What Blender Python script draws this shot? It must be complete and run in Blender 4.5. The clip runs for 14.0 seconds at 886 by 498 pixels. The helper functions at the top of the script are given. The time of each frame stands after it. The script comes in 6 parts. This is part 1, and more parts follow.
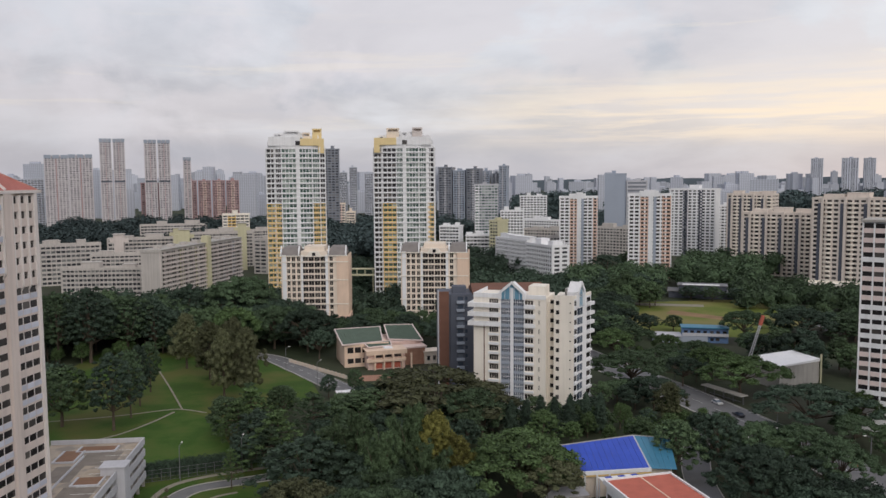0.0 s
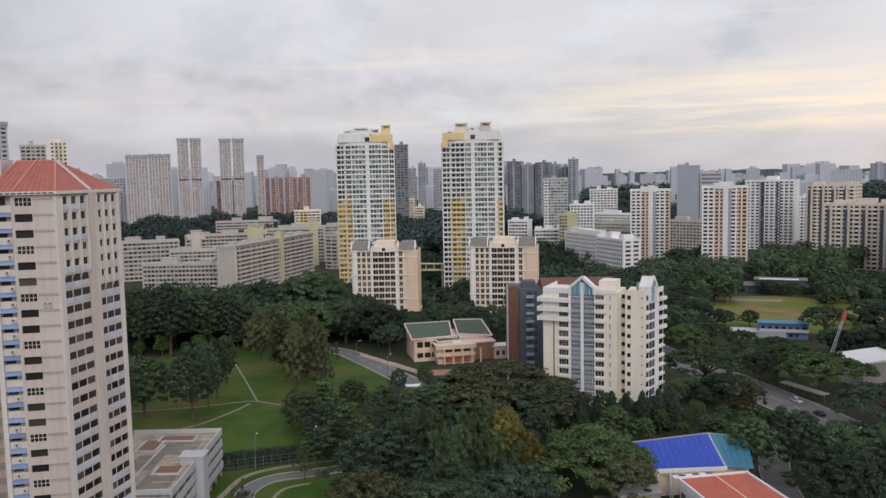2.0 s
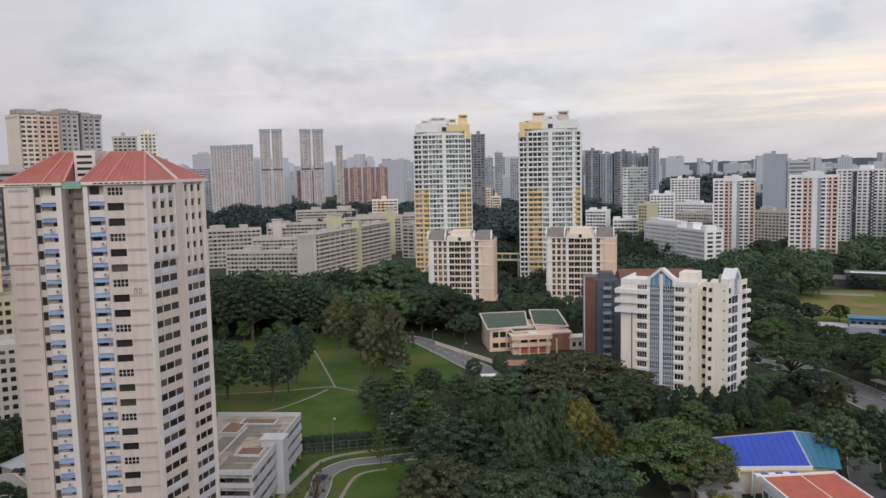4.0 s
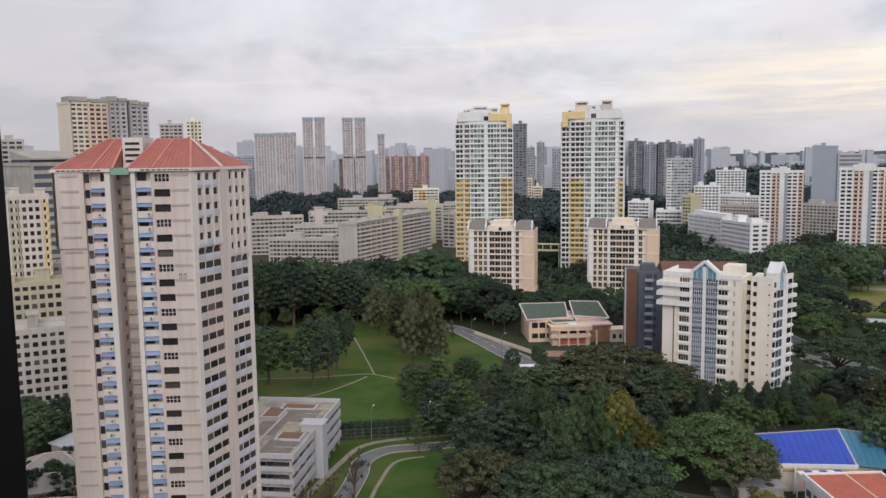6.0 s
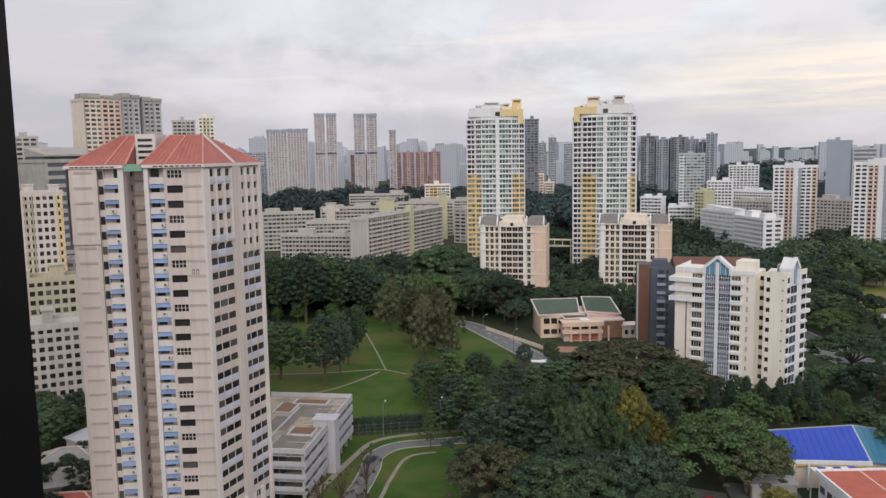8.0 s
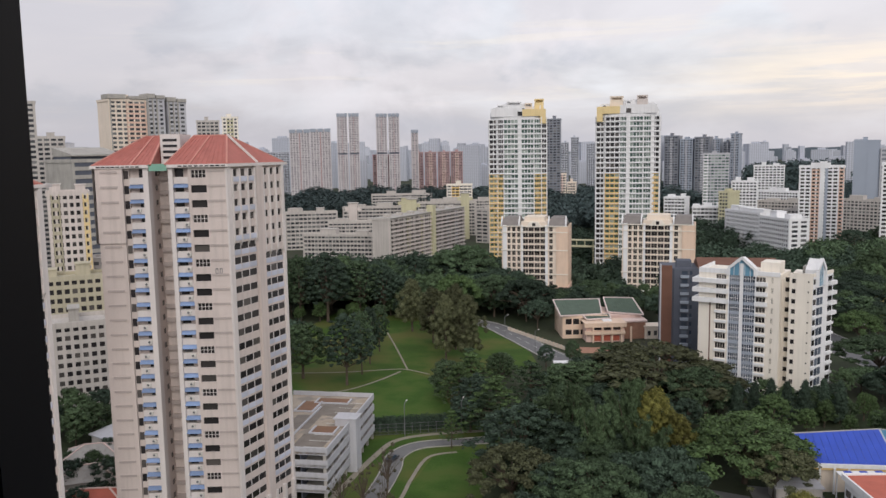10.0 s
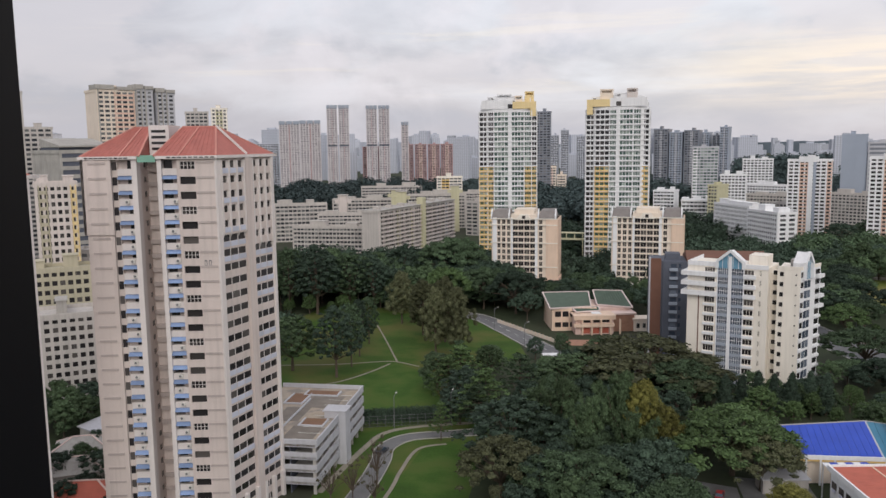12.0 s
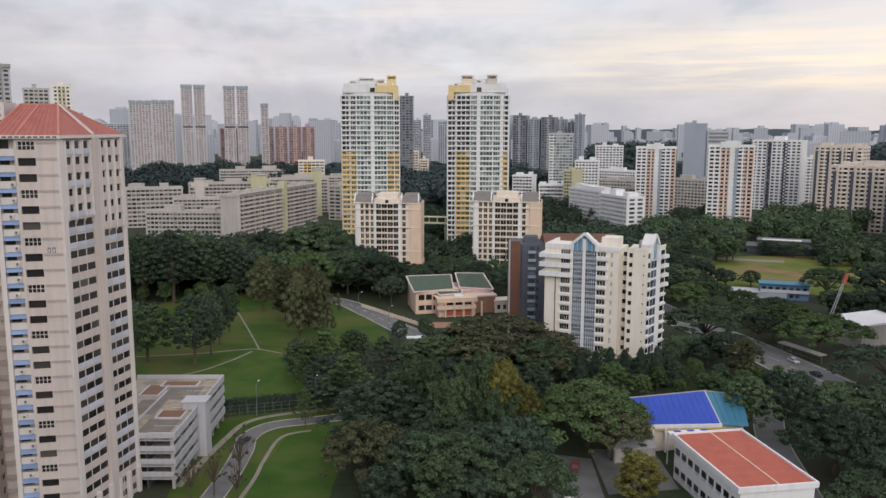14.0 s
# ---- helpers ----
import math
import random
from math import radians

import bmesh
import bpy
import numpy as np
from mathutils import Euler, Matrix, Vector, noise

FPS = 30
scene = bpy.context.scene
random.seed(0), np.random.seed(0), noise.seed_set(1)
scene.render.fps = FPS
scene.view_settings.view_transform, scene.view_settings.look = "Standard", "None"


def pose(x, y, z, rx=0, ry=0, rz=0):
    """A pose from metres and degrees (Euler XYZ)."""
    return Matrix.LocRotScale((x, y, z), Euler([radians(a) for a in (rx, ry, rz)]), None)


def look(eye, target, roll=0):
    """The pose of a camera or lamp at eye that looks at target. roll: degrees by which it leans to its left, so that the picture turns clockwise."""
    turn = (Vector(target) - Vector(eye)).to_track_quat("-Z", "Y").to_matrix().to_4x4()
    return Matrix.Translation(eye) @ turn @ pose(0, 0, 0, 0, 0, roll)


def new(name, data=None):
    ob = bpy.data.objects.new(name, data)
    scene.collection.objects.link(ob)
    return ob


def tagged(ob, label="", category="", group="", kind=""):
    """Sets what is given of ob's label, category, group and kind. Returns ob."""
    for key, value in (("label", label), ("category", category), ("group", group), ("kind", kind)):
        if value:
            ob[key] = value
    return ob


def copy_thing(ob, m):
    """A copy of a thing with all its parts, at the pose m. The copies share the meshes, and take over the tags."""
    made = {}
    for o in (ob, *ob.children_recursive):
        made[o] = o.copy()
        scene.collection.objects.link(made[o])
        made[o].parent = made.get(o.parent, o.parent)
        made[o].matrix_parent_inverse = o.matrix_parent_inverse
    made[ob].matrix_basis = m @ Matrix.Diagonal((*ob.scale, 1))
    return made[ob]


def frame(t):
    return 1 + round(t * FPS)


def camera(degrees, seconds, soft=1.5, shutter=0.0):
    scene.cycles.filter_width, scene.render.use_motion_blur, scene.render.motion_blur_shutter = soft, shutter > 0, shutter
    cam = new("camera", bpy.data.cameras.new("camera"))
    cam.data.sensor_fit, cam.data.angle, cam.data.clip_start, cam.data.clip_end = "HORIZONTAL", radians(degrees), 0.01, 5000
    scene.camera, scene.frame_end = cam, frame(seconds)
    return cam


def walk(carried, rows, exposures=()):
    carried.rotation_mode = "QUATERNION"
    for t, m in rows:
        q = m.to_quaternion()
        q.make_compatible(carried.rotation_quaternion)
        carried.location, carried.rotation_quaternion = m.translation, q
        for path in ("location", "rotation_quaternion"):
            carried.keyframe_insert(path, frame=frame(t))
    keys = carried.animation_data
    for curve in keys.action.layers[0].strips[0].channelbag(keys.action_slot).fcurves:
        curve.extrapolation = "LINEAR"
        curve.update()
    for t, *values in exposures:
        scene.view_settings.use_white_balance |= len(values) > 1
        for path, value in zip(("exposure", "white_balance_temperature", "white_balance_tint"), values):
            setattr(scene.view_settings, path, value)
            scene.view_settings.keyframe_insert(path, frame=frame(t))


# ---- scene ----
# Plan in metres: the open window stands at the origin, 75 m over the ground, and y points out of it.
EYE = 75.0
cam = camera(57.36, 14.0, soft=1.5)
# seconds, sideways step of the hand, yaw, pitch, roll
ROWS = [
    (0.0, 0.0, -0.000, -5.000, 0.400),
    (0.5, 0.0, 0.292, -5.036, 0.607),
    (1.0, 0.0, 0.987, -5.046, 0.818),
    (1.5, 0.0, 2.971, -5.156, 0.890),
    (2.0, 0.0, 4.817, -5.306, 1.118),
    (2.5, 0.0, 6.014, -5.466, 1.304),
    (3.0, 0.0, 6.897, -5.622, 1.302),
    (3.5, 0.0, 8.315, -5.849, 1.275),
    (4.0, 0.0, 10.213, -5.922, 1.233),
    (6.5, 0.0, 13.197, -6.813, 0.769),
    (7.0, 0.0, 13.262, -6.940, 0.780),
    (7.5, 0.0, 13.527, -6.923, 0.870),
    (8.0, 0.0, 13.930, -6.915, 0.945),
    (10.5, 0.014, 16.234, -6.957, 0.997),
    (11.0, 0.016, 16.892, -7.073, 1.067),
    (11.5, 0.014, 16.688, -7.271, 0.933),
    (12.0, 0.006, 14.787, -7.440, 0.727),
    (12.5, 0.0, 12.394, -7.818, 0.513),
    (13.0, 0.0, 9.326, -8.204, 0.226),
    (13.5, 0.0, 6.437, -8.477, 0.012),
    (14.0, 0.0, 5.184, -8.603, -0.136),
]
walk(cam, [(t, pose(x, 0, EYE, 90 + pitch, roll, yaw)) for t, x, yaw, pitch, roll in ROWS],
     [(0.0, -0.11, 6380, 10), (4.0, 0.02, 6380, 10), (7.5, 0.12, 6380, 10), (11.0, 0.11, 6380, 10), (14.0, 0.03, 6380, 10)])

# ---- sky and sun ----
world = bpy.data.worlds.new("evening_sky")
scene.world = world
world.use_nodes = True
wn, wl = world.node_tree.nodes, world.node_tree.links
wn.clear()


def wnode(kind, **values):
    n = wn.new(kind)
    for k, v in values.items():
        n.inputs[k].default_value = v
    return n


def wmath(op, a, b=None, c=None, clamp=False):
    n = wn.new("ShaderNodeMath")
    n.operation, n.use_clamp = op, clamp
    for i, v in enumerate((a, b, c)):
        if v is None:
            continue
        if isinstance(v, (int, float)):
            n.inputs[i].default_value = v
        else:
            wl.new(v, n.inputs[i])
    return n.outputs[0]


def wmix(fac, a, b):
    n = wn.new("ShaderNodeMix")
    n.data_type = "RGBA"
    for socket, v in ((n.inputs[0], fac), (n.inputs[6], a), (n.inputs[7], b)):
        if isinstance(v, (int, float, tuple)):
            socket.default_value = v
        else:
            wl.new(v, socket)
    return n.outputs[2]


SUN_AZ, SUN_EL = 52.0, 24.0
sky = wn.new("ShaderNodeTexSky")
sky.sky_type, sky.sun_disc = "NISHITA", False
sky.sun_elevation, sky.sun_rotation = radians(6), radians(SUN_AZ)
tc = wn.new("ShaderNodeTexCoord")
sep = wn.new("ShaderNodeSeparateXYZ")
wl.new(tc.outputs["Generated"], sep.inputs[0])
sx, sy, sz = sep.outputs
el = wmath("MAXIMUM", sz, 0.0)
# the cloud sheet, seen in perspective: plane coordinates at one cloud height
low = wmath("ADD", el, 0.26)
px, py = wmath("DIVIDE", sx, low), wmath("DIVIDE", sy, low)
com = wn.new("ShaderNodeCombineXYZ")
wl.new(px, com.inputs[0]), wl.new(py, com.inputs[1])


def wnoise(vector, scale, detail, rough, squash=None, distort=0.0):
    n = wnode("ShaderNodeTexNoise", Scale=scale, Detail=detail, Roughness=rough, Distortion=distort)
    if squash:
        mp = wn.new("ShaderNodeMapping")
        mp.inputs["Scale"].default_value = squash
        wl.new(vector, mp.inputs[0])
        vector = mp.outputs[0]
    wl.new(vector, n.inputs["Vector"])
    return n.outputs[0]


def wramp(value, lo, hi):
    n = wn.new("ShaderNodeMapRange")
    n.interpolation_type = "SMOOTHSTEP"
    n.inputs["From Min"].default_value, n.inputs["From Max"].default_value = lo, hi
    wl.new(value, n.inputs["Value"])
    return n.outputs[0]


gen = tc.outputs["Generated"]
sheet_n = wnoise(com.outputs[0], 1.25, 7.0, 0.54, None, 0.3)
puff_n = wnoise(gen, 3.6, 7.0, 0.52, (1, 1, 1.7), 0.15)
streak_n = wnoise(gen, 1.0, 6.0, 0.60, (3.2, 3.2, 44.0), 0.2)
glow_dir = wn.new("ShaderNodeVectorMath")
glow_dir.operation = "DOT_PRODUCT"
wl.new(gen, glow_dir.inputs[0])
glow_dir.inputs[1].default_value = (math.sin(radians(32)), math.cos(radians(32)), 0.06)
toward = wramp(glow_dir.outputs["Value"], 0.80, 0.99)
base = wmix(wramp(el, 0.0, 0.26), (0.50, 0.465, 0.485, 1), (0.68, 0.695, 0.755, 1))
base = wmix(wmath("MULTIPLY", wramp(glow_dir.outputs["Value"], 0.55, 1.0), 0.45), base, (0.84, 0.85, 0.89, 1))
base = wmix(wmath("MULTIPLY", wramp(sheet_n, 0.46, 0.66), 0.65), base, (0.84, 0.85, 0.90, 1))
base = wmix(wmath("MULTIPLY", wramp(sheet_n, 0.54, 0.36), 0.62), base, (0.41, 0.44, 0.52, 1))
base = wmix(wmath("MULTIPLY", wmath("MULTIPLY", wramp(puff_n, 0.47, 0.53), wramp(el, 0.02, 0.10)), 0.62), base, (0.74, 0.69, 0.715, 1))
band = wmath("MULTIPLY", wramp(el, 0.02, 0.06), wramp(el, 0.15, 0.07))
warm = wmath("MULTIPLY", wmath("MULTIPLY", toward, band), wmath("ADD", wmath("MULTIPLY", wramp(streak_n, 0.42, 0.58), 0.70), 0.34))
base = wmix(warm, base, (0.98, 0.83, 0.68, 1))
# one tall heap of cloud over the town
heap = wn.new("ShaderNodeVectorMath")
heap.operation = "DISTANCE"
wl.new(gen, heap.inputs[0])
heap.inputs[1].default_value = (-0.29, 0.93, 0.17)
ragged = wmath("MULTIPLY_ADD", wmath("SUBTRACT", wnoise(gen, 6.0, 8.0, 0.58, None, 0.3), 0.5), 1.0, heap.outputs["Value"])
base = wmix(wmath("MULTIPLY", wramp(ragged, 0.20, 0.05), 0.45), base, (0.86, 0.81, 0.85, 1))
# grey-lilac haze bank along the horizon
bank = wmath("MULTIPLY", wramp(wmath("MULTIPLY_ADD", wmath("SUBTRACT", streak_n, 0.5), 0.05, el), 0.075, 0.02), 0.55)
base = wmix(bank, base, (0.50, 0.50, 0.56, 1))
gaps = wmath("MULTIPLY", wmath("MULTIPLY", wramp(streak_n, 0.56, 0.70), wramp(el, 0.03, 0.08)), wramp(el, 0.26, 0.10))
base = wmix(wmath("MULTIPLY", wmath("MULTIPLY", gaps, wmath("MAXIMUM", toward, 0.4)), 0.7), base, (0.98, 0.86, 0.70, 1))
# thicker cloud away from the sunset
base = wmix(wmath("MULTIPLY", wramp(glow_dir.outputs["Value"], 0.80, 0.30), 0.34), base, (0.50, 0.48, 0.52, 1))
mixed = wn.new("ShaderNodeMix")
mixed.data_type, mixed.blend_type = "RGBA", "ADD"
mixed.inputs[0].default_value = 0.012
wl.new(base, mixed.inputs[6]), wl.new(sky.outputs[0], mixed.inputs[7])
bg = wn.new("ShaderNodeBackground")
bg.inputs["Strength"].default_value = 1.0
wl.new(mixed.outputs[2], bg.inputs["Color"])
wo = wn.new("ShaderNodeOutputWorld")
wl.new(bg.outputs[0], wo.inputs["Surface"])

sun = new("sun", bpy.data.lights.new("sun", "SUN"))
sun.data.energy, sun.data.angle, sun.data.color = 1.4, radians(40), (1.0, 0.93, 0.84)
sun.matrix_world = look((60, -150, 110), (0, 0, 0))

# ---- materials ----


def mat(name, color, rough=0.8, var=0.12, scale=0.25, streak=0.0, fine=6.0, metal=0.0, bump=0.0, island=0.0, per_object=0.0, spec=0.3, dark=None, storeys=0.0):
    """A surface with patches, fine grain and rain streaks, in world coordinates. island / per_object: spread of value from piece to piece."""
    m = bpy.data.materials.new(name)
    m.use_nodes = True
    nt = m.node_tree
    n, l = nt.nodes, nt.links
    b = n["Principled BSDF"]
    b.inputs["Roughness"].default_value, b.inputs["Metallic"].default_value = rough, metal
    b.inputs["Specular IOR Level"].default_value = spec
    geo = n.new("ShaderNodeNewGeometry")

    def mult(a, k):
        x = n.new("ShaderNodeMath")
        x.operation = "MULTIPLY"
        l.new(a, x.inputs[0])
        if isinstance(k, float):
            x.inputs[1].default_value = k
        else:
            l.new(k, x.inputs[1])
        return x.outputs[0]

    def span(a, lo, hi, f0=0.3, f1=0.7):
        x = n.new("ShaderNodeMapRange")
        x.inputs["From Min"].default_value, x.inputs["From Max"].default_value = f0, f1
        x.inputs["To Min"].default_value, x.inputs["To Max"].default_value = lo, hi
        l.new(a, x.inputs["Value"])
        return x.outputs[0]

    big = n.new("ShaderNodeTexNoise")
    big.inputs["Scale"].default_value, big.inputs["Detail"].default_value = scale, 4
    l.new(geo.outputs["Position"], big.inputs["Vector"])
    small = n.new("ShaderNodeTexNoise")
    small.inputs["Scale"].default_value, small.inputs["Detail"].default_value = fine, 3
    l.new(geo.outputs["Position"], small.inputs["Vector"])
    value = mult(span(big.outputs[0], 1 - var, 1 + var * 0.6), span(small.outputs[0], 1 - var * 0.5, 1 + var * 0.5))
    if streak:
        mp = n.new("ShaderNodeMapping")
        mp.inputs["Scale"].default_value = (1.1, 1.1, 0.05)
        l.new(geo.outputs["Position"], mp.inputs[0])
        st = n.new("ShaderNodeTexNoise")
        st.inputs["Scale"].default_value, st.inputs["Detail"].default_value = 1.0, 5
        l.new(mp.outputs[0], st.inputs["Vector"])
        value = mult(value, span(st.outputs[0], 1 - streak, 1.0, 0.36, 0.52))
    if storeys:  # floor lines and bays of far facades
        wv = []
        for axis, period in ((2, 3.1), (0, 4.3)):
            sp = n.new("ShaderNodeSeparateXYZ")
            l.new(geo.outputs["Position"], sp.inputs[0])
            w_ = n.new("ShaderNodeMath")
            w_.operation = "SINE"
            l.new(mult(sp.outputs[axis], 2 * math.pi / period), w_.inputs[0])
            wv.append(span(w_.outputs[0], 1 - storeys, 1 + storeys, -0.4, 0.4))
        value = mult(value, mult(wv[0], wv[1]))
    if island:
        value = mult(value, span(geo.outputs["Random Per Island"], 1 - island, 1 + island, 0, 1))
    if per_object:
        oi = n.new("ShaderNodeObjectInfo")
        value = mult(value, span(oi.outputs["Random"], 1 - per_object, 1 + per_object, 0, 1))
    mx = n.new("ShaderNodeMix")
    mx.data_type, mx.blend_type = "RGBA", "MULTIPLY"
    mx.inputs[0].default_value = 1.0
    mx.inputs[6].default_value = (*color, 1)
    l.new(value, mx.inputs[7])
    out = mx.outputs[2]
    if dark:  # a second colour in patches
        m2 = n.new("ShaderNodeMix")
        m2.data_type = "RGBA"
        l.new(span(big.outputs[0], 0.0, 1.0, 0.42, 0.60), m2.inputs[0])
        l.new(out, m2.inputs[6])
        m2.inputs[7].default_value = (*dark, 1)
        out = m2.outputs[2]
    l.new(out, b.inputs["Base Color"])
    if bump:
        bp = n.new("ShaderNodeBump")
        bp.inputs["Strength"].default_value, bp.inputs["Distance"].default_value = bump, 0.05
        l.new(small.outputs[0], bp.inputs["Height"])
        l.new(bp.outputs[0], b.inputs["Normal"])
    return m


def glass(name, dark, light, rough=0.12, share=0.75):
    """Window panes: most dark, some with pale curtains, chosen pane by pane."""
    m = bpy.data.materials.new(name)
    m.use_nodes = True
    n, l = m.node_tree.nodes, m.node_tree.links
    b = n["Principled BSDF"]
    b.inputs["Roughness"].default_value = rough
    oi, geo = n.new("ShaderNodeObjectInfo"), n.new("ShaderNodeNewGeometry")
    add = n.new("ShaderNodeMath")
    add.operation = "ADD"
    l.new(oi.outputs["Random"], add.inputs[0]), l.new(geo.outputs["Random Per Island"], add.inputs[1])
    fr = n.new("ShaderNodeMath")
    fr.operation = "FRACT"
    l.new(add.outputs[0], fr.inputs[0])
    r = n.new("ShaderNodeMapRange")
    r.inputs["From Min"].default_value, r.inputs["From Max"].default_value = share - 0.3, 1.0
    l.new(fr.outputs[0], r.inputs["Value"])
    mx = n.new("ShaderNodeMix")
    mx.data_type = "RGBA"
    l.new(r.outputs[0], mx.inputs[0])
    mx.inputs[6].default_value, mx.inputs[7].default_value = (*dark, 1), (*light, 1)
    l.new(mx.outputs[2], b.inputs["Base Color"])
    return m


M_TOWER = mat("tower_paint", (0.63, 0.55, 0.515), 0.85, 0.07, 0.12, 0.10)
M_TOWER_TRIM = mat("tower_trim_paint", (0.70, 0.65, 0.63), 0.8, 0.05, 0.2, 0.06)
M_LEDGE = mat("ledge_paint", (0.46, 0.40, 0.38), 0.85, 0.06, 0.3, 0.10)
M_REDROOF = mat("red_metal_roof", (0.41, 0.14, 0.115), 0.55, 0.12, 0.3, 0.08)
M_REDRIDGE = mat("red_ridge_sheet", (0.52, 0.23, 0.19), 0.6, 0.10, 0.4)
M_REDCAP = mat("hip_cap_paint", (0.70, 0.55, 0.50), 0.7, 0.08)
M_CROWN = mat("pale_yellow_crown", (0.78, 0.62, 0.33), 0.8, 0.06, 0.2, 0.05)
M_BLUE_AWN = mat("blue_awning", (0.23, 0.32, 0.52), 0.6, 0.10, 0.5, per_object=0.18)
M_LILAC = mat("lilac_panel", (0.54, 0.56, 0.65), 0.7, 0.08, 0.5, per_object=0.12)
M_AC = mat("ac_casing", (0.66, 0.64, 0.60), 0.6, 0.08, 1.0)
M_GREEN = mat("faded_green_screen", (0.22, 0.42, 0.33), 0.8, 0.12)
M_WIN = glass("dark_window", (0.026, 0.024, 0.026), (0.11, 0.10, 0.094), share=0.95)
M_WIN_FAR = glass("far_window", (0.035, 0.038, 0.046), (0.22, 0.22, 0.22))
# panes paled so that distance haze sits in the colour of the north-west towers
M_WIN_PALE = glass("hazed_far_window", (0.15, 0.15, 0.165), (0.40, 0.39, 0.39))
M_WIN_GREEN = glass("green_window", (0.055, 0.10, 0.085), (0.36, 0.42, 0.38))
M_WIN_BLUE = glass("blue_grey_window", (0.05, 0.066, 0.095), (0.18, 0.21, 0.26))
M_WHITE = mat("white_paint", (0.80, 0.80, 0.81), 0.8, 0.05, 0.15, 0.07)
M_CREAM = mat("cream_paint", (0.82, 0.765, 0.68), 0.82, 0.05, 0.15, 0.08)
M_PEACH = mat("peach_paint", (0.76, 0.58, 0.45), 0.82, 0.06, 0.2, 0.08)
M_IVORY = mat("ivory_paint", (0.78, 0.68, 0.575), 0.82, 0.05, 0.15, 0.07)
M_YELLOW = mat("yellow_paint", (0.78, 0.55, 0.22), 0.75, 0.06, 0.2, 0.05)
M_PALEYEL = mat("pale_yellow_paint", (0.58, 0.55, 0.37), 0.8, 0.06, 0.2, 0.08)
M_ORANGE = mat("orange_paint", (0.72, 0.51, 0.41), 0.8, 0.06, 0.2, 0.06)
M_PINKISH = mat("pink_paint", (0.70, 0.52, 0.46), 0.8, 0.06, 0.2, 0.06)
M_PALEPINK = mat("pale_pink_paint", (0.72, 0.60, 0.57), 0.8, 0.06, 0.2, 0.06)
M_OLD = mat("old_white_paint", (0.52, 0.485, 0.455), 0.85, 0.09, 0.1, 0.14)
M_OLDYEL = mat("faded_yellow_paint", (0.48, 0.44, 0.33), 0.85, 0.08, 0.1, 0.12)
M_OLDPINK = mat("faded_pinkish_paint", (0.64, 0.575, 0.54), 0.85, 0.06, 0.1, 0.10)
M_GREYW = mat("grey_white_paint", (0.50, 0.50, 0.53), 0.8, 0.07, 0.1, 0.08)
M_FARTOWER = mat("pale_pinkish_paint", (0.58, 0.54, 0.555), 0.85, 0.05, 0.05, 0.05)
M_FARPINK = mat("dusty_pink_paint", (0.44, 0.29, 0.29), 0.85, 0.08, 0.05)
# concrete paled and blued, floor lines kept faint: haze painted into the colour
M_FARGREY = mat("hazed_concrete", (0.46, 0.48, 0.54), 0.9, 0.05, 0.01, island=0.2, storeys=0.10)
# dark glass lightened to blue-grey, with the haze over the far towers included
M_DARKGLASS = mat("hazed_dark_curtain_wall", (0.20, 0.215, 0.25), 0.35, 0.10, 0.05, spec=0.5)
M_OFFICE = mat("grey_cladding", (0.34, 0.38, 0.45), 0.6, 0.05, 0.05)
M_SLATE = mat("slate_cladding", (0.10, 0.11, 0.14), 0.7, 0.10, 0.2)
M_BROWN = mat("brown_cladding", (0.17, 0.085, 0.06), 0.75, 0.10, 0.3)
M_GREYROOF = mat("grey_tile_roof", (0.23, 0.21, 0.20), 0.85, 0.12, 0.4, island=0.1)
M_GREENROOF = mat("green_tile_roof", (0.085, 0.12, 0.09), 0.75, 0.14, 0.4, island=0.1)
M_CONC = mat("weathered_concrete", (0.42, 0.40, 0.37), 0.9, 0.16, 0.15, 0.12)
M_DECK = mat("parking_deck", (0.44, 0.37, 0.29), 0.92, 0.24, 0.25, dark=(0.25, 0.22, 0.19))
M_ROOFTAR = mat("weathered_roof_felt", (0.20, 0.175, 0.15), 0.9, 0.2, 0.4)
M_BLUE = mat("blue_metal_roof", (0.030, 0.075, 0.46), 0.5, 0.10, 0.3, island=0.06)
M_SITEBLUE = mat("faded_blue_panel", (0.12, 0.20, 0.36), 0.6, 0.12, 0.3)
M_TEAL = mat("teal_metal_roof", (0.05, 0.19, 0.30), 0.5, 0.10, 0.3, island=0.06)
M_TERRA = mat("terracotta_roof", (0.46, 0.125, 0.085), 0.7, 0.12, 0.4, island=0.08)
M_WOOD = mat("brown_timber", (0.20, 0.11, 0.065), 0.75, 0.12, 0.5)
M_BRICK = mat("brick_facing", (0.36, 0.20, 0.14), 0.85, 0.14, 0.8)
M_ASPHALT = mat("asphalt", (0.17, 0.17, 0.175), 0.9, 0.16, 0.2)
# beige paint, made lighter to take in the haze over the condominiums
M_BEIGE = mat("hazed_beige_paint", (0.70, 0.625, 0.56), 0.82, 0.05, 0.15, 0.08)
M_DRIVE = mat("pale_asphalt", (0.17, 0.17, 0.17), 0.9, 0.18, 0.25)
M_PATH = mat("pale_path", (0.27, 0.245, 0.20), 0.9, 0.14, 0.3)
M_LINE = mat("road_paint", (0.65, 0.65, 0.62), 0.8, 0.12, 0.6)
M_GRASS = mat("lawn_grass", (0.050, 0.104, 0.012), 0.95, 0.28, 0.05, fine=1.6, dark=(0.096, 0.104, 0.026))
M_GRASS_FRESH = mat("fresh_mown_grass", (0.045, 0.104, 0.011), 0.95, 0.26, 0.09, fine=1.8, dark=(0.066, 0.104, 0.018))
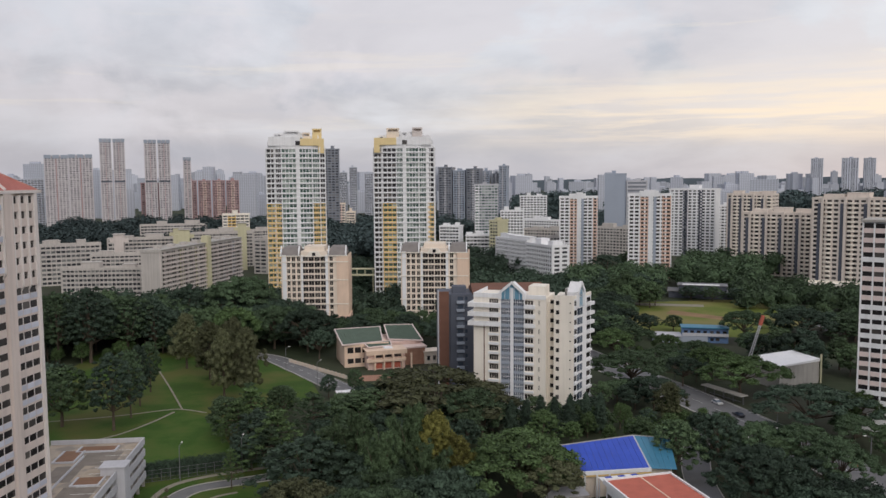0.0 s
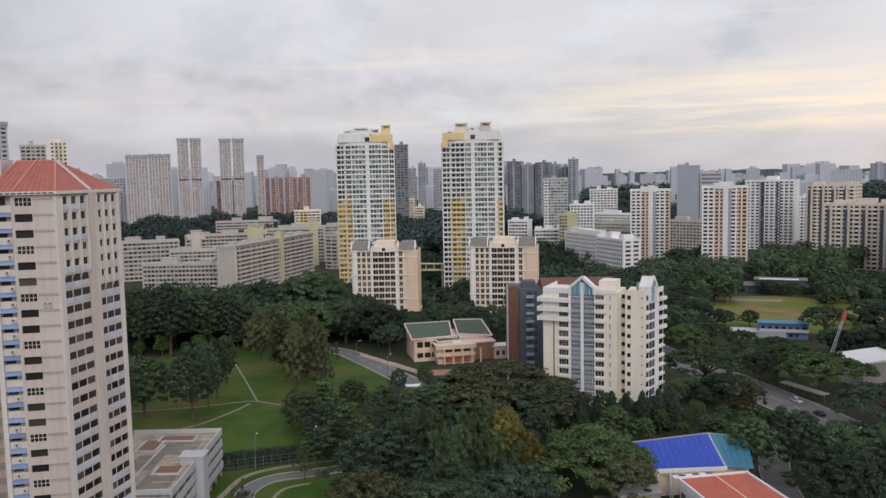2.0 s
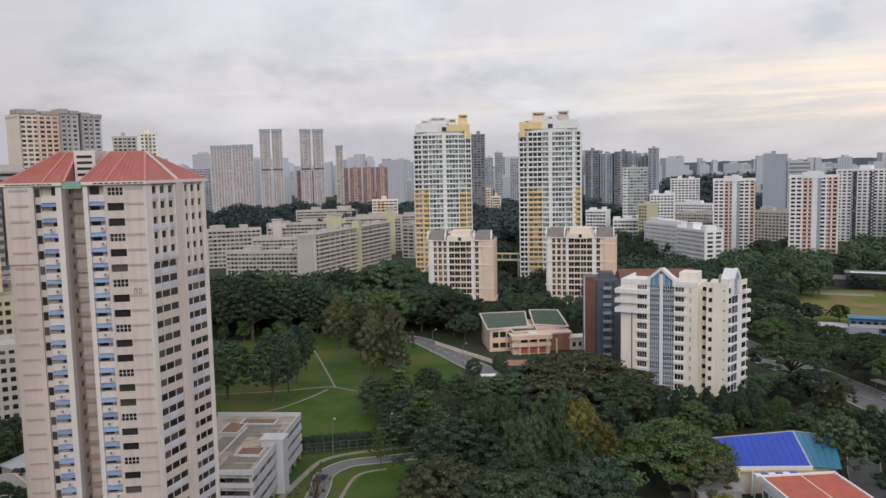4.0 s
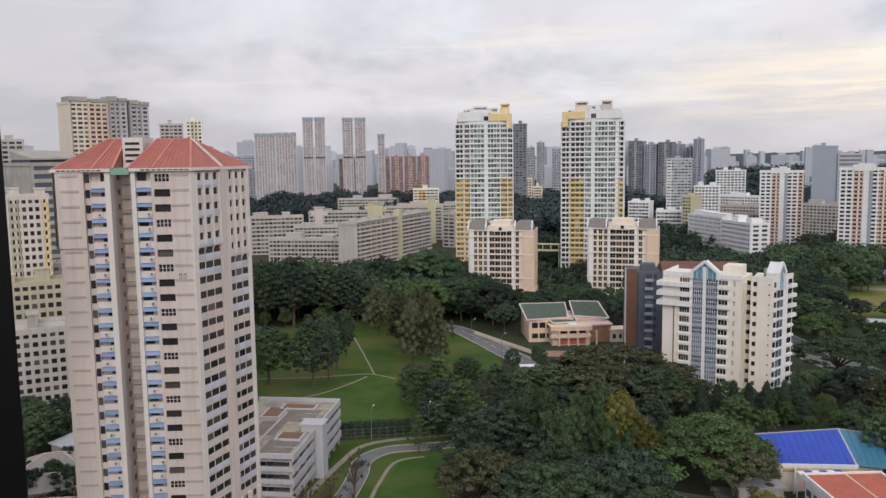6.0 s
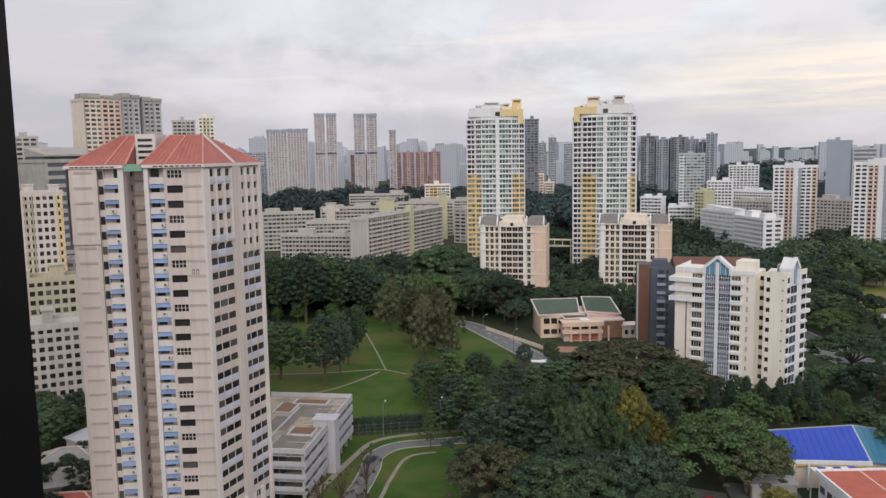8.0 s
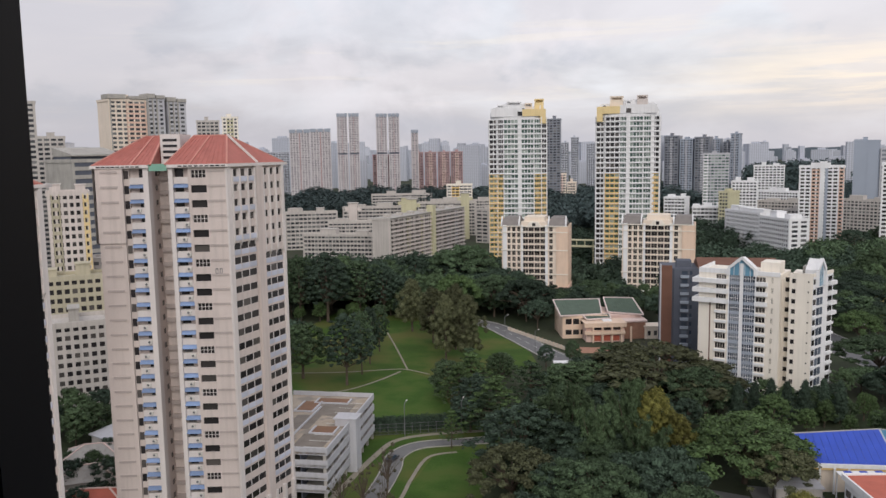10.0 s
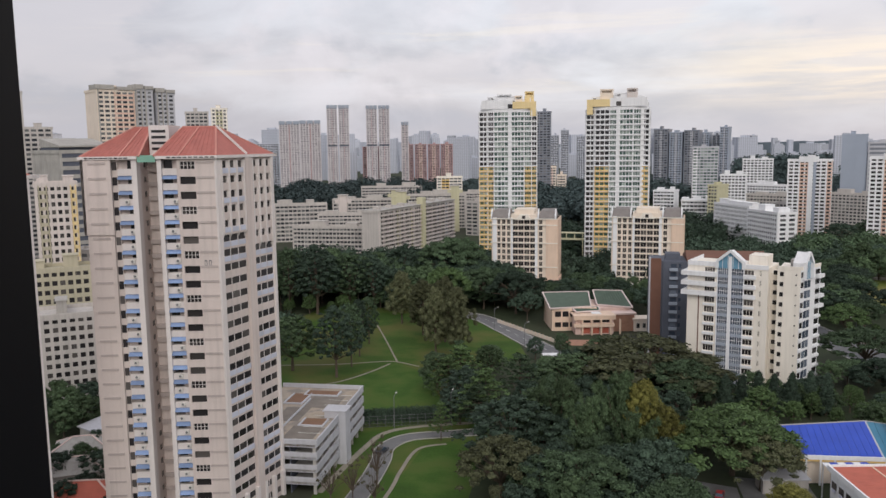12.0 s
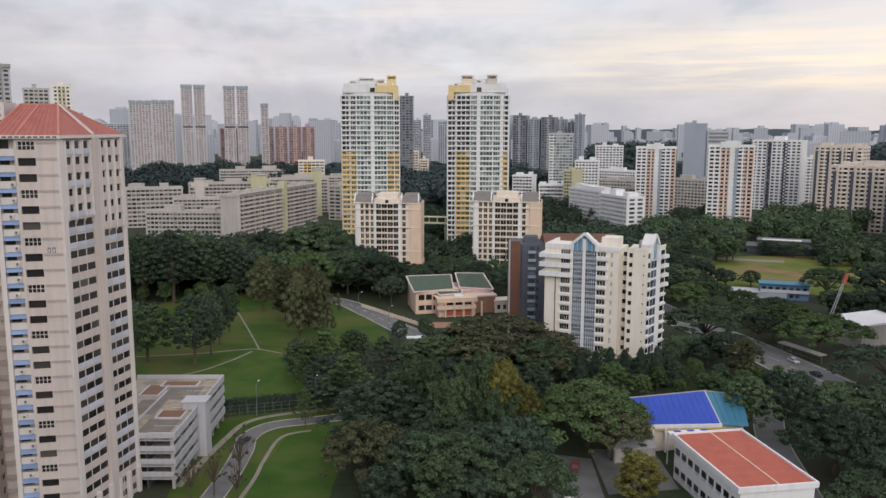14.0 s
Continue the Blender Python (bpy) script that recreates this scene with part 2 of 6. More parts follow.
M_VERGE = mat("dry_verge", (0.085, 0.085, 0.030), 0.95, 0.25, 0.08, fine=1.6, dark=(0.12, 0.095, 0.05))
M_FIELD = mat("field_grass", (0.130, 0.165, 0.026), 0.95, 0.25, 0.03, fine=0.8, dark=(0.19, 0.17, 0.06))
M_GROUND = mat("wooded_ground", (0.042, 0.058, 0.026), 0.95, 0.35, 0.02, fine=0.4, dark=(0.045, 0.048, 0.032))
M_EARTH = mat("red_earth", (0.24, 0.155, 0.085), 0.95, 0.2, 0.1)
M_BARK = mat("bark", (0.11, 0.085, 0.065), 0.95, 0.25, 0.8)
M_STEEL = mat("painted_steel", (0.16, 0.16, 0.17), 0.6, 0.1)
M_FRAME = mat("dark_window_frame", (0.009, 0.010, 0.015), 0.5, 0.06, 2.0, spec=0.2)
M_INSIDE = mat("room_plaster", (0.55, 0.54, 0.52), 0.9, 0.05)
# wooded hills given a blue-grey that holds the haze before them
M_RIDGE = mat("hazed_hills", (0.13, 0.16, 0.19), 1.0, 0.20, 0.004, fine=0.02)


def leafmat(name, color, spread=0.45):
    m = mat(name, color, 0.75, 0.20, 0.12, fine=1.2, island=spread, per_object=0.32, spec=0.2)
    m.node_tree.nodes["Principled BSDF"].inputs["Subsurface Weight"].default_value = 0.0
    return m


# deep and dark greens have extra blue mixed in for the veil of haze
M_LEAF = leafmat("leaf_deep_green", (0.063, 0.098, 0.052))
M_LEAF_DARK = leafmat("leaf_dark", (0.043, 0.067, 0.046))
M_LEAF_OLIVE = leafmat("leaf_olive", (0.092, 0.100, 0.052))
M_LEAF_YEL = leafmat("leaf_yellow_green", (0.128, 0.124, 0.034))
M_LEAF_BELT = leafmat("leaf_belt", (0.070, 0.107, 0.053))
M_LEAF_BARE = leafmat("leaf_withered", (0.085, 0.078, 0.05))
# far leaves shifted to blue-green: the haze of distance is in the colour
M_LEAF_FAR = leafmat("leaf_far_hazed", (0.062, 0.088, 0.088), 0.35)
M_LEAF_FRESH = leafmat("leaf_fresh", (0.072, 0.114, 0.044))

# ---- building helpers ----


class Boxes:
    """Gathers boxes and faces into one mesh."""

    def __init__(self):
        self.v, self.f = [], []

    def box(self, x0, x1, y0, y1, z0, z1, m=None):
        k = len(self.v)
        pts = [(x, y, z) for z in (z0, z1) for x, y in ((x0, y0), (x1, y0), (x1, y1), (x0, y1))]
        self.v += [tuple(m @ Vector(p)) for p in pts] if m else pts
        self.f += [tuple(k + i for i in q) for q in ((3, 2, 1, 0), (4, 5, 6, 7), (0, 1, 5, 4), (1, 2, 6, 5), (2, 3, 7, 6), (3, 0, 4, 7))]
        return self

    def prism(self, poly, z0, z1):
        """poly: counter-clockwise from above; z0, z1: numbers or one for each corner."""
        n, k = len(poly), len(self.v)
        zz = [z if isinstance(z, (list, tuple)) else [z] * n for z in (z0, z1)]
        self.v += [(x, y, zz[0][i]) for i, (x, y) in enumerate(poly)] + [(x, y, zz[1][i]) for i, (x, y) in enumerate(poly)]
        self.f += [tuple(k + i for i in reversed(range(n))), tuple(k + n + i for i in range(n))]
        self.f += [(k + i, k + (i + 1) % n, k + n + (i + 1) % n, k + n + i) for i in range(n)]
        return self

    def shell(self, verts, faces):
        k = len(self.v)
        self.v += [tuple(p) for p in verts]
        self.f += [tuple(k + i for i in q) for q in faces]
        return self

    def beam(self, a, b, w, h=None):
        """A square bar from a to b."""
        a, b, h = Vector(a), Vector(b), h or w
        d = (b - a).normalized()
        s = d.cross(Vector((0, 0, 1)))
        s = s.normalized() if s.length > 1e-3 else Vector((1, 0, 0))
        u = s.cross(d)
        k = len(self.v)
        self.v += [tuple(p + s * i * w / 2 + u * j * h / 2) for p in (a, b) for i, j in ((-1, -1), (1, -1), (1, 1), (-1, 1))]
        self.f += [tuple(k + i for i in q) for q in ((0, 3, 2, 1), (4, 5, 6, 7), (0, 1, 5, 4), (1, 2, 6, 5), (2, 3, 7, 6), (3, 0, 4, 7))]
        return self

    def mesh(self, name):
        me = bpy.data.meshes.new(name)
        me.from_pydata(self.v, [], self.f)
        me.update()
        return me


def part(name, shape, material, parent, label="", m=None, kind=""):
    me = shape.mesh(name) if isinstance(shape, Boxes) else shape
    if material and not me.materials:
        me.materials.append(material)
    ob = new(name, me)
    ob.parent = parent
    if m is not None:
        ob.matrix_basis = m
    if label or kind:
        tagged(ob, label, kind=kind)
    return ob


def thing(name, label, category, m=None, group="", kind=""):
    ob = new(name)
    if m is not None:
        ob.matrix_basis = m
    return tagged(ob, label, category, group, kind)


def front(p0, p1):
    """A frame at p0 whose x runs to p1 along a facade and whose y points into the house."""
    return pose(*p0, 0, 0, 0, math.degrees(math.atan2(p1[1] - p0[1], p1[0] - p0[0]))), math.dist(p0, p1)


PANES = {}


def pane(parent, w, h, material, m, name="window", thick=0.06):
    key = (round(w, 2), round(h, 2), material.name, name, thick)
    if key not in PANES:
        PANES[key] = Boxes().box(-w / 2, w / 2, -thick, 0, 0, h).mesh(name)
        PANES[key].materials.append(material)
    ob = new(name, PANES[key])
    ob.parent, ob.matrix_basis = parent, m
    return ob


def facade(parent, m, w, z0, fh, n, cols, wall, win, sill=0.9, head=2.4, deep=0.35, single=True, skin="facade", bars=0, low=0, m_low=None):
    """A wall skin with real openings in front of a core. m: x along the wall, y inwards, the core's face at y = 0.
    cols: (x0, x1) of the window columns. single: every window an object; else one joined part."""
    b, rest, bar = Boxes(), Boxes(), Boxes()
    xs = [0.0] + [x for c in cols for x in c] + [w]
    for i in range(0, len(xs), 2):
        if xs[i + 1] - xs[i] > 0.02:
            b.box(xs[i], xs[i + 1], -deep, 0, z0, z0 + n * fh, m)
    for x0, x1 in cols:
        for k in range(n + 1):
            za, zb = z0 + (k - 1) * fh + head, z0 + k * fh + sill
            za, zb = max(za, z0), min(zb, z0 + n * fh)
            if zb > za:
                b.box(x0, x1, -deep, 0, za, zb, m)
        for k in range(n):
            z = z0 + k * fh + sill
            if single:
                pane(parent, x1 - x0, head - sill, win, m @ pose((x0 + x1) / 2, -0.02, z))
            else:
                rest.box(x0, x1, -0.08, -0.02, z, z + head - sill, m)
            for q in range(bars):
                x = x0 + (x1 - x0) * (q + 1) / (bars + 1)
                bar.box(x - 0.05, x + 0.05, -0.16, -0.09, z, z + head - sill, m)
    part(skin, b, wall, parent)
    if rest.v:
        part("glazing", rest, win, parent, kind="stuff")
    if bar.v:
        part("glazing_bar", bar, wall, parent, kind="stuff")


def even(w, n, share, edge=0.6):
    """n equal window columns over a width."""
    pitch = (w - 2 * edge) / n
    return [(edge + pitch * (i + 0.5 - share / 2), edge + pitch * (i + 0.5 + share / 2)) for i in range(n)]


def block(name, label, p0, p1, depth, h, floors, bays, wall, win, share=0.84, category="apartment building", single=False, side_bays=0, side_win=None, sill=0.9, head=0.0,
          roof=None, group="", stripes=(), parapet=1.1, tanks=1, z0=0.0, plant=True):
    """A plain slab or tower: core, skinned front and side, stripes of another colour, parapet and roof boxes."""
    m, w = front(p0, p1)
    fh = (h - z0) / floors
    head = head or fh * 0.90
    t = thing(name, label, category, m, group)
    core = Boxes().box(0, w, 0, depth, z0, h - 0.02)
    part("core", core, wall, t)
    facade(t, Matrix(), w, z0, fh, floors, even(w, bays, share), wall, win, fh * 0.36, head, single=single)
    if side_bays:
        cols = even(depth, side_bays, share)
        facade(t, pose(0, depth, 0, 0, 0, -90), depth, z0, fh, floors, cols, wall, win, fh * 0.36, head, single=False, skin="side_facade")
        facade(t, pose(w, 0, 0, 0, 0, 90), depth, z0, fh, floors, cols, wall, win, fh * 0.36, head, single=False, skin="side_facade")
    for x0, x1, material in stripes:
        b = Boxes()
        for k in range(floors):
            b.box(x0 * w, x1 * w, -0.5, -0.33, z0 + k * fh - fh * 0.10, z0 + k * fh + fh * 0.36)
        b.box(x0 * w, x0 * w + 0.5, -0.5, -0.33, z0, h).box(x1 * w - 0.5, x1 * w, -0.5, -0.33, z0, h)
        part("colour_band", b, material, t)
    b = Boxes()
    for x0, x1, y0, y1 in ((-0.4, w + 0.4, -0.4, 0), (-0.4, w + 0.4, depth, depth + 0.4), (-0.4, 0, 0, depth), (w, w + 0.4, 0, depth)):
        b.box(x0, x1, y0, y1, h - 0.6, h + parapet)
    part("parapet", b, wall, t)
    if plant:
        rnd = random.Random(name + label + str(p0))
        for k in range(tanks):
            bw, bd, bh = w * rnd.uniform(0.15, 0.3), depth * rnd.uniform(0.35, 0.6), rnd.uniform(2.5, 4.5)
            x = w * (k + 0.5) / tanks + rnd.uniform(-0.08, 0.08) * w - bw / 2
            y = depth * 0.25
            b = Boxes().box(x, x + bw, y, y + bd, h, h + bh).box(x - 0.3, x + bw + 0.3, y - 0.3, y + bd + 0.3, h + bh, h + bh + 0.3)
            part("roof_plant_room", b, roof or wall, t)
    return t

# ---- the window and the room behind the camera ----
room = [("wall_window_below", (-3, 3, 0.45, 0.65, 72.6, 74.0)), ("wall_window_above", (-3, 3, 0.45, 0.65, 76.2, 76.6)),
        ("wall_window_side", (-3, -0.64, 0.45, 0.65, 74.0, 76.2)), ("wall_window_end", (1.6, 3, 0.45, 0.65, 74.0, 76.2)),
        ("wall_back", (-3, 3, -3.2, -3.0, 72.6, 76.6)), ("wall_west", (-3.2, -3, -3.2, 0.65, 72.6, 76.6)),
        ("wall_east", (3, 3.2, -3.2, 0.65, 72.6, 76.6)), ("room_floor", (-3, 3, -3, 0.45, 72.4, 72.6)), ("room_ceiling", (-3, 3, -3, 0.45, 76.6, 76.8))]
for name, b in room:
    tagged(part(name, Boxes().box(*b), M_INSIDE, None), "plain plastered wall of the room with the window", "wall", kind="structure")
win = thing("window_1", "open window with a dark metal frame", "window", kind="structure")
part("window_jamb", Boxes().box(-0.64, -0.395, 0.40, 0.446, 73.9, 76.3), M_FRAME, win)
part("window_jamb", Boxes().box(1.5, 1.6, 0.44, 0.66, 74.0, 76.2), M_FRAME, win)
part("window_sill", Boxes().box(-0.395, 1.5, 0.44, 0.70, 73.95, 74.05), M_FRAME, win)
part("window_head", Boxes().box(-0.395, 1.5, 0.44, 0.66, 76.1, 76.2), M_FRAME, win)

home = thing("home_tower", "plain pale tower that holds the open window", "apartment tower", kind="structure")
part("core", Boxes().box(-14, 14, -16, 0.2, 0, 72.4).box(-14, 14, -16, -3.4, 72.4, 84).box(-14, -3.4, -3.4, 0.2, 72.4, 84).box(3.4, 14, -3.4, 0.2, 72.4, 84).box(-3.4, 3.4, -3.4, 0.2, 76.9, 84), M_TOWER, home)
facade(home, pose(-14, 0.2, 0), 28, 0, 2.8, 25, even(28, 7, 0.6), M_TOWER, M_WIN, 0.9, 2.3, single=False)
part("roof", Boxes().box(-14.4, 14.4, -16.4, 0.6, 84, 84.6), M_CONC, home)

# ---- ground ----


b = Boxes()
R0 = [0, 60, 150, 300, 600, 1200, 2400, 4900]
N = 48
verts = [(0, 0, 0)] + [(r * math.sin(2 * math.pi * k / N), r * math.cos(2 * math.pi * k / N), 0) for r in R0[1:] for k in range(N)]
faces = [(0, 1 + (k + 1) % N, 1 + k) for k in range(N)]
for j in range(len(R0) - 2):
    a = 1 + j * N
    faces += [(a + k, a + (k + 1) % N, a + N + (k + 1) % N, a + N + k) for k in range(N)]
tagged(part("ground", b.shell(verts, faces), M_GROUND, None), "dark wooded ground of the town", "ground", kind="structure")


def sheet(name, poly, z, material, label, category):
    return tagged(part(name, Boxes().prism(poly, -0.3, z), material, None), label, category, kind="structure")


def strip(name, line, width, z, material, label, category, lines=False, kerb=False):
    """A road or path along a smooth line of points."""
    pts = []
    n = len(line)
    for i in range(n - 1):
        p = [Vector(line[max(0, min(n - 1, i + k))]) for k in (-1, 0, 1, 2)]
        for s in range(8):
            t = s / 8
            pts.append(0.5 * (2 * p[1] + (p[2] - p[0]) * t + (2 * p[0] - 5 * p[1] + 4 * p[2] - p[3]) * t * t + (3 * p[1] - p[0] - 3 * p[2] + p[3]) * t ** 3))
    pts.append(Vector(line[-1]))
    off = []
    for i, p in enumerate(pts):
        d = (pts[min(i + 1, len(pts) - 1)] - pts[max(i - 1, 0)]).normalized()
        off.append(Vector((-d.y, d.x)))

    def ribbon(o0, o1, za, zb, keep=lambda i: True):
        b = Boxes()
        for i in range(len(pts) - 1):
            if keep(i):
                a0, a1, c0, c1 = pts[i] + off[i] * o0, pts[i] + off[i] * o1, pts[i + 1] + off[i + 1] * o0, pts[i + 1] + off[i + 1] * o1
                b.prism([tuple(a0), tuple(c0), tuple(c1), tuple(a1)][::1 if o0 > o1 else -1], za, zb)
        return b

    road = tagged(part(name, ribbon(width / 2, -width / 2, -0.3, z), material, None), label, category, kind="structure")
    if lines:
        part("lane_line", ribbon(0.08, -0.08, z, z + 0.006, lambda i: i % 2 == 0), M_LINE, road)
        for s in (-1, 1):
            part("edge_line", ribbon(s * (width / 2 - 0.4) + 0.07, s * (width / 2 - 0.4) - 0.07, z, z + 0.006), M_LINE, road)
    if kerb:
        for s in (-1, 1):
            o = s * (width / 2 + 0.12)
            part("kerb", ribbon(o + 0.12, o - 0.12, -0.3, z + 0.15), M_CONC, road)
    return road


sheet("lawn", [(-45, 150), (-40, 205), (-62, 222), (-60, 256), (-43, 276), (-49, 294), (-84, 345), (-150, 350), (-150, 210), (-78, 196), (-70, 150)], 0.03, M_GRASS, "mown green lawn of the park", "lawn")
sheet("lawn_near", [(-54, 120), (-34, 120), (-38, 165), (-42, 192), (-47, 194), (-55, 184), (-55, 170), (-54, 152)], 0.05, M_GRASS_FRESH, "bright green lawn beside the path", "lawn")
sheet("lawn_slope", [(-86, 257.5), (-93, 244), (-97.5, 233), (-106, 225), (-100, 205), (-77, 197.5), (-52, 207.5), (-62, 226), (-72, 250)], 0.06, M_GRASS_FRESH, "fresh green slope above the hedge", "lawn")
sheet("sports_field", [(88, 388), (140, 372), (215, 425), (200, 492), (96, 478)], 0.04, M_FIELD, "open field of yellowed grass", "field")
sheet("field_earth", [(122, 440), (150, 415), (158, 420), (128, 452)], 0.06, M_EARTH, "worn track of bare earth on the field", "field")
sheet("field_pavement", [(110, 470), (150, 462), (152, 470), (112, 480)], 0.07, M_PATH, "pale paved strip by the field", "pavement")
strip("road_park", [(-110, 352), (-76, 338), (-58, 316), (-40, 290), (-22, 272), (0, 262)], 9, 0.07, M_ASPHALT, "asphalt road curving past the park", "road", True, True)
strip("road_main", [(45, 380), (63, 325), (80, 280), (94, 235), (104, 195), (112, 150), (118, 100)], 17, 0.07, M_ASPHALT, "wide asphalt road with lane marks", "road", True, True)
strip("road_side", [(56, 120), (60, 165), (64, 200), (76, 236)], 7, 0.06, M_ASPHALT, "narrow asphalt side road", "road", False, True)
strip("road_far", [(232, 650), (211, 513), (197, 440), (188, 385)], 7, 0.07, M_ASPHALT, "distant asphalt road along the trees", "road")
strip("park_path", [(-150, 240), (-123.7, 247.3), (-105.5, 252.7), (-92, 259), (-86, 260), (-77, 256)], 0.7, 0.09, M_PATH, "pale footpath across the lawn", "path")
strip("park_path_upper", [(-86, 260), (-100, 289), (-115, 319)], 0.6, 0.095, M_PATH, "worn footpath running up the lawn", "path")
strip("park_path_lower", [(-87.7, 257.2), (-91, 246), (-96.9, 233.5), (-105, 226), (-114, 219)], 0.9, 0.092, M_PATH, "pale footpath down to the fence", "path")
strip("drive", [(-44, 199), (-51, 195.8), (-60.7, 191), (-64.0, 183), (-62.4, 174.4), (-61, 160), (-60, 130)], 4.5, 0.08, M_DRIVE, "grey drive winding below the fence", "path", False, True)
strip("drive_path", [(-46, 206), (-60.9, 199.2), (-67.8, 192.5), (-69.2, 181), (-69.6, 170), (-69.8, 155)], 1.6, 0.09, M_PATH, "pale footpath beside the car park", "path")

strip("lawn_edge_path", [(-50, 189), (-56, 184), (-56, 170), (-55, 158), (-55, 130)], 0.9, 0.085, M_PATH, "pale kerbed path beside the lawn", "path")
sheet("verge", [(-70, 150), (-55, 150), (-55, 186), (-50, 196), (-47, 205), (-76, 194), (-72, 160)], 0.02, M_VERGE, "brownish grass verge along the drive", "lawn")
sheet("yard", [(8, 138), (20, 138), (18, 178), (9, 180)], 0.045, M_DRIVE, "grey asphalt yard with parked cars", "yard")
# green wire fence at the edge of the lawn
fence = thing("fence", "tall dark green wire fence along the lawn", "fence")
fm, fw = front((-77, 194.5), (-51, 205))
fence.matrix_basis = fm
for k in range(14):
    part("post", Boxes().box(k * fw / 13 - 0.05, k * fw / 13 + 0.05, -0.05, 0.05, 0, 3.0), M_STEEL, fence)
for z in (0.1, 1.0, 2.0, 2.95):
    part("rail", Boxes().box(0, fw, -0.03, 0.03, z - 0.03, z + 0.03), M_STEEL, fence)
b = Boxes()
for k in range(160):
    b.box(k * fw / 160 - 0.03, k * fw / 160 + 0.03, -0.02, 0.02, 0.1, 2.95)
part("wire_mesh", b, M_LEAF_DARK, fence, kind="stuff")

# ---- the near point block with the red roof ----


def point_block(m, label, top=72.8, group="red-roofed point blocks"):
    t = thing("point_block", label, "apartment tower", m, group)
    fh, n = 2.8, 26
    z0 = top - n * fh
    F = 152.6  # depth of the front wall in the block's own frame
    up = 5     # upper storeys, which overhang a little
    zs = [z0 + k * fh for k in range(n)]
    zu = top - up * fh
    core = Boxes().prism([(-60.9, F + 0.3), (-51.3, F + 1.6), (-51.3, F + 6.5), (-47.3, F + 6.5), (-47.3, F + 1.6), (-36.9, F + 0.3), (-29.3, F + 16.9), (-33, F + 19), (-60.9, F + 19)], z0, top)
    part("core", core, M_TOWER, t)
    # left wall
    left = Boxes().box(-60.9, -56.0, F, F + 0.3, z0, zu).box(-61.4, -55.9, F - 0.35, F + 0.3, zu, top).box(-61.4, -60.9, F - 0.35, F + 19, zu, top)
    part("wall", left, M_TOWER, t)
    # right part of the front, with one column of openings
    b = Boxes()
    b.box(-46.7, -43.9, F + 1.4, F + 1.6, z0, top)
    b.box(-43.9, -43.4, F, F + 0.6, z0, top).box(-40.5, -36.8, F, F + 0.6, z0, top)
    for k in range(n + 1):
        b.box(-43.4, -40.5, F, F + 0.6, max(z0, z0 + (k - 1) * fh + 2.25), min(top, z0 + k * fh + 0.85))
    part("wall", b, M_TOWER, t)
    for k in range(n):
        m_w = pose(-41.95, F + 0.45, zs[k] + 0.85)
        w = pane(t, 2.9, 1.4, M_WIN, m_w)
        if k % 3 == 1:
            g = Boxes()
            for q in range(5):
                g.box(-1.4 + q * 0.68, -1.3 + q * 0.68, -0.32, -0.26, 0, 1.4)
            g.box(-1.45, 1.45, -0.32, -0.26, 0.66, 0.74)
            part("window_grille", g, M_TOWER_TRIM, w)
    ledge = Boxes().box(-1.6, 1.6, -0.14, 0, 0, 0.42).mesh("ledge")
    ledge.materials.append(M_LEDGE)
    for k in range(n):
        for x, dy in ((-58.4, -0.35 if k >= n - up else 0.0), (-38.7, 0.0)):
            part("ledge", ledge, None, t, m=pose(x, F + dy, zs[k] + 1.9))
    # fins and awning bays
    for x0, x1 in ((-52.2, -51.2), (-47.5, -46.7)):
        part("fin", Boxes().box(x0, x1, F - 0.1, F + 2.0, z0, top), M_TOWER_TRIM, t)
    awn = Boxes().shell([(-1.5, 0, 0), (1.5, 0, 0), (1.5, -0.85, -0.62), (-1.5, -0.85, -0.62), (-1.5, 0, 0.06), (1.5, 0, 0.06), (1.5, -0.85, -0.56), (-1.5, -0.85, -0.56)],
                        [(0, 3, 2, 1), (4, 5, 6, 7), (0, 1, 5, 4), (1, 2, 6, 5), (2, 3, 7, 6), (3, 0, 4, 7)]).mesh("awning")
    awn.materials.append(M_BLUE_AWN)
    ac = Boxes().box(-0.42, 0.42, -0.36, 0, 0, 0.62).mesh("air_conditioner")
    ac.materials.append(M_AC)
    fan = Boxes().prism([(0.24 * math.cos(a * math.pi / 5), 0.24 * math.sin(a * math.pi / 5)) for a in range(10)], 0, 0.02).mesh("fan_grille")
    fan.materials.append(M_STEEL)
    rnd = random.Random(5)
    for x0, x1 in ((-54.9, -52.2), (-46.7, -43.9)):
        for k in range(n):
            pane(t, x1 - x0, 1.25, M_TOWER_TRIM, pose((x0 + x1) / 2, F + 1.6, zs[k] - 0.25), "parapet", 1.1)
        for k in range(n):
            xm, z = (x0 + x1) / 2, zs[k]
            pane(t, x1 - x0 - 0.1, 1.55, M_WIN, pose(xm, F + 1.38, z + 1.0))
            if k < n - 1:
                part("awning", awn, None, t, m=pose(xm, F + 0.75, z + 2.45) @ Matrix.Diagonal(((x1 - x0) / 3.0, 1, 1, 1)))
            if rnd.random() < 0.85 and k < n - 2:
                a = part("air_conditioner", ac, None, t, m=pose(xm + rnd.uniform(-0.2, 0.9), F + 0.5, z + 0.15))
                part("fan_grille", fan, None, a, m=pose(-0.1, -0.365, 0.31, 90))
    for k in range(n):  # narrow side openings by the first bay
        pane(t, 0.85, 1.5, M_WIN, pose(-55.45, F + 0.4, zs[k] + 0.8))
    part("wall", Boxes().box(-56.0, -54.9, F + 0.42, F + 1.6, z0, top), M_TOWER, t)
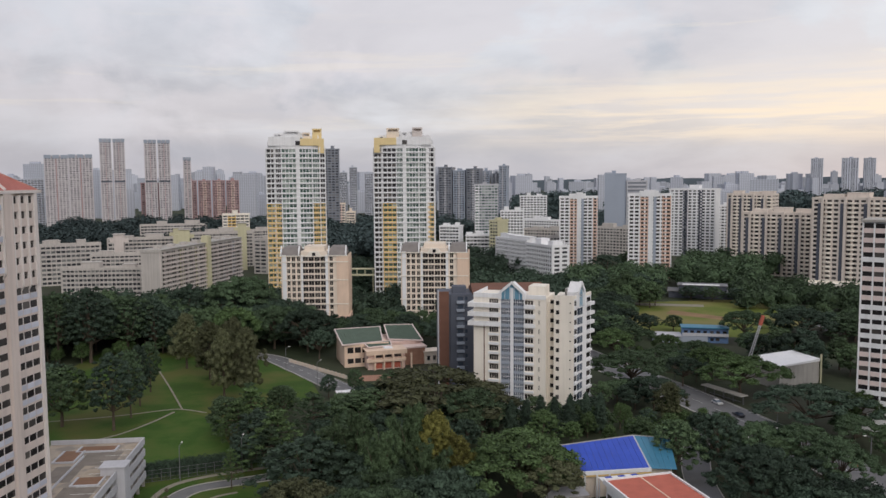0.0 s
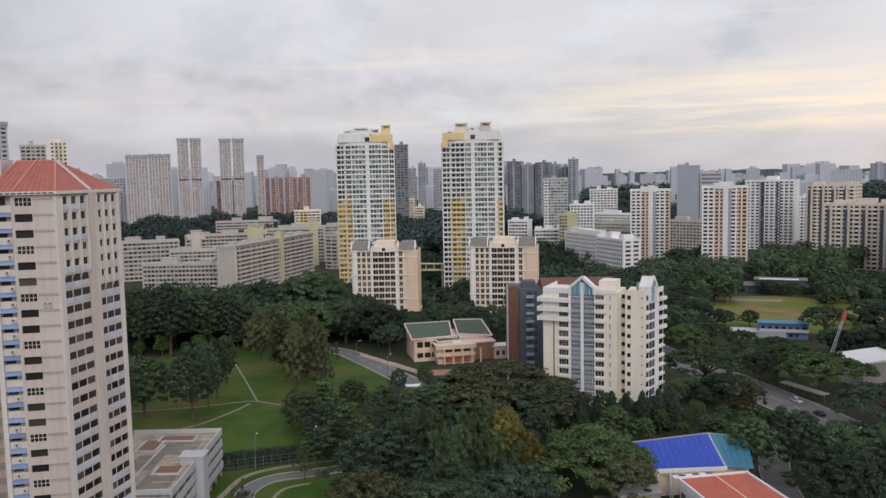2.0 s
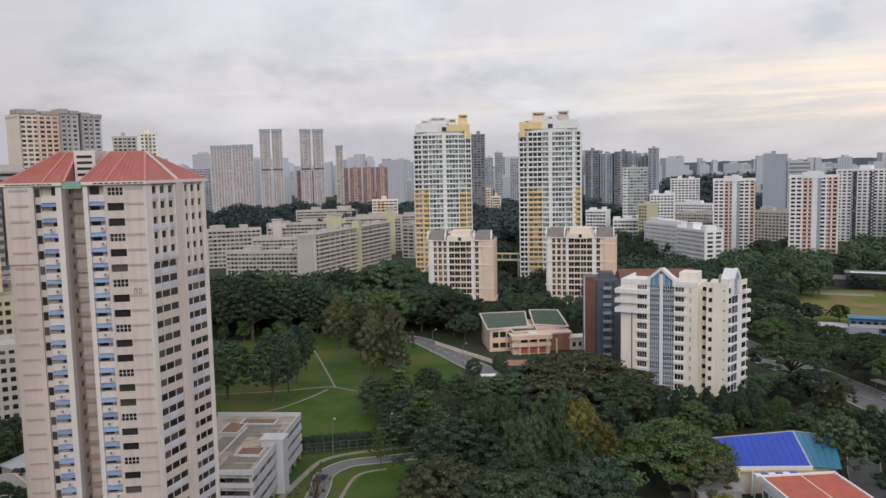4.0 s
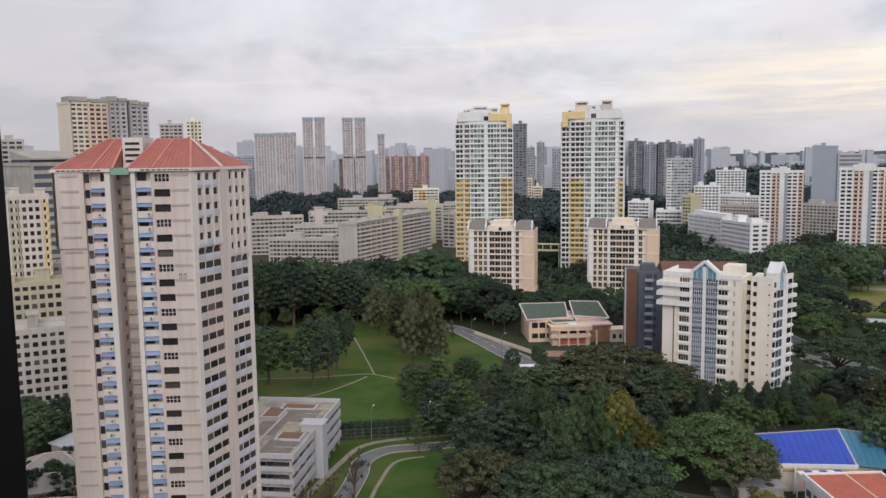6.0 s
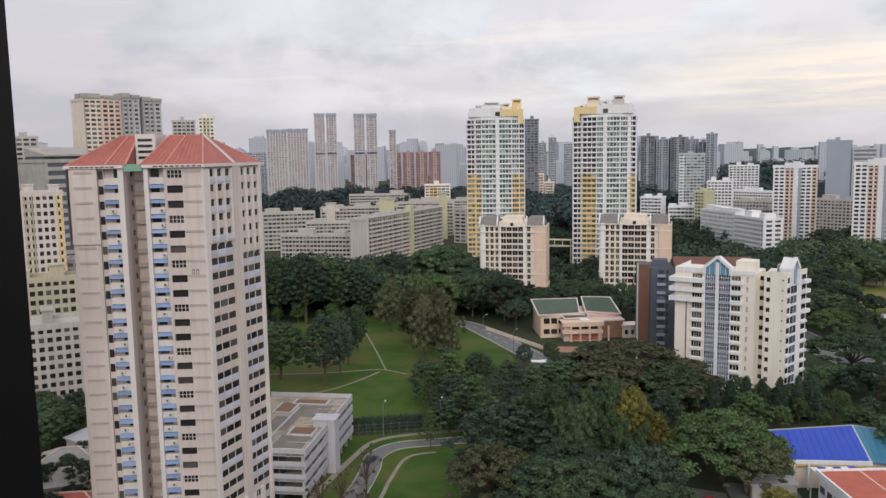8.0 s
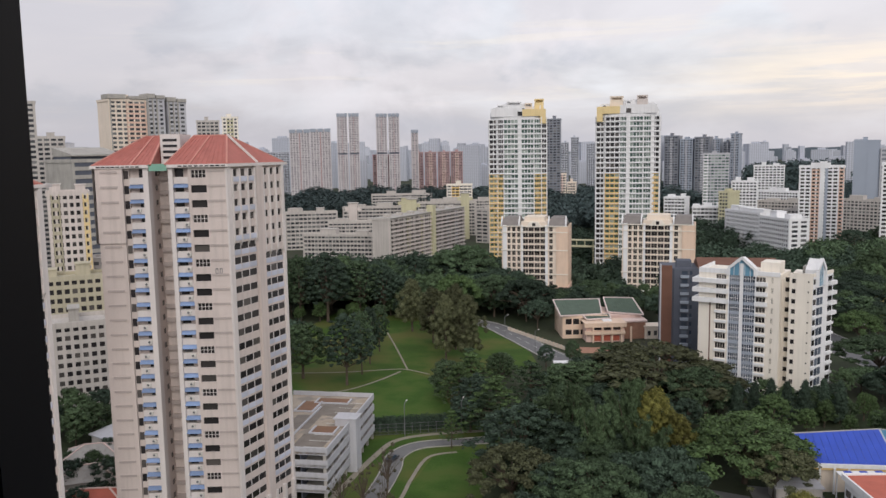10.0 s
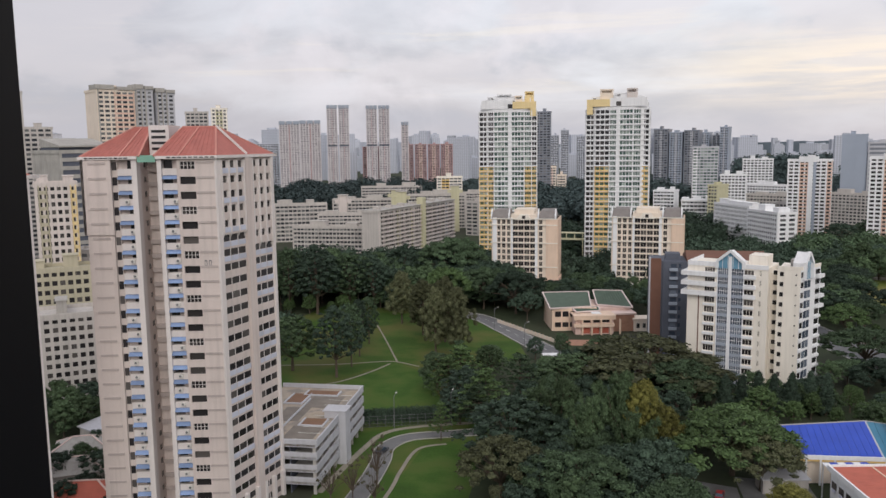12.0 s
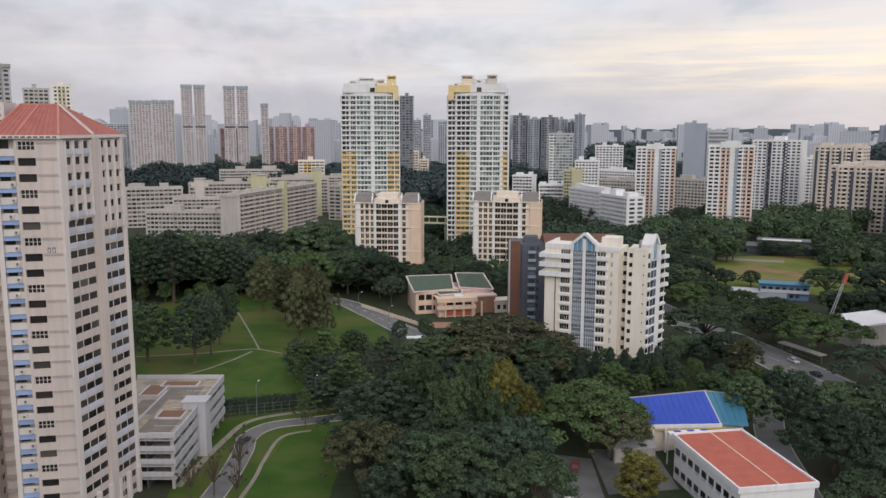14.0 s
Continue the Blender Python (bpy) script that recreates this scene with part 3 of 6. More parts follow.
    # recess: windows on the back walls
    for k in range(n):
        part("recess_ledge", Boxes().box(-51.3, -48.0, F + 6.0, F + 6.5, zs[k] + 0.3, zs[k] + 1.1) if k == 0 else bpy.data.meshes["recess_ledge"], M_LEDGE, t, m=pose(0, 0, 0 if k == 0 else k * fh))
        pane(t, 1.0, 1.0, M_WIN, pose(-51.24, F + 4.6, zs[k] + 1.2, 0, 0, 90))
    # angled right wall: two bays of three openings, a fin between
    ang = math.degrees(math.atan2(16.6, 7.6))
    rm = pose(-36.9, F + 0.3, 0, 0, 0, ang)
    L = 18.25
    bays = [(0.9, 8.2), (10.6, 17.2)]
    part("corner_pier", Boxes().box(-0.3, 0.9, -0.5, 0.0, z0, top, rm), M_TOWER_TRIM, t)
    part("fin", Boxes().box(8.3, 10.5, -0.75, 0, z0, top, rm), M_TOWER, t)
    part("corner_pier", Boxes().box(17.2, 17.9, -0.6, 0, z0, top, rm), M_TOWER_TRIM, t)
    for i, (s0, s1) in enumerate(bays):
        step = (s1 - s0) / 3
        for k in range(n):
            high = k >= n - up - i
            dy, wd = (-0.45, 0.40) if high else (-0.15, 0.11)
            pane(t, s1 - s0, 1.48, M_TOWER, rm @ pose((s0 + s1) / 2, 0, zs[k] - 0.55), "spandrel", -dy)
            for q in range(4):
                x = s0 + q * step
                lo_, hi_ = max(s0, x - wd), min(s1, x + wd)
                pane(t, hi_ - lo_, 1.34, M_TOWER_TRIM, rm @ pose((lo_ + hi_) / 2, 0, zs[k] + 0.92), "pier", -dy - 0.05)
        # sloped underside where the upper storeys begin
        zc = zs[n - up - i]
        for q in range(4):
            x = min(max(s0 + q * step, s0 + 0.2), s1 - 0.2)
            part("frame_post", Boxes().box(x - 0.16, x + 0.16, -0.72, 0, zc - 0.2, top - 0.4, rm), M_TOWER_TRIM, t)
            br_ = [rm @ Vector(p) for p in ((x - 0.16, 0, zc - 1.5), (x + 0.16, 0, zc - 1.5), (x + 0.16, -0.72, zc - 0.2), (x - 0.16, -0.72, zc - 0.2), (x - 0.16, 0, zc - 0.2), (x + 0.16, 0, zc - 0.2))]
            part("bracket", Boxes().shell(br_, [(0, 1, 2, 3), (0, 3, 4), (1, 5, 2), (3, 2, 5, 4)]), M_TOWER_TRIM, t)
        blue = set()
        k = n - up - i - 1
        while k > 0:
            if rnd.random() < 0.55:
                for q in range(rnd.randint(1, 4)):
                    blue.add(k - q)
                k -= 5
            k -= 1
        for k in range(n):
            for q in range(3):
                x = s0 + (q + 0.5) * step
                pane(t, step - 0.2, 1.34, M_WIN, rm @ pose(x, -0.03, zs[k] + 0.92))
            if k in blue or (k >= n - up and i == 0 and k % 2):
                for q in range(3):
                    pane(t, step - 0.25, 0.98, M_LILAC, rm @ pose(s0 + (q + 0.5) * step, -0.17 if k < n - up else -0.5, zs[k] - 0.1), "balcony_panel", 0.08)
    # eaves, roofs, lift core
    eave = Boxes().prism([(-61.7, F - 0.6), (-51.0, F - 0.6), (-51.0, F + 4), (-47.6, F + 4), (-47.6, F - 0.6), (-36.3, F - 0.6), (-28.6, F + 16.8), (-28.6, F + 19.4), (-61.7, F + 19.4)], top - 0.02, top + 0.55)
    part("eaves_band", eave, M_TOWER_TRIM, t)
    slots = Boxes()
    for k in range(9):
        slots.box(-60.5 + k * 0.9, -59.8 + k * 0.9, F - 0.64, F - 0.6, top + 0.12, top + 0.34)
        slots.box(-45.5 + k * 1.0, -44.8 + k * 1.0, F - 0.64, F - 0.6, top + 0.12, top + 0.34)
    part("eaves_slots", slots, M_WIN, t, kind="stuff")
    e, r = top + 0.55, top + 6.0
    lv = [(-61.4, F - 0.3, e), (-50.6, F - 0.3, e), (-50.6, F + 18, e), (-61.4, F + 18, e), (-53.9, F + 8.2, r), (-50.6, F + 8.2, r), (-50.6, F + 11, r), (-53.9, F + 11, r)]
    part("roof", Boxes().shell(lv, [(0, 1, 5, 4), (0, 4, 7, 3), (2, 3, 7, 6), (4, 5, 6, 7), (1, 2, 6, 5), (0, 3, 2, 1)]), M_REDROOF, t, "red sheet-metal hipped roof")
    rv = [(-47.9, F - 0.3, e), (-36.5, F - 0.3, e), (-28.9, F + 16.6, e), (-36, F + 18.8, e), (-47.9, F + 18.8, e), (-44.6, F + 8.4, r), (-38.3, F + 8.4, r), (-38.3, F + 11, r), (-44.6, F + 11, r)]
    part("roof", Boxes().shell(rv, [(0, 1, 6, 5), (1, 2, 6), (2, 3, 7, 6), (3, 4, 8, 7), (4, 0, 5, 8), (5, 6, 7, 8), (0, 4, 3, 2, 1)]), M_REDROOF, t, "red sheet-metal hipped roof")
    for a, c in ((lv[0], lv[4]), (rv[0], rv[5]), (rv[1], rv[6]), (rv[2], rv[6]), (lv[4], lv[5]), (rv[5], rv[6]), (lv[1], lv[5]), ((-43.4, F - 0.3, e), (-41.5, F + 8.4, r)), ((-54.3, F - 0.3, e), (-52.4, F + 8.2, r))):
        part("hip_cap", Boxes().beam(a, c, 0.34, 0.30), M_REDRIDGE, t)
    for vv, ia, ib, ic, id_ in ((lv, 0, 1, 4, 5), (rv, 0, 1, 5, 6)):  # standing seams
        A, B, C, D = (Vector(vv[i]) for i in (ia, ib, ic, id_))
        q = Boxes()
        for k in range(1, 12):
            q.beam(A.lerp(B, k / 12), C.lerp(D, k / 12), 0.06, 0.12)
        part("roof_seams", q, M_REDROOF, t, kind="stuff")
    part("hip_gutter", Boxes().beam((-32.6, F + 8.6, e + 0.1), (-38.2, F + 8.4, r + 0.1), 0.9, 0.35), M_TOWER_TRIM, t, "pale hip gutter")
    part("lift_core", Boxes().box(-50.4, -46.6, F + 5.5, F + 13, top, r + 0.3), M_TOWER_TRIM, t)
    for k in range(4):
        part("louvre", Boxes().box(-49.9, -47.2, F + 5.42, F + 5.5, top + 1.6 + k * 1.1, top + 2.1 + k * 1.1), M_WIN, t)
    part("screen", Boxes().box(-51.0, -47.7, F - 0.2, F - 0.1, top - 0.6, top + 0.7), M_GREEN, t, "faded green screen over the recess")
    # ground floor columns
    for s in (1.0, 4.5, 8.2, 10.8, 14, 17.2):
        part("column", Boxes().box(s - 0.4, s + 0.4, -0.9, 0.1, min(z0, 0), z0 + 5.5, rm), M_TOWER_TRIM, t)
    return t


TW = 16.892
tower = point_block(pose(0, 0, 0, 0, 0, TW), "tall pinkish-white apartment tower with a red hipped roof")
# block number as plain bars
for k, (w, x) in enumerate(((0.5, -39.6), (0.5, -38.8))):
    part("number_bar", Boxes().box(x, x + w, 152.53, 152.6, 52.6, 53.7), M_STEEL, tower)
    part("number_bar", Boxes().box(x + 0.12, x + w - 0.12, 152.5, 152.54, 52.8, 53.5), M_TOWER, tower)
tw2 = copy_thing(tower, pose(0, 0, 0, 0, 0, TW) @ pose(-32.8, -36.2, -2.6))
tw2["label"] = "second pinkish-white apartment tower with a red hipped roof"

# ---- car park beside the tower ----
cp = thing("car_park", "open-sided grey concrete car park with a parking deck on top", "car park")
CM, CW = front((-69.5, 154), (-73.2, 190))
cp.matrix_basis = CM @ Matrix.Diagonal((1, 1, 0.88, 1))
for k in range(4):
    z = 0.2 + k * 3.2
    part("deck", Boxes().box(0, 40, 0.3, 22, z + 2.4, z + 2.9), M_DECK if k == 3 else M_CONC, cp)
    part("parapet", Boxes().box(0, 40, 0, 0.3, z + 2.2, z + 4.1).box(0, 0.3, 0.3, 22, z + 2.2, z + 4.1).box(39.7, 40, 0.3, 22, z + 2.2, z + 4.1), M_GREYW, cp)
for k in range(9):
    part("column", Boxes().box(k * 4.9 + 0.1, k * 4.9 + 0.6, 0.35, 1.0, 0, 12.3), M_CONC, cp)
# dark slate wall 6 m behind the parapets, across all the open decks
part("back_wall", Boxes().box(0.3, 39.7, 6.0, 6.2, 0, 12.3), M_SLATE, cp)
part("stair_tower", Boxes().box(17, 21, -1.6, 3.5, 0, 14.6).box(16.7, 21.3, -1.9, 3.8, 14.6, 14.9), M_GREYW, cp)
for k in range(9):
    part("bay_line", Boxes().box(3 + k * 3.9, 3.15 + k * 3.9, 1.5, 6.5, 12.70, 12.71), M_LINE, cp)
for x0_, y0_, w_, d_ in ((2, 2, 9, 7), (14, 9, 10, 6), (24, 3, 9, 8), (5, 13, 7, 5)):
    part("deck_patch", Boxes().box(x0_, x0_ + w_, y0_, y0_ + d_, 12.699, 12.705), M_ROOFTAR, cp)
for x0_, y0_, w_, d_ in ((3, 12, 6, 5), (11, 2, 5, 6), (26, 12, 8, 5), (33, 5, 4, 9)):
    part("roof_planter", Boxes().box(x0_, x0_ + w_, y0_, y0_ + 0.4, 12.7, 13.1).box(x0_, x0_ + 0.4, y0_ + 0.4, y0_ + d_, 12.7, 13.1).box(x0_ + 0.4, x0_ + w_, y0_ + d_ - 0.4, y0_ + d_, 12.7, 13.1), M_GREYW, cp)
    part("planter_bed", Boxes().box(x0_ + 0.5, x0_ + w_, y0_ + 0.5, y0_ + d_ - 0.5, 12.7, 12.95), M_WOOD, cp)
part("ramp_wall", Boxes().box(8, 30, 11, 11.3, 12.7, 13.2).box(8, 8.3, 11.3, 20, 12.7, 13.2), M_GREYW, cp)

# ---- white condominium with the blue gables ----
con = thing("condominium", "white and cream condominium with blue glass gables", "apartment building")
cm, cw = front((9.7, 261.8), (32.3, 254.0))
con.matrix_basis = cm
FH, NF = 3.05, 12
H = FH * NF
part("core", Boxes().box(0.3, 23.6, 0.3, 16, 0, H), M_CREAM, con)
facade(con, pose(0, 0.3, 0), 9.2, 0, FH, NF, [(5.3, 8.3)], M_CREAM, M_WIN, 0.7, 2.5, bars=3)
facade(con, pose(16.9, 0.3, 0), 7.0, 0, FH, NF, [(0.2, 2.9), (4.6, 5.1)], M_CREAM, M_WIN, 0.8, 2.4, bars=2)
for x0, x1 in ((9.3, 12.4), (13.4, 16.8)):  # glazed bays
    for k in range(NF):
        pane(con, x1 - x0, FH - 0.9, M_WIN_BLUE, pose((x0 + x1) / 2, 0.1, k * FH + 0.6))
        part("spandrel", Boxes().box(x0, x1, -0.1, 0.25, k * FH - 0.3, k * FH + 0.6), M_OFFICE, con)
        q = Boxes()
        for j in range(1, 5):
            x = x0 + (x1 - x0) * j / 5
            q.box(x - 0.05, x + 0.05, -0.06, 0.04, k * FH + 0.6, k * FH + 2.75)
        q.box(x0, x1, -0.06, 0.04, k * FH + 1.6, k * FH + 1.72)
        part("mullions", q, M_WHITE, con)
part("pier", Boxes().box(12.4, 13.4, -0.4, 0.3, 0, H + 3.2).box(9.0, 9.3, -0.2, 0.3, 0, H).box(16.8, 17.1, -0.2, 0.3, 0, H), M_WHITE, con)
for k in range(NF - 3, NF):  # wrap-around balconies of the top storeys
    z = k * FH
    part("balcony", Boxes().box(-1.6, 9.0, -1.5, 0.2, z - 0.2, z + 1.15).box(-1.6, 0.2, 0.2, 7, z - 0.2, z + 1.15), M_WHITE, con)
    part("balcony", Boxes().box(16.9, 20.5, -0.9, 0.2, z - 0.2, z + 1.0), M_WHITE, con)
for k in range(1, NF - 3):
    z = k * FH
    part("ledge", Boxes().box(5.0, 8.6, -0.55, 0, z - 0.25, z + 0.5), M_WHITE, con)
    part("ledge", Boxes().box(16.9, 20.1, -0.5, 0, z - 0.25, z + 0.5), M_WHITE, con)
part("drain_slit", Boxes().box(3.4, 3.75, -0.09, -0.05, 0, H - 9), M_BROWN, con)


def gable(parent, m, x0, x1, zb, ze, za):
    xm = (x0 + x1) / 2
    g = Boxes()
    for p0, p1 in (((x0, zb), (x0, ze)), ((x0, ze), (xm, za)), ((xm, za), (x1, ze)), ((x1, ze), (x1, zb))):
        g.beam(m @ Vector((p0[0], -0.35, p0[1])), m @ Vector((p1[0], -0.35, p1[1])), 0.9, 0.8)
    ga = part("gable_frame", g, M_WHITE, parent, "white gable frame")
    v = [m @ Vector((x, y, z)) for y in (-0.1, 3.4) for x, z in ((x0, zb), (x1, zb), (x1, ze), (xm, za), (x0, ze))]
    part("gable_glass", Boxes().shell(v[:5], [(0, 1, 2, 3, 4)]), M_TEALGLASS, parent, "pale blue gable glazing")
    part("gable_roof", Boxes().shell(v, [(5, 9, 8, 7, 6), (2, 7, 8, 3), (3, 8, 9, 4), (1, 6, 7, 2), (0, 4, 9, 5)]), M_WHITE, parent)
    q = Boxes()
    for j in range(1, 5):
        x = x0 + (x1 - x0) * j / 5
        z = ze + (za - ze) * (1 - abs(x - xm) / (xm - x0))
        q.box(x - 0.06, x + 0.06, -0.18, -0.08, zb, z, m)
    part("gable_bars", q, M_WHITE, parent)


M_TEALGLASS = mat("blue_gable_glass", (0.16, 0.33, 0.46), 0.25, 0.08, 0.4, spec=0.5)
gable(con, Matrix(), 9.0, 16.9, H - 0.5, H + 1.6, H + 5.0)
part("stair_head", Boxes().box(17.6, 23.0, 3, 10, H, H + 3.6), M_CREAM, con)
part("parapet", Boxes().box(0, 9.0, -0.2, 0.3, H - 0.2, H + 1.2), M_WHITE, con)
part("parapet", Boxes().box(17, 23.9, -0.2, 0.3, H - 0.2, H + 1.1), M_WHITE, con)
part("parapet", Boxes().box(0, 0.3, 0.3, 16, H, H + 1.2), M_WHITE, con)
# right wing, turned away
wm = pose(26.0, 2.4, 0, 0, 0, 4)
part("link", Boxes().box(23.6, 26.2, 4.6, 12, 0, H - 1.5), M_CREAM, con)
for k in range(NF):
    pane(con, 1.1, 1.3, M_WIN, pose(25.0, 4.58, k * FH + 1.0))
part("wing", Boxes().box(0, 6.4, 0, 15, 0, H, wm), M_CREAM, con)
for k in range(NF):
    pane(con, 1.0, 1.3, M_WIN, wm @ pose(1.2, -0.02, k * FH + 1.0))
    pane(con, 0.4, 0.4, M_WIN, wm @ pose(5.2, -0.02, k * FH + 1.4))
sm = wm @ pose(6.4, 0, 0, 0, 0, 70)
part("side_wing", Boxes().box(0, 12.5, 0, 6, 0, H, sm), M_WHITE, con)
for k in range(NF):
    z = k * FH
    pane(con, 1.6, 1.6, M_WIN, sm @ pose(1.0, -0.02, z + 0.8))
    pane(con, 1.7, 2.2, M_WIN_BLUE, sm @ pose(3.2, -0.02, z + 0.5))
    pane(con, 1.7, 2.2, M_WIN_BLUE, sm @ pose(5.2, -0.02, z + 0.5))
    pane(con, 2.6, 1.6, M_WIN, sm @ pose(10.6, -0.02, z + 0.8))
    part("balcony", Boxes().box(9.4, 12.9, -1.2, 0, z - 0.2, z + 0.9, sm) if k >= NF - 4 else Boxes().box(9.3, 12.2, -0.7, 0, z - 0.2, z + 0.5, sm), M_WHITE, con)
    if k < NF - 3:
        part("ledge", Boxes().box(0.0, 2.0, -0.6, 0, z - 0.2, z + 0.5, sm), M_WHITE, con)
gable(con, sm, 1.9, 6.5, H - 3.0, H + 1.8, H + 5.0)
part("parapet", Boxes().box(0, 6.4, -0.1, 0.3, H, H + 1.0, wm), M_CREAM, con)
part("parapet", Boxes().box(0, 12.5, -0.1, 0.3, H, H + 1.0, sm), M_CREAM, con)
part("roof_box", Boxes().box(28.5, 32.5, 8, 12, H, H + 2.4), M_CONC, con)

# ---- dark grey and brown block behind it ----
gm, gw = front((2.4, 290.0), (25.2, 291.5))
g = thing("grey_block", "dark slate-grey apartment block with a brown end wall", "apartment building", gm)
part("core", Boxes().box(-4.2, 34, 0.3, 15, 0, 33.2), M_SLATE, g)
facade(g, pose(0, 0.3, 0), 8.5, 0, 3.0, 11, [(2.6, 4.6), (5.3, 6.2)], M_SLATE, M_WIN_BLUE, 0.9, 2.3)
for k in range(11):
    part("balcony", Boxes().box(2.2, 5.0, -0.9, 0, k * 3 - 0.1, k * 3 + 0.8), M_OFFICE, g)
part("end_wall", Boxes().box(-4.2, -0.6, -0.3, 0.28, 0, 34.2), M_BROWN, g, "brown end wall")
part("end_pier", Boxes().box(-4.7, -4.2, -0.4, 0.4, 0, 34.6), M_GREYW, g)
part("roof", Boxes().box(8, 34.5, -0.5, 15.5, 33.2, 33.6).shell([(8, -1, 33.6), (34.5, -1, 33.6), (34.5, 16, 33.6), (8, 16, 33.6), (8, 7.5, 36.2), (34.5, 7.5, 36.2)], [(0, 1, 5, 4), (2, 3, 4, 5), (0, 4, 3), (1, 2, 5)]), M_BROWN, g)
part("roof_box", Boxes().box(1, 6, 3, 8, 33.2, 35.6), M_SLATE, g)

# ---- clubhouse with green roofs ----
km, kw = front((-40, 315), (-8, 325))
c = thing("clubhouse", "low pinkish clubhouse with green tiled hipped roofs", "house", km @ Matrix.Diagonal((1, 1, 1.3, 1)))


def hip(parent, x0, x1, y0, y1, z, rise_, material, inset=None, name="roof", label=""):
    i = inset if inset is not None else min(x1 - x0, y1 - y0) / 2
    ym = (y0 + y1) / 2
    v = [(x0, y0, z), (x1, y0, z), (x1, y1, z), (x0, y1, z), (x0 + i, ym, z + rise_), (x1 - i, ym, z + rise_)]
    p = part(name, Boxes().shell(v, [(0, 1, 5, 4), (1, 2, 5), (2, 3, 4, 5), (3, 0, 4), (0, 3, 2, 1)]), material, parent, label)
    q = Boxes()
    for a, b_ in ((0, 4), (1, 5), (2, 5), (3, 4), (4, 5)):
        q.beam(v[a], v[b_], 0.35, 0.25)
    part("ridge_cap", q, M_REDCAP, parent)
    return p


def mono(parent, poly, zs, name="roof", label=""):
    """A thin tiled roof plane with a pale verge round it. poly: corners from above, zs: their heights."""
    p = part(name, Boxes().prism(poly, [z - 0.25 for z in zs], zs), M_GREENROOF, parent, label)
    q = Boxes()
    n = len(poly)
    for i in range(n):
        q.beam((*poly[i], zs[i]), (*poly[(i + 1) % n], zs[(i + 1) % n]), 0.45, 0.4)
    part("verge", q, M_PALEPINK, p)
    for k in range(1, 12):
        a, b_ = Vector((*poly[0], zs[0])).lerp(Vector((*poly[1], zs[1])), k / 12), Vector((*poly[3], zs[3])).lerp(Vector((*poly[2], zs[2])), k / 12)
        part("roof_seam", Boxes().beam(a, b_, 0.10, 0.16), M_GREENROOF, p)


part("hall", Boxes().box(1, 19, 2, 21, 0, 7.0), M_PEACH, c)
part("rear_hall", Boxes().box(19, 33, 4, 22, 0, 6.6), M_PINKISH, c)
mono(c, [(0, 1), (17, 3.5), (20, 22), (0.5, 22)], [7.2, 7.2, 9.2, 9.2], label="dark green tiled roof with pale verges")
mono(c, [(20.5, 8), (33.5, 2.5), (34, 21), (22, 22.5)], [7.0, 6.8, 9.4, 9.6])
mono(c, [(10, -1.5), (20, 0.5), (20, 4), (9, 3)], [6.3, 6.3, 7.1, 7.1])
part("entrance", Boxes().box(9, 24, -5, 3, 0, 5.6), M_PINKISH, c)
part("fascia", Boxes().box(8.2, 24.6, -6.2, -5, 4.6, 5.9).box(8.2, 24.6, -5, 3, 5.6, 5.9), M_PEACH, c)
part("balcony", Boxes().box(8.2, 24.0, -6.6, -5, 2.5, 3.4), M_PEACH, c)
part("roof_light", Boxes().box(16, 19.5, -3.5, -0.5, 5.9, 6.2), M_WHITE, c)
part("brick_wall", Boxes().box(24, 33.4, -1, 6, 0, 5.2), M_BRICK, c)
part("brick_roof", Boxes().box(23.6, 34.0, -1.6, 6, 5.2, 5.7), M_REDCAP, c)
for k in range(3):
    pane(c, 2.6, 1.7, M_TERRA, pose(13.4 + k * 3.7, -5.02, 0.3), "door")
    pane(c, 2.9, 0.9, M_WIN, pose(13.4 + k * 3.7, -5.02, 3.6))
for k in range(5):
    part("column", Boxes().box(11.2 + k * 3.7, 11.8 + k * 3.7, -6.5, -5.9, 0, 4.6), M_PEACH, c)
for k in range(3):
    pane(c, 2.4, 1.7, M_WIN, pose(3.4 + k * 3.0, 1.98, 4.4))
    pane(c, 2.4, 1.5, M_WIN, pose(3.4 + k * 3.0, 1.98, 1.2))
part("annex", Boxes().box(33, 41, -2, 4, 0, 3.6).box(32.6, 41.4, -2.4, 4.4, 3.6, 4.0), M_IVORY, c)
for k in range(3):
    pane(c, 1.2, 1.4, M_WIN, pose(34.6 + k * 2.5, -2.02, 1.1))

sheet("plaza", [(-33, 295), (-20, 297), (-19, 306), (-32, 304)], 0.06, M_BRICK, "red paved forecourt of the clubhouse", "pavement")
sr = thing("walkway_shelter", "long low shelter with a white flat roof", "shelter", front((-36, 265), (-23, 268.5))[0])
part("roof", Boxes().box(0, 13.5, 0, 3.2, 3.6, 3.85), M_WHITE, sr)
for k in range(5):
    part("post", Boxes().box(0.4 + k * 3.1, 0.6 + k * 3.1, 1.5, 1.7, 0, 3.6), M_WHITE, sr)
bw = thing("boundary_wall", "low cream boundary wall along the road", "wall", front((-64, 328), (-36, 298))[0])
for k in range(16):
    part("wall_panel", Boxes().box(k * 2.55, k * 2.55 + 2.3, 0, 0.2, 0, 1.4), M_IVORY, bw)
    part("post", Boxes().box(k * 2.55 + 2.3, k * 2.55 + 2.55, -0.05, 0.25, 0, 1.7), M_PEACH, bw)

# ---- two cream mansion blocks with grey mansards ----


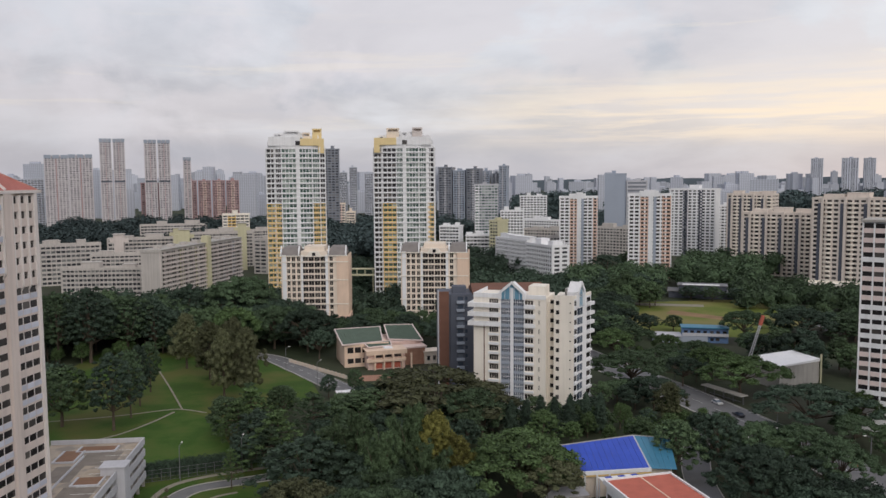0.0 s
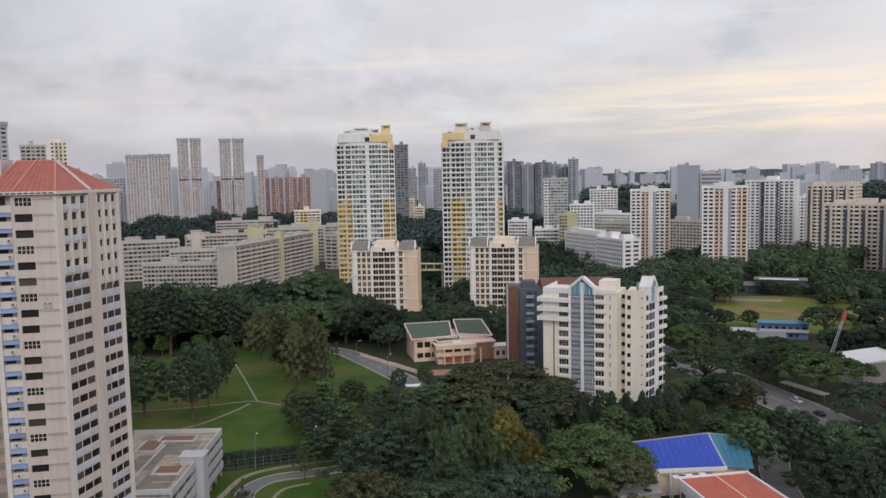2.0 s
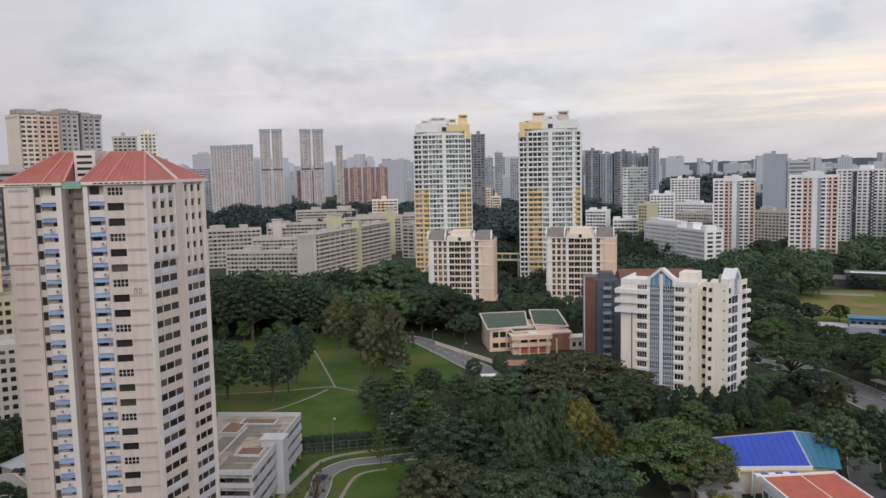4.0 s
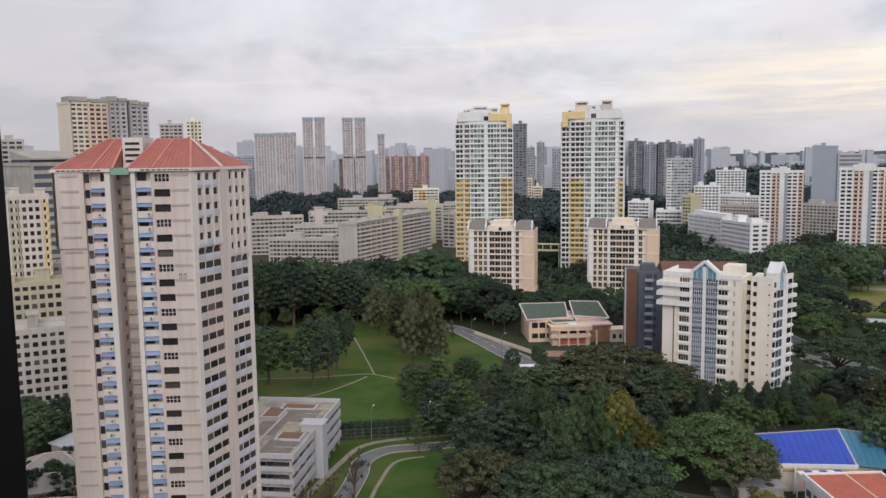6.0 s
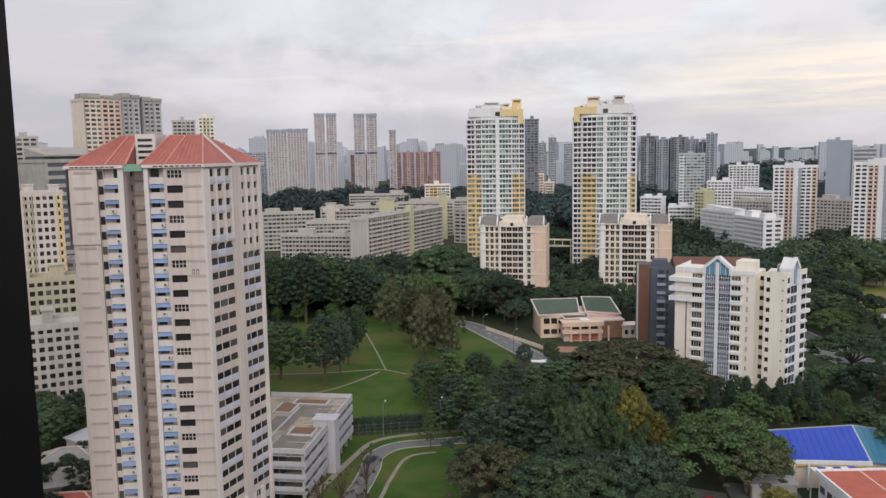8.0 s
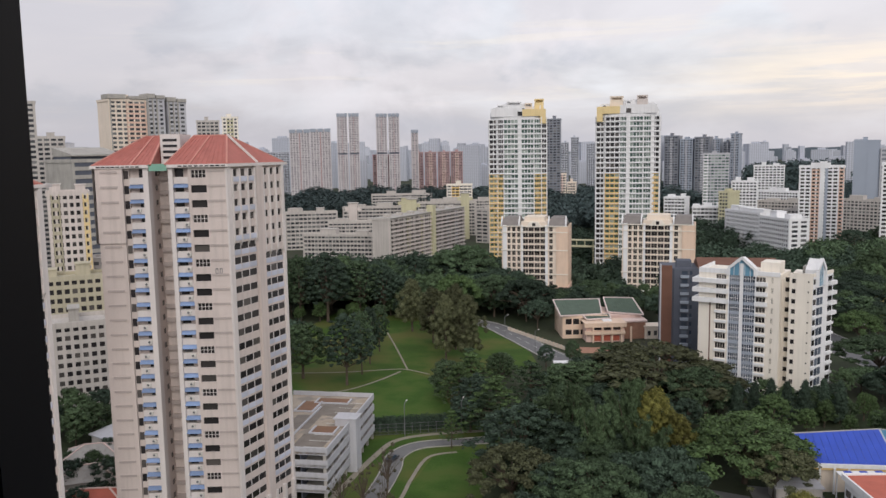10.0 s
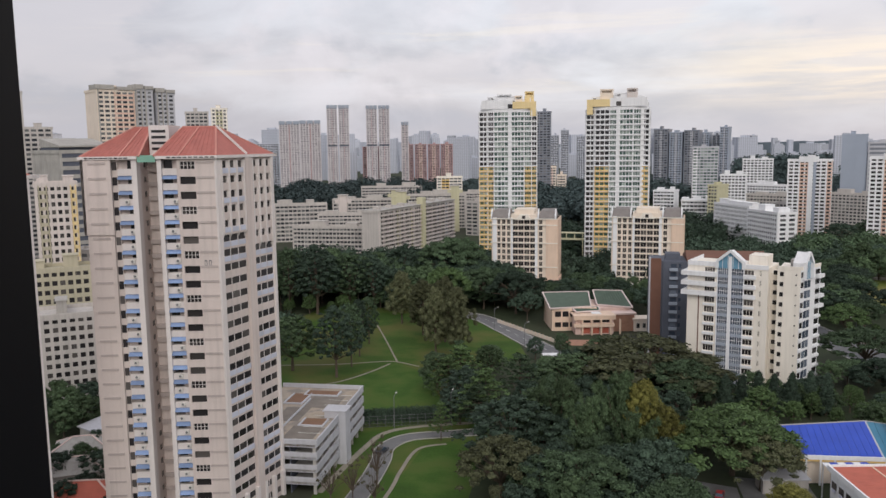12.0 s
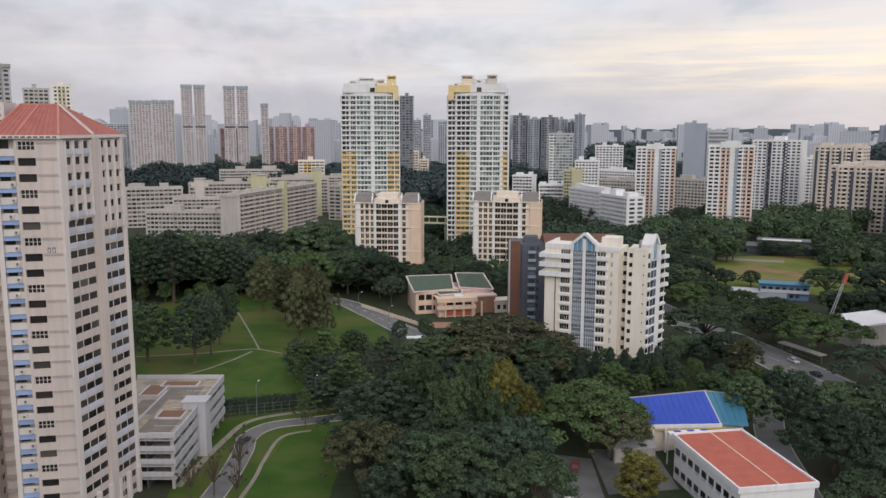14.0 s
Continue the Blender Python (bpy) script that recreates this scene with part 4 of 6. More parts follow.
def mansion(p0, p1):
    m, w = front(p0, p1)
    t = thing("mansion_block", "cream apartment block with grey mansard roofs", "apartment building", m, "cream mansion blocks")
    fh, n = 3.05, 12
    h = fh * n
    part("core", Boxes().box(0, w, 0.4, 20, 0, h), M_IVORY, t)
    s = w / 33.0
    cols = [(a * s, b * s) for a, b in ((3.0, 4.4), (5.4, 7.0), (8.0, 9.4), (10.8, 13.4), (13.7, 16.3), (16.7, 19.3), (19.7, 22.3), (24.2, 25.8))]
    facade(t, pose(0, 0.4, 0), w, 0, fh, n, cols, M_IVORY, M_WIN, 0.45, 2.6, bars=1)
    part("end_wall", Boxes().box(w * 0.84, w + 0.3, -0.6, 20.3, 0, h), M_PEACH, t, "warm peach end wall")
    facade(t, pose(w + 0.3, 0, 0, 0, 0, 90), 20, 0, fh, n, [(3, 4.5), (8, 9.5), (13, 14.5)], M_PEACH, M_WIN, 0.8, 2.4)
    for a, b_ in ((0.02, 0.08), (0.30, 0.33), (0.67, 0.71)):
        part("pier", Boxes().box(a * w, b_ * w, -0.5, 0.2, 0, h + 0.5), M_WHITE, t)
    for k in (0, 1, 4, 8, 11, 12):
        part("cornice", Boxes().box(-0.5, w + 0.5, -0.75, -0.3, k * fh - 0.2, k * fh + 0.25), M_CREAM, t)
    for a, b_ in ((0.0, 0.27), (0.72, 0.98)):
        x0, x1 = a * w, b_ * w
        v = [(x0, -0.5, h + 0.3), (x1, -0.5, h + 0.3), (x1, 19, h + 0.3), (x0, 19, h + 0.3), (x0 + 1, 2.2, h + 4.2), (x1 - 1, 2.2, h + 4.2), (x1 - 1, 16, h + 4.2), (x0 + 1, 16, h + 4.2)]
        part("mansard", Boxes().shell(v, [(0, 1, 5, 4), (1, 2, 6, 5), (2, 3, 7, 6), (3, 0, 4, 7), (4, 5, 6, 7)]), M_GREYROOF, t, "grey mansard roof")
        for x in (x0, x1):
            part("party_wall", Boxes().shell([(x - 0.3, -0.8, h), (x + 0.3, -0.8, h), (x + 0.3, 3, h), (x - 0.3, 3, h), (x - 0.3, -0.8, h + 1.6), (x + 0.3, -0.8, h + 1.6), (x + 0.3, 2.6, h + 5), (x - 0.3, 2.6, h + 5)],
                 [(0, 1, 5, 4), (1, 2, 6, 5), (2, 3, 7, 6), (3, 0, 4, 7), (4, 5, 6, 7)]), M_WHITE, t)
    x0, x1 = 0.3 * w, 0.7 * w
    part("attic", Boxes().box(x0, x1, 0, 18, h, h + 2.2).box(x0 + 1.5, x1 - 1.5, 2, 16, h + 2.2, h + 4.6), M_IVORY, t)
    xm = (x0 + x1) / 2
    part("pediment", Boxes().shell([(xm - 4, -0.9, h - 0.5), (xm + 4, -0.9, h - 0.5), (xm + 2, -0.9, h + 2.4), (xm - 2, -0.9, h + 2.4), (xm - 4, 0.2, h - 0.5), (xm + 4, 0.2, h - 0.5), (xm + 2, 0.2, h + 2.4), (xm - 2, 0.2, h + 2.4)],
         [(0, 1, 2, 3), (5, 4, 7, 6), (1, 5, 6, 2), (4, 0, 3, 7), (3, 2, 6, 7)]), M_CREAM, t)
    pane(t, 1.6, 1.6, M_WIN, pose(xm, -0.92, h + 0.1))
    part("podium", Boxes().box(w * 0.7, w + 1.2, -1.2, 21, 0, 6.2), M_ORANGE, t, "orange-brown lower storeys")
    return t


mansion((-81.5, 403.9), (-48.5, 405.0))
mansion((-22.3, 419.4), (12.6, 417.8))

# ---- twin white towers with yellow bands ----


def twin(p0, p1, flip):
    m, w = front(p0, p1)
    t = thing("twin_tower", "slender white residential tower with yellow bands and green glass", "apartment tower", m, "twin towers")
    n, fh = 31, 3.02
    h = n * fh
    D = 26.0
    part("core", Boxes().prism([(0.2, 3.4), (6, 2.2), (11, 1.2), (27, 1.2), (w - 4, 2.2), (w - 0.2, 3.4), (w - 0.2, D), (0.2, D)], 0, h), M_WHITE, t)
    # facets of the bowed front: x0, x1, set-back, colour from the storey on
    facets = [(0.0, 5.5, 2.6, 2), (5.5, 14.0 if flip else 9.0, 1.2, 3), (14.0 if flip else 9.0, 18.0, 0.2, 4), (18.0, 19.6, 0.8, 0), (19.6, 27.5, 0.2, 4), (27.5, 32.0, 1.2, 3), (32.0, w, 2.6, 2)]
    for i, (x0, x1, y, nc) in enumerate(facets):
        if not nc:
            part("pier", Boxes().box(x0, x1, y - 1.4, y + 1.5, 0, h + 1.5), M_WHITE, t)
            continue
        ww = x1 - x0
        cols = even(ww, nc, 0.84, 0.25)
        cut = 20 if i in ((1, 6) if flip else (0, 1, 5, 6)) else 0
        win_ = M_WIN_GREEN if i in (2, 4, 5) else M_WIN
        single = i in (2, 4)
        if cut:
            facade(t, pose(x0, y, 0), ww, 0, fh, cut, cols, M_YELLOW, M_WIN_GREEN, 0.75, 2.35, single=False, skin="yellow_bay")
            facade(t, pose(x0, y, 0), ww, cut * fh, fh, n - cut, cols, M_WHITE, win_, 0.55, 2.5, single=False)
        else:
            facade(t, pose(x0, y, 0), ww, 0, fh, n, cols, M_WHITE, win_, 0.55, 2.5, single=single)
        for k0, k1, mm in ((0, cut, M_IVORY), (cut, n, M_WHITE)):
            slab = Boxes()
            for k in range(k0, k1):
                slab.box(x0 - 0.2, x1 + 0.2, y - 0.75, y - 0.3, k * fh - 0.18, k * fh + 0.12)
            if slab.v:
                part("floor_edge", slab, mm, t, kind="stuff")
        part("corner_fin", Boxes().box(x1 - 0.25, x1 + 0.25, y - 0.9, y + 1.5, 0, h + 1), M_WHITE, t)
    facade(t, pose(0, D, 0, 0, 0, -90), D - 3, 0, fh, n, even(D - 3, 8, 0.6), M_WHITE, M_WIN_BLUE, 0.85, 2.4, single=False, skin="side_facade")
    facade(t, pose(w, 3, 0, 0, 0, 90), D - 3, 0, fh, n, even(D - 3, 8, 0.6), M_WHITE, M_WIN_BLUE, 0.85, 2.4, single=False, skin="side_facade")
    # stepped crown
    part("crown", Boxes().prism([(1, 3.2), (9, 1.2), (27, 1.2), (w - 1, 3.2), (w - 1, 22), (1, 22)], h, h + 4.2), M_WHITE, t)
    # yellow corner frame, then blocks of uneven height behind it
    x0, x1 = (0.6, 14.0) if flip else (20.5, w - 0.6)
    part("crown_band", Boxes().box(x0, x1, 0.4, 3.0, h + 1.6, h + 5.8).box(x0 if flip else x1 - 3.4, x0 + 3.4 if flip else x1, 0.4, 3.0, h - 3.0, h + 1.6).box(x0, x1, 3.0, 15, h + 4.2, h + 5.6), M_CROWN, t, "pale yellow crown frame")
    part("parapet", Boxes().box(x1 if flip else 1.5, w - 1.5 if flip else x0, 0.8, 1.4, h + 1.5, h + 6.4), M_WHITE, t)
    part("crown_wall", Boxes().box(3, w - 3, 4.5, 18, h + 4.2, h + 7.4).box(9, w - 9, 5.5, 16, h + 7.4, h + 9.6), M_WHITE, t)
    tall = ((8.0, 15.5, 13.2, M_IVORY), (17.0, 20.5, 10.8, M_WHITE), (23.5, 29.5, 13.4, M_OLDPINK)) if flip else ((5.0, 9.5, 10.4, M_WHITE), (11.0, 20.0, 12.0, M_WHITE), (22.0, 26.5, 11.0, M_IVORY), (28.0, 33.5, 13.4, M_CROWN))
    for a, c_, up_, mm in tall:
        up_ -= 1.4
        part("crown_block", Boxes().box(a, c_, 3.6, 12, h + 4.2, h + up_ - 2.2).box(a - 0.05, c_ + 0.05, 3.55, 12.05, h + up_ - 0.8, h + up_).box(a, a + 0.7, 3.6, 4.3, h + up_ - 2.2, h + up_ - 0.8).box(c_ - 0.7, c_, 3.6, 4.3, h + up_ - 2.2, h + up_ - 0.8).box(a + 0.7, c_ - 0.7, 6, 11, h + up_ - 2.2, h + up_ - 0.8), mm, t)
    for k, x in enumerate((2.2, 6.8, 16.2, 21.8, 31.0)):
        part("crown_post", Boxes().box(x, x + 0.6, 2.8, 3.5, h + 4, h + 7.0 + k % 3), M_WHITE, t)
    part("arch_opening", Boxes().box(17.6, 20.4, 0.55, 0.79, h + 1.8, h + 4.4), M_WIN, t)
    for k in range(7):
        part("roof_opening", Boxes().box(4 + k * 4.1, 5.6 + k * 4.1, 4.38, 4.5, h + 5.0, h + 6.6), M_WIN_BLUE, t)
    return t


twin((-106.2, 488.6), (-71.5, 494.9), False)
twin((-42.0, 490.2), (-5.3, 490.0), True)
br = thing("footbridge", "pale yellow covered link bridge between the towers", "bridge", front((-74, 500), (-38, 498))[0])
part("deck", Boxes().box(0, 36, 0, 4, 15, 15.8), M_PALEYEL, br)
part("roof", Boxes().box(0, 36, -0.4, 4.4, 19, 19.5), M_PALEYEL, br)
for k in range(8):
    part("post", Boxes().box(k * 5, k * 5 + 0.5, 0, 0.5, 0 if k % 3 == 0 else 15.8, 19), M_PALEYEL, br)

# ---- far towers to the north-west ----
NW = "far grey residential towers"
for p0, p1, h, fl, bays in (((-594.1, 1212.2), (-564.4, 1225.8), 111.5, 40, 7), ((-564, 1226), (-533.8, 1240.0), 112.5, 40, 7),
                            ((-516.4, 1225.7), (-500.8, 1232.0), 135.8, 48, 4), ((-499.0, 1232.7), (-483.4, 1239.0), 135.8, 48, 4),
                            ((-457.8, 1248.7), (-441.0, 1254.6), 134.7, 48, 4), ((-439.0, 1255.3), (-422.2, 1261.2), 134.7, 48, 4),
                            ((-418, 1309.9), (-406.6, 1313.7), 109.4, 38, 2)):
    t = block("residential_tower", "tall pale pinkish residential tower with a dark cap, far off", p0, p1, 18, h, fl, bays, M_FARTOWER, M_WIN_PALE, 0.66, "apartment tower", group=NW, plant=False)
    w = math.dist(p0, p1)
    for x0, x1 in ((0.0, 0.30), (0.36, 0.64), (0.70, 1.0)):
        part("roof_cap", Boxes().box(x0 * w, x1 * w, -0.8, 8, h - 3.2, h + 2.2), M_OFFICE, t, "dark roof cap")
    # raised strip in a darker colour, which paints the shade of a recess
    part("recess", Boxes().box(0.48 * w, 0.52 * w, -0.6, -0.37, 0, h), M_FARPINK, t)
    if h > 120:
        part("refuge_floor", Boxes().box(0.05 * w, 0.95 * w, -0.7, -0.37, 72, 74.5), M_SLATE, t)
for k in range(4):
    a = k / 4
    block("residential_block", "dusty pink residential block, far off", (-440.9 + 90 * a, 1381 + 26 * a), (-440.9 + 90 * a + 20, 1381 + 26 * a + 5.8), 18, 73.0, 25, 5,
          M_FARPINK, M_WIN_FAR, 0.84, group="dusty pink blocks", stripes=((0.35, 0.65, M_PINKISH),))
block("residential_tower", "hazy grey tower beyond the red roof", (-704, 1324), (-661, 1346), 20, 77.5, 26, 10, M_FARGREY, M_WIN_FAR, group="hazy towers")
block("residential_block", "low mauve block between the towers", (-480, 1290), (-450, 1302), 20, 70, 22, 6, M_FARPINK, M_WIN_FAR, group="dusty pink blocks")

# ---- old slab blocks by the park ----
OLD = "old slab blocks"
SL0, SL1 = (-176.2, 502.4), (-153.5, 612.0)
sl = block("slab_block", "long weathered slab block with pale yellow bays", SL0, SL1, 14, 30.6, 11, 40, M_OLD, M_WIN, 0.80, group=OLD, tanks=0, stripes=((0.20, 0.235, M_PALEYEL), (0.375, 0.41, M_PALEYEL), (0.72, 0.75, M_GREYW), (0.86, 0.89, M_GREYW)))
sw = math.dist(SL0, SL1)
for k in range(16):
    part("pier", Boxes().box(sw * (k + 0.5) / 16 - 0.3, sw * (k + 0.5) / 16 + 0.3, -1.0, -0.36, 0, 30.6), M_OLD, sl)
for k in range(11):  # access balconies
    part("corridor_parapet", Boxes().box(0.4, sw * 0.525 - 2.4, -1.3, -1.1, k * 2.78 - 0.2, k * 2.78 + 0.75).box(sw * 0.525 + 2.4, sw, -1.3, -1.1, k * 2.78 - 0.2, k * 2.78 + 0.75), M_OLDPINK, sl)
part("stair_tower", Boxes().box(sw * 0.525 - 2.3, sw * 0.525 + 2.3, -2.2, 3, 0, 36.5), M_PALEYEL, sl, "pale yellow-green stair tower")
part("roof_slab", Boxes().box(-0.3, sw, -1.2, 14.4, 31.4, 31.8), M_CONC, sl)
for k in range(7):
    part("roof_tank", Boxes().box(sw * (k + 0.4) / 7, sw * (k + 0.4) / 7 + 4, 5, 9, 31.8, 33.6), M_OLD, sl)
se = thing("slab_end", "blank pale pinkish end wall of the slab block", "apartment building", front((-190.0, 506.4), (-176.5, 502.4))[0], OLD)
part("wall", Boxes().box(0, 14.0, 0, 0.8, 0, 31.4), M_OLDPINK, se)
for q in range(2):
    part("number_bar", Boxes().box(6.6 + q * 1.9, 7.5 + q * 1.9, -0.06, 0, 23.5, 25.6), M_STEEL, se)
for p0, p1, h, fl, bays in (((-246.9, 519.3), (-194.0, 523.7), 17.7, 6, 20), ((-286.5, 572.3), (-250.6, 590), 28.5, 9, 12), ((-269.0, 646.3), (-220.3, 660), 27.6, 9, 16),
                            ((-222.8, 769.8), (-160.9, 781.3), 25.8, 9, 24), ((-248.8, 567.9), (-205.7, 580), 22.0, 8, 14), ((-215, 690), (-165, 700), 29, 10, 18), ((-330, 610), (-290, 625), 25, 9, 12),
                            ((-150, 720), (-110, 730), 27, 9, 14), ((-300, 800), (-240, 820), 30, 10, 20), ((-140, 640), (-118, 700), 27, 9, 16)):
    block("slab_block", "weathered white slab block of flats", p0, p1, 12, h, fl, bays, M_OLD, M_WIN_FAR, 0.82, group=OLD, tanks=2, side_bays=2)
for x, y, h in ((-196, 600, 38), (-214, 640, 37), (-170, 668, 39), (-250, 612, 34)):
    m_ = M_PALEYEL if h > 36 else M_OLDPINK
    lh = thing("lift_house", "pale green-yellow lift and stair tower on the old slabs", "stair tower", pose(x, y, 0, 0, 0, 12), OLD)
    part("shaft", Boxes().box(0, 7, 0, 6, 0, h).box(-3, 10, 1, 5, h - 6, h - 3.5), m_, lh)
    part("roof", Boxes().box(-0.8, 7.8, -0.8, 6.8, h, h + 0.6), M_OLD, lh)

# ---- middle distance ----
block("dark_tower", "slim dark glass residential tower", (-137.9, 939.9), (-120.0, 941.7), 20, 108.8, 36, 4, M_DARKGLASS, M_WIN_FAR, 0.7, "tower")
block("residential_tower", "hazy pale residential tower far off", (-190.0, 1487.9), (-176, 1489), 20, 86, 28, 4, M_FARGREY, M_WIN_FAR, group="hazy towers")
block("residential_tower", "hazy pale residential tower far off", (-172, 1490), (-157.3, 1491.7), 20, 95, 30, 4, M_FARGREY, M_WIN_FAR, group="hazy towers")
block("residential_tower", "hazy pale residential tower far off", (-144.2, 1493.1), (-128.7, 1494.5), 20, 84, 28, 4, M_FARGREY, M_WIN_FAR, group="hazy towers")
block("residential_block", "cream block with pink bays", (-126.4, 941.6), (-114, 943), 15, 46, 15, 3, M_IVORY, M_WIN_FAR, group="cream far blocks", stripes=((0.3, 0.7, M_PINKISH),))
block("residential_block", "low cream block of flats", (-113, 944), (-103.1, 944.4), 15, 36, 12, 3, M_IVORY, M_WIN_FAR, group="cream far blocks")
block("residential_block", "low cream and yellow block", (-232, 850), (-205, 856), 15, 38, 12, 6, M_CREAM, M_WIN_FAR, group="cream far blocks", stripes=((0.2, 0.5, M_YELLOW),))
for k, (p0, w, h) in enumerate((((-5.8, 1050.0), 17, 88), ((13, 1046), 15, 84), ((30, 1040), 17, 86), ((50.5, 1098), 12, 84), ((66, 1090), 10, 80), ((74, 1076.8), 10, 90))):
    block("residential_tower", "dark grey and white residential tower", p0, (p0[0] + w, p0[1] - w * 0.25), 20, h, 29, 4, M_DARKGLASS if k % 2 == 0 else M_OFFICE, M_WIN_FAR, 0.74, "apartment tower",
          group="dark residential towers", stripes=((0.42, 0.58, M_GREYW),))
block("glass_tower", "white-edged green glass tower", (33.4, 859.4), (58.4, 858.0), 22, 67.4, 22, 7, M_GREYW, M_WIN_GREEN, 0.8, "office tower", stripes=((0.0, 0.2, M_WHITE),))
block("low_block", "low white terraced building", (22, 800), (52, 798), 18, 18, 5, 8, M_WHITE, M_WIN_FAR, group="low white buildings", tanks=3)
block("low_block", "low white terraced building", (-4, 820), (16, 815), 18, 26, 8, 6, M_WHITE, M_WIN_FAR, group="low white buildings", tanks=2)
block("office_block", "grey office block with dark window bands", (175.5, 882.7), (198, 878), 30, 77.8, 20, 1, M_OFFICE, M_OFFICE, 0.1, "office")
block("office_wing", "grey office wing with dark window bands", (198, 876), (219.3, 871.4), 30, 70, 17, 1, M_GREYW, M_DARKGLASS, 0.94, "office")

# ---- right-hand blocks of flats ----
WS = "white slab blocks"
block("slab_block", "long white slab block of flats", (42.1, 648.7), (63.1, 610.0), 11, 27.0, 9, 26, M_WHITE, M_WIN_FAR, 0.62, group=WS, tanks=4)
block("slab_block", "white slab block seen end-on", (60.3, 589.7), (75.2, 558.1), 14, 27.0, 9, 14, M_WHITE, M_WIN_FAR, 0.66, group=WS, tanks=2, side_bays=2)
for p0, p1, h, fl, bays in (((53.6, 898.4), (122.1, 851.3), 29.1, 10, 28), ((94.1, 995.6), (127.0, 991.9), 52.0, 17, 8), ((146.1, 785.8), (178.5, 760.0), 26.1, 9, 12), ((80, 800), (118, 780), 24, 8, 14), ((60, 850), (84, 846), 40, 13, 7),
                            ((259.1, 778.0), (273.2, 773.9), 46.5, 16, 4), ((92, 720), (130, 700), 22, 7, 14)):
    block("slab_block", "white block of flats with dark windows", p0, p1, 13, h, fl, bays, M_WHITE if h > 28 else M_OLD, M_WIN_FAR, 0.70, group=WS, tanks=2)
block("flat_tower", "yellow-green edged slab of flats", (44, 770), (52, 765), 20, 34, 11, 3, M_PALEYEL, M_WIN_FAR, 0.74, group=WS)
OT = "white and orange point blocks"
for p0, p1, h, fl in (((97.9, 683.0), (129.3, 677.8), 58.0, 21), ((138.0, 604.5), (168.6, 596.6), 61.3, 22)):
    t = block("flat_tower", "white block of flats with orange balcony bands", p0, p1, 18, h, fl, 8, M_WHITE, M_WIN, 0.70, "apartment tower", single=True, group=OT, stripes=((0.28, 0.46, M_ORANGE), (0.78, 0.97, M_ORANGE) if p0[0] > 100 else (0.88, 0.99, M_ORANGE)), tanks=1)
    part("service_core", Boxes().box(8, 22, -1.2, 0, h - 1, h + 3.4).box(14.6, 18, -0.9, -0.36, 0, h), M_WHITE, t)
    # no hollow here: a grey strip on the skin has the recess's shade as colour
    part("recess", Boxes().box(18.2, 20.4, -0.62, -0.36, 0, h - 1), M_OFFICE, t)
block("flat_tower", "white tower with dark vertical stripes", (215.0, 770.6), (251.7, 748.8), 20, 62.6, 22, 10, M_WHITE, M_WIN_FAR, 0.64, "apartment tower", stripes=((0.30, 0.40, M_SLATE), (0.64, 0.72, M_SLATE)))
BG = "beige condominiums"
for p0, p1, h, fl, bays in (((247.8, 707.9), (278.3, 685.7), 58.8, 20, 9), ((228.8, 619.1), (269.7, 591.4), 46.6, 15, 12), ((254.9, 559.7), (300.5, 520), 59.1, 19, 14)):
    t = block("beige_condominium", "beige condominium with brown vertical bays and curved balconies", p0, p1, 20, h, fl, bays, M_BEIGE, M_WIN, 0.66, single=True, group=BG, tanks=3, side_bays=4)
    w = math.dist(p0, p1)
    for k in range(4):
        xm = w * (0.1 + 0.24 * k)
        part("dark_bay", Boxes().box(xm - 2.4, xm - 0.2, -0.7, -0.36, 3, h - 3), M_SLATE, t)
        part("pier", Boxes().box(xm - 0.1, xm + 1.6, -1.3, -0.36, 0, h + 1.6), M_BEIGE, t)
        for q in range(fl - 1):
            z = (q + 0.9) * h / fl
            part("balcony", bpy.data.meshes.get("balcony_%d" % fl) or Boxes().prism([(0, 0), (0.5, -1.2), (1.8, -1.7), (3.2, -1.7), (4.5, -1.2), (5.0, 0)], 0, 1.0).mesh("balcony_%d" % fl), M_CREAM, t, m=pose(xm + 2.0, -0.3, z))
block("low_block", "low beige podium building by the trees", (220, 500), (262, 478), 14, 8, 2, 10, M_CREAM, M_WIN_FAR, group="low white buildings", tanks=0)

# pinkish corridor block at the right edge
rm_, rw = front((121.9, 235.3), (152.0, 213.0))
t = thing("corridor_block", "white and pink block of flats with open corridors", "apartment building", rm_)
part("core", Boxes().box(0.3, rw, 1.6, 14, 0, 61.5), M_GREYW, t)
for k in range(22):
    z = 0.4 + k * 2.8
    part("parapet", Boxes().box(0, rw, 0, 0.25, z + 1.9 - 2.8, z + 3.3 - 2.8).box(0, 0.25, 0.25, 12, z + 1.9 - 2.8, z + 3.3 - 2.8), M_WHITE if (k % 9) < 5 and k < 19 else M_PALEPINK, t)
    for q in range(12):
        pane(t, 2.5, 1.4, M_WIN, pose(1.7 + q * 3.0, 0.5, z + 0.5))
part("wall", Boxes().box(0.25, rw, 0.5, 1.6, 0, 61.5), M_GREYW, t)
for q in range(13):
    part("column", Boxes().box(q * 3.0 + 0.0, q * 3.0 + 0.4, -0.05, 0.5, 0, 61.5), M_WHITE, t)
part("roof", Boxes().box(-0.4, rw, -0.4, 14.4, 61.5, 62.2), M_CONC, t)

